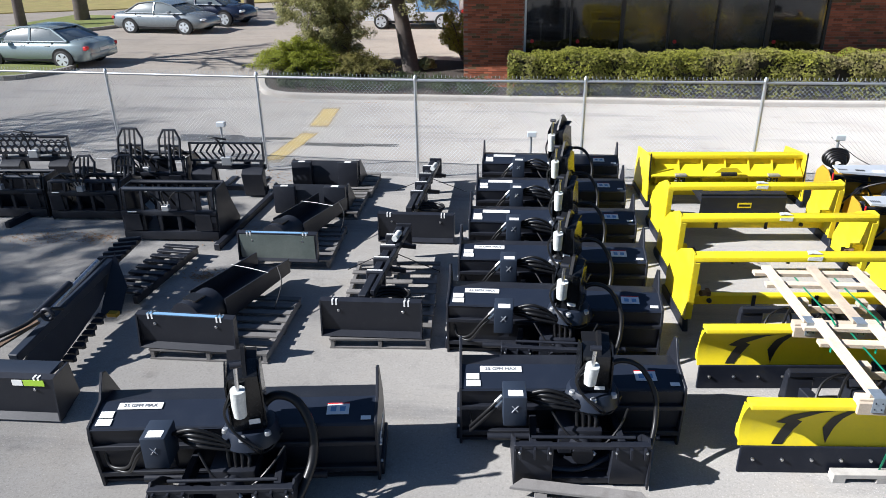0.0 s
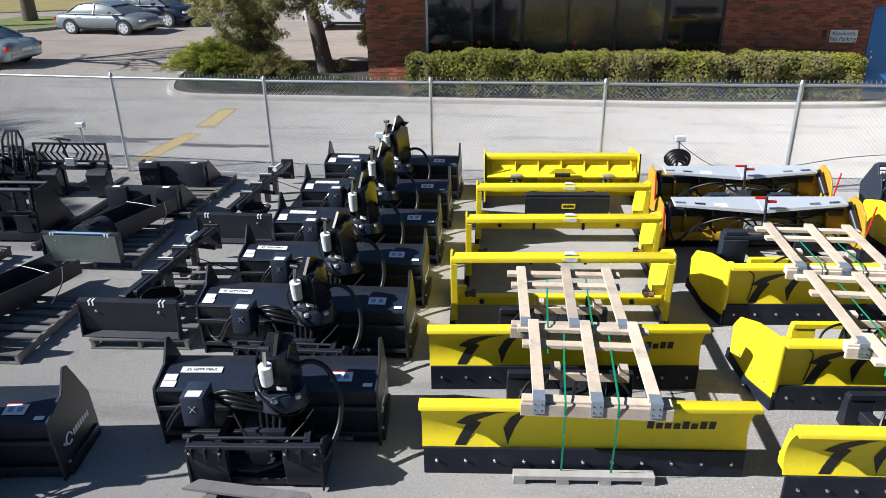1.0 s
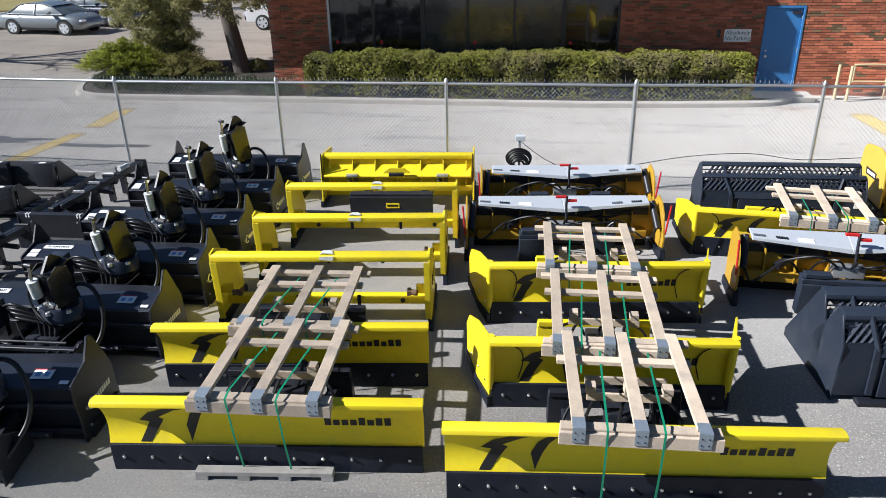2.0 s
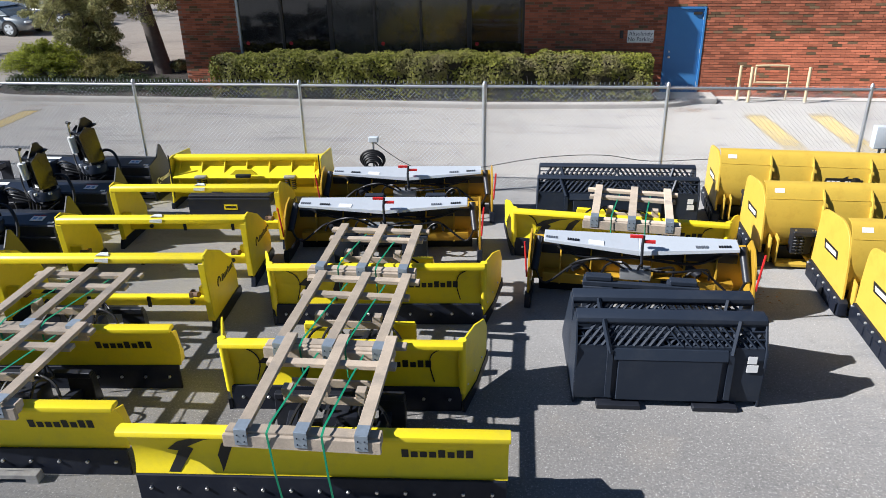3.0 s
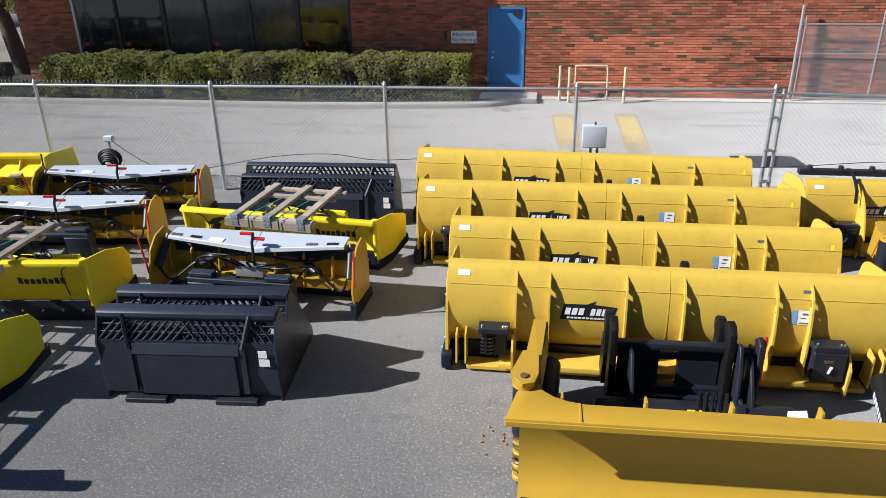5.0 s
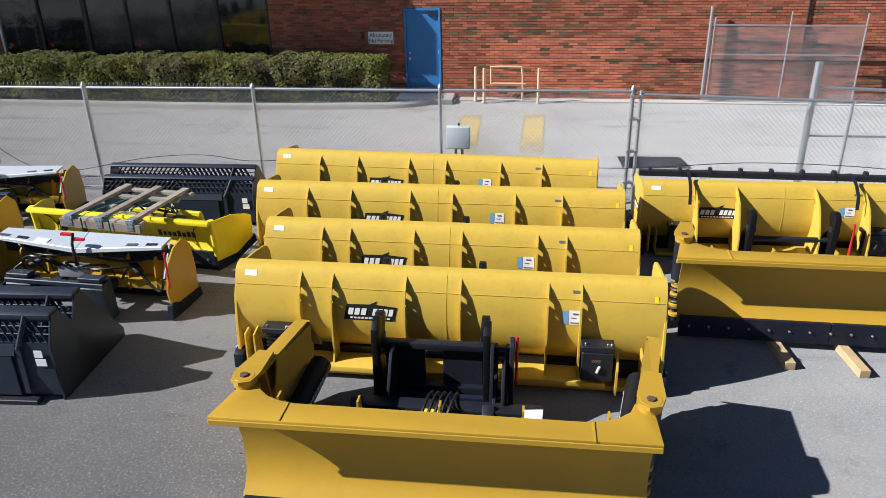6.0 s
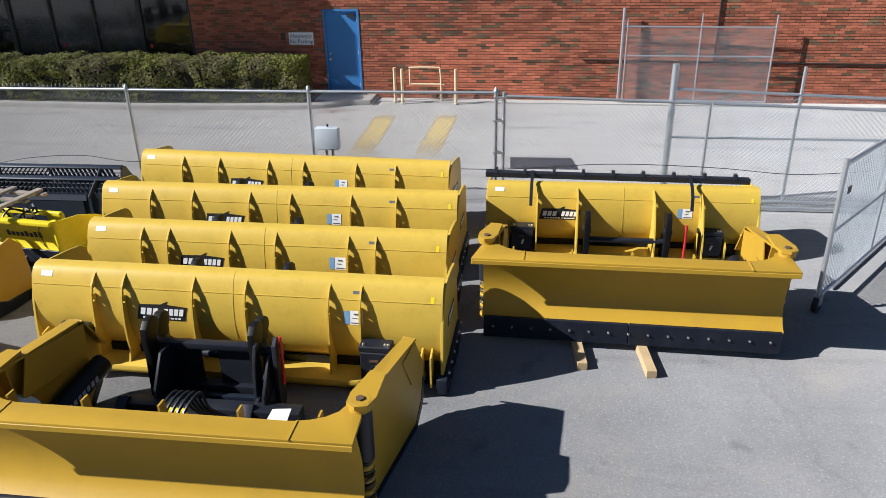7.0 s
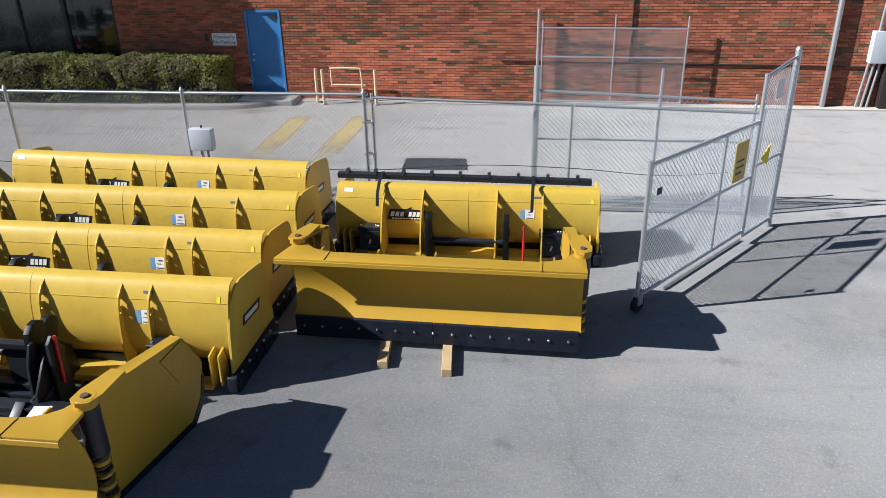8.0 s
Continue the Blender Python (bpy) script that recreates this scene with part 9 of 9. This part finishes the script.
        part("roof", roof.bevel(0.008, 1), paint, c)
    else:
        for sy in (-1, 1):
            part("side_window", Shape().prism(green, "y", sy * hw * 0.915 - 0.004, sy * hw * 0.915 + 0.012), CAR_GLASS, c)
        part("windscreen", Shape().plate([(-1.16, -0.72, 1.16), (-1.16, 0.72, 1.16), (-0.66, 0.66, 1.70), (-0.66, -0.66, 1.70)], 0.05), CAR_GLASS, c)
        for sy in (-1, 1):
            part("side_panel", Shape().prism([(0.10, 0.34), (0.30, 1.80), (2.02, 1.80), (2.12, 0.34)], "y", sy * hw * 0.93 - 0.004, sy * hw * 0.93 + 0.02), BLUE_LABEL, c, "blue painted side panel")
    front = 1 if not van else -1
    if not van:
        for sy in (-1, 1):
            for x in (-1.05, -0.12, 0.85):
                part("door_seam", Shape().bar((x, sy * 0.878, 0.40), (x + 0.03, sy * 0.83, 0.95), 0.012, 0.02), RUBBER, c)
            for x in (-0.85, 0.10):
                part("door_handle", Shape().box(x - 0.09, x + 0.09, sy * 0.865 - 0.015, sy * 0.865 + 0.015, 0.80, 0.83).bevel(0.006, 1), SILVER, c)
            part("waist_trim", Shape().tube([(-1.55, sy * 0.82, 0.965), (1.3, sy * 0.82, 0.95)], 0.014, 6), SILVER, c)
    for sy in (-1, 1):
        part("headlight", Shape().box(front * 2.12, front * 2.26, sy * 0.62 - 0.16, sy * 0.62 + 0.16, 0.62, 0.72).bevel(0.02, 1), SILVER, c)
        part("tail_light", Shape().box(-front * 2.16, -front * 2.29, sy * 0.66 - 0.17, sy * 0.66 + 0.17, 0.66, 0.80).bevel(0.02, 1), RED, c)
        part("mirror", Shape().box(front * 0.72, front * 0.88, sy * 0.98 - 0.08, sy * 0.98 + 0.08, 0.98, 1.1).bevel(0.03, 2), paint, c)
        part("sill", Shape().box(-1.0, 1.0, sy * hw * 0.97 - 0.02, sy * hw * 0.97 + 0.02, 0.26, 0.36), RUBBER, c)
        for x in wheels:
            w = part("wheel", Shape().tube([(x, sy * hw * 0.80, 0.33), (x, sy * (hw + 0.03), 0.33)], 0.33, 24).bevel(0.03, 2), TYRE, c)
            part("rim", Shape().tube([(x, sy * (hw + 0.0), 0.33), (x, sy * (hw + 0.036), 0.33)], 0.235, 20), SILVER, w)
            for k in range(5):
                a = k * 1.2566 + 0.5
                hub = Shape().plate([(x + 0.20 * math.cos(a + 0.42), sy * (hw + 0.040), 0.33 + 0.20 * math.sin(a + 0.42)), (x + 0.20 * math.cos(a + 0.84), sy * (hw + 0.040), 0.33 + 0.20 * math.sin(a + 0.84)), (x + 0.08 * math.cos(a + 0.63), sy * (hw + 0.040), 0.33 + 0.08 * math.sin(a + 0.63))], 0.006)
                part("spoke_gap", hub, TYRE, w)
    part("bumper", Shape().box(-front * 2.20, -front * 2.34, -0.7, 0.7, 0.34, 0.55).bevel(0.04, 2), paint, c)
    part("grille", Shape().box(front * 2.22, front * 2.30, -0.5, 0.5, 0.40, 0.58).bevel(0.01, 1), RUBBER, c)
    part("plate", Shape().box(-front * 2.33, -front * 2.36, -0.22, 0.22, 0.58, 0.68), WHITE, c)
    return c


SAGE = material("sage_grey_car_paint", (0.25, 0.31, 0.325), 0.25, metal=0.4, vary=0.03, coat=0.8)
GREY_CAR = material("grey_car_paint", (0.21, 0.235, 0.25), 0.25, metal=0.4, vary=0.03, coat=0.8)
NAVY = material("navy_car_paint", (0.012, 0.018, 0.040), 0.25, metal=0.2, vary=0.03, coat=0.8)
WHITE_CAR = material("white_van_paint", (0.72, 0.74, 0.76), 0.3, vary=0.03, coat=0.6)
LOW = Matrix.Diagonal((1, 1, 0.9, 1))
car(pose(-17.45, 22.8, 0, 0, 0, 174) @ LOW, SAGE, "pale grey-green saloon car parked beside the grass")
car(pose(-16.95, 31.0, 0, 0, 0, -9) @ LOW, GREY_CAR, "grey saloon car parked in the car park")
car(pose(-16.2, 33.6, 0, 0, 0, -9), NAVY, "dark navy car parked behind a grey one")
car(pose(-6.05, 32.4, 0, 0, 0, 0), WHITE_CAR, "white and blue van parked behind the building", True)
conifer(pose(-17.5, 5.7, 0.0), 8.8, 0.2, "dark conifer that shades the end of the yard", 31, 0.8, 4.0, 46, 620)
conifer(pose(-16.2, 3.7, 0.0), 8.4, 0.2, "dark conifer that shades the end of the yard", 34, 0.8, 4.0, 46, 620)
bare_tree(pose(-20.0, 9.2, 0.0), 9.0, 0.28, "bare tree at the end of the lane", 32)
bare_tree(pose(-23.0, 10.0, 0.0), 10.0, 0.28, "bare tree at the end of the lane", 33)
brick_wall()
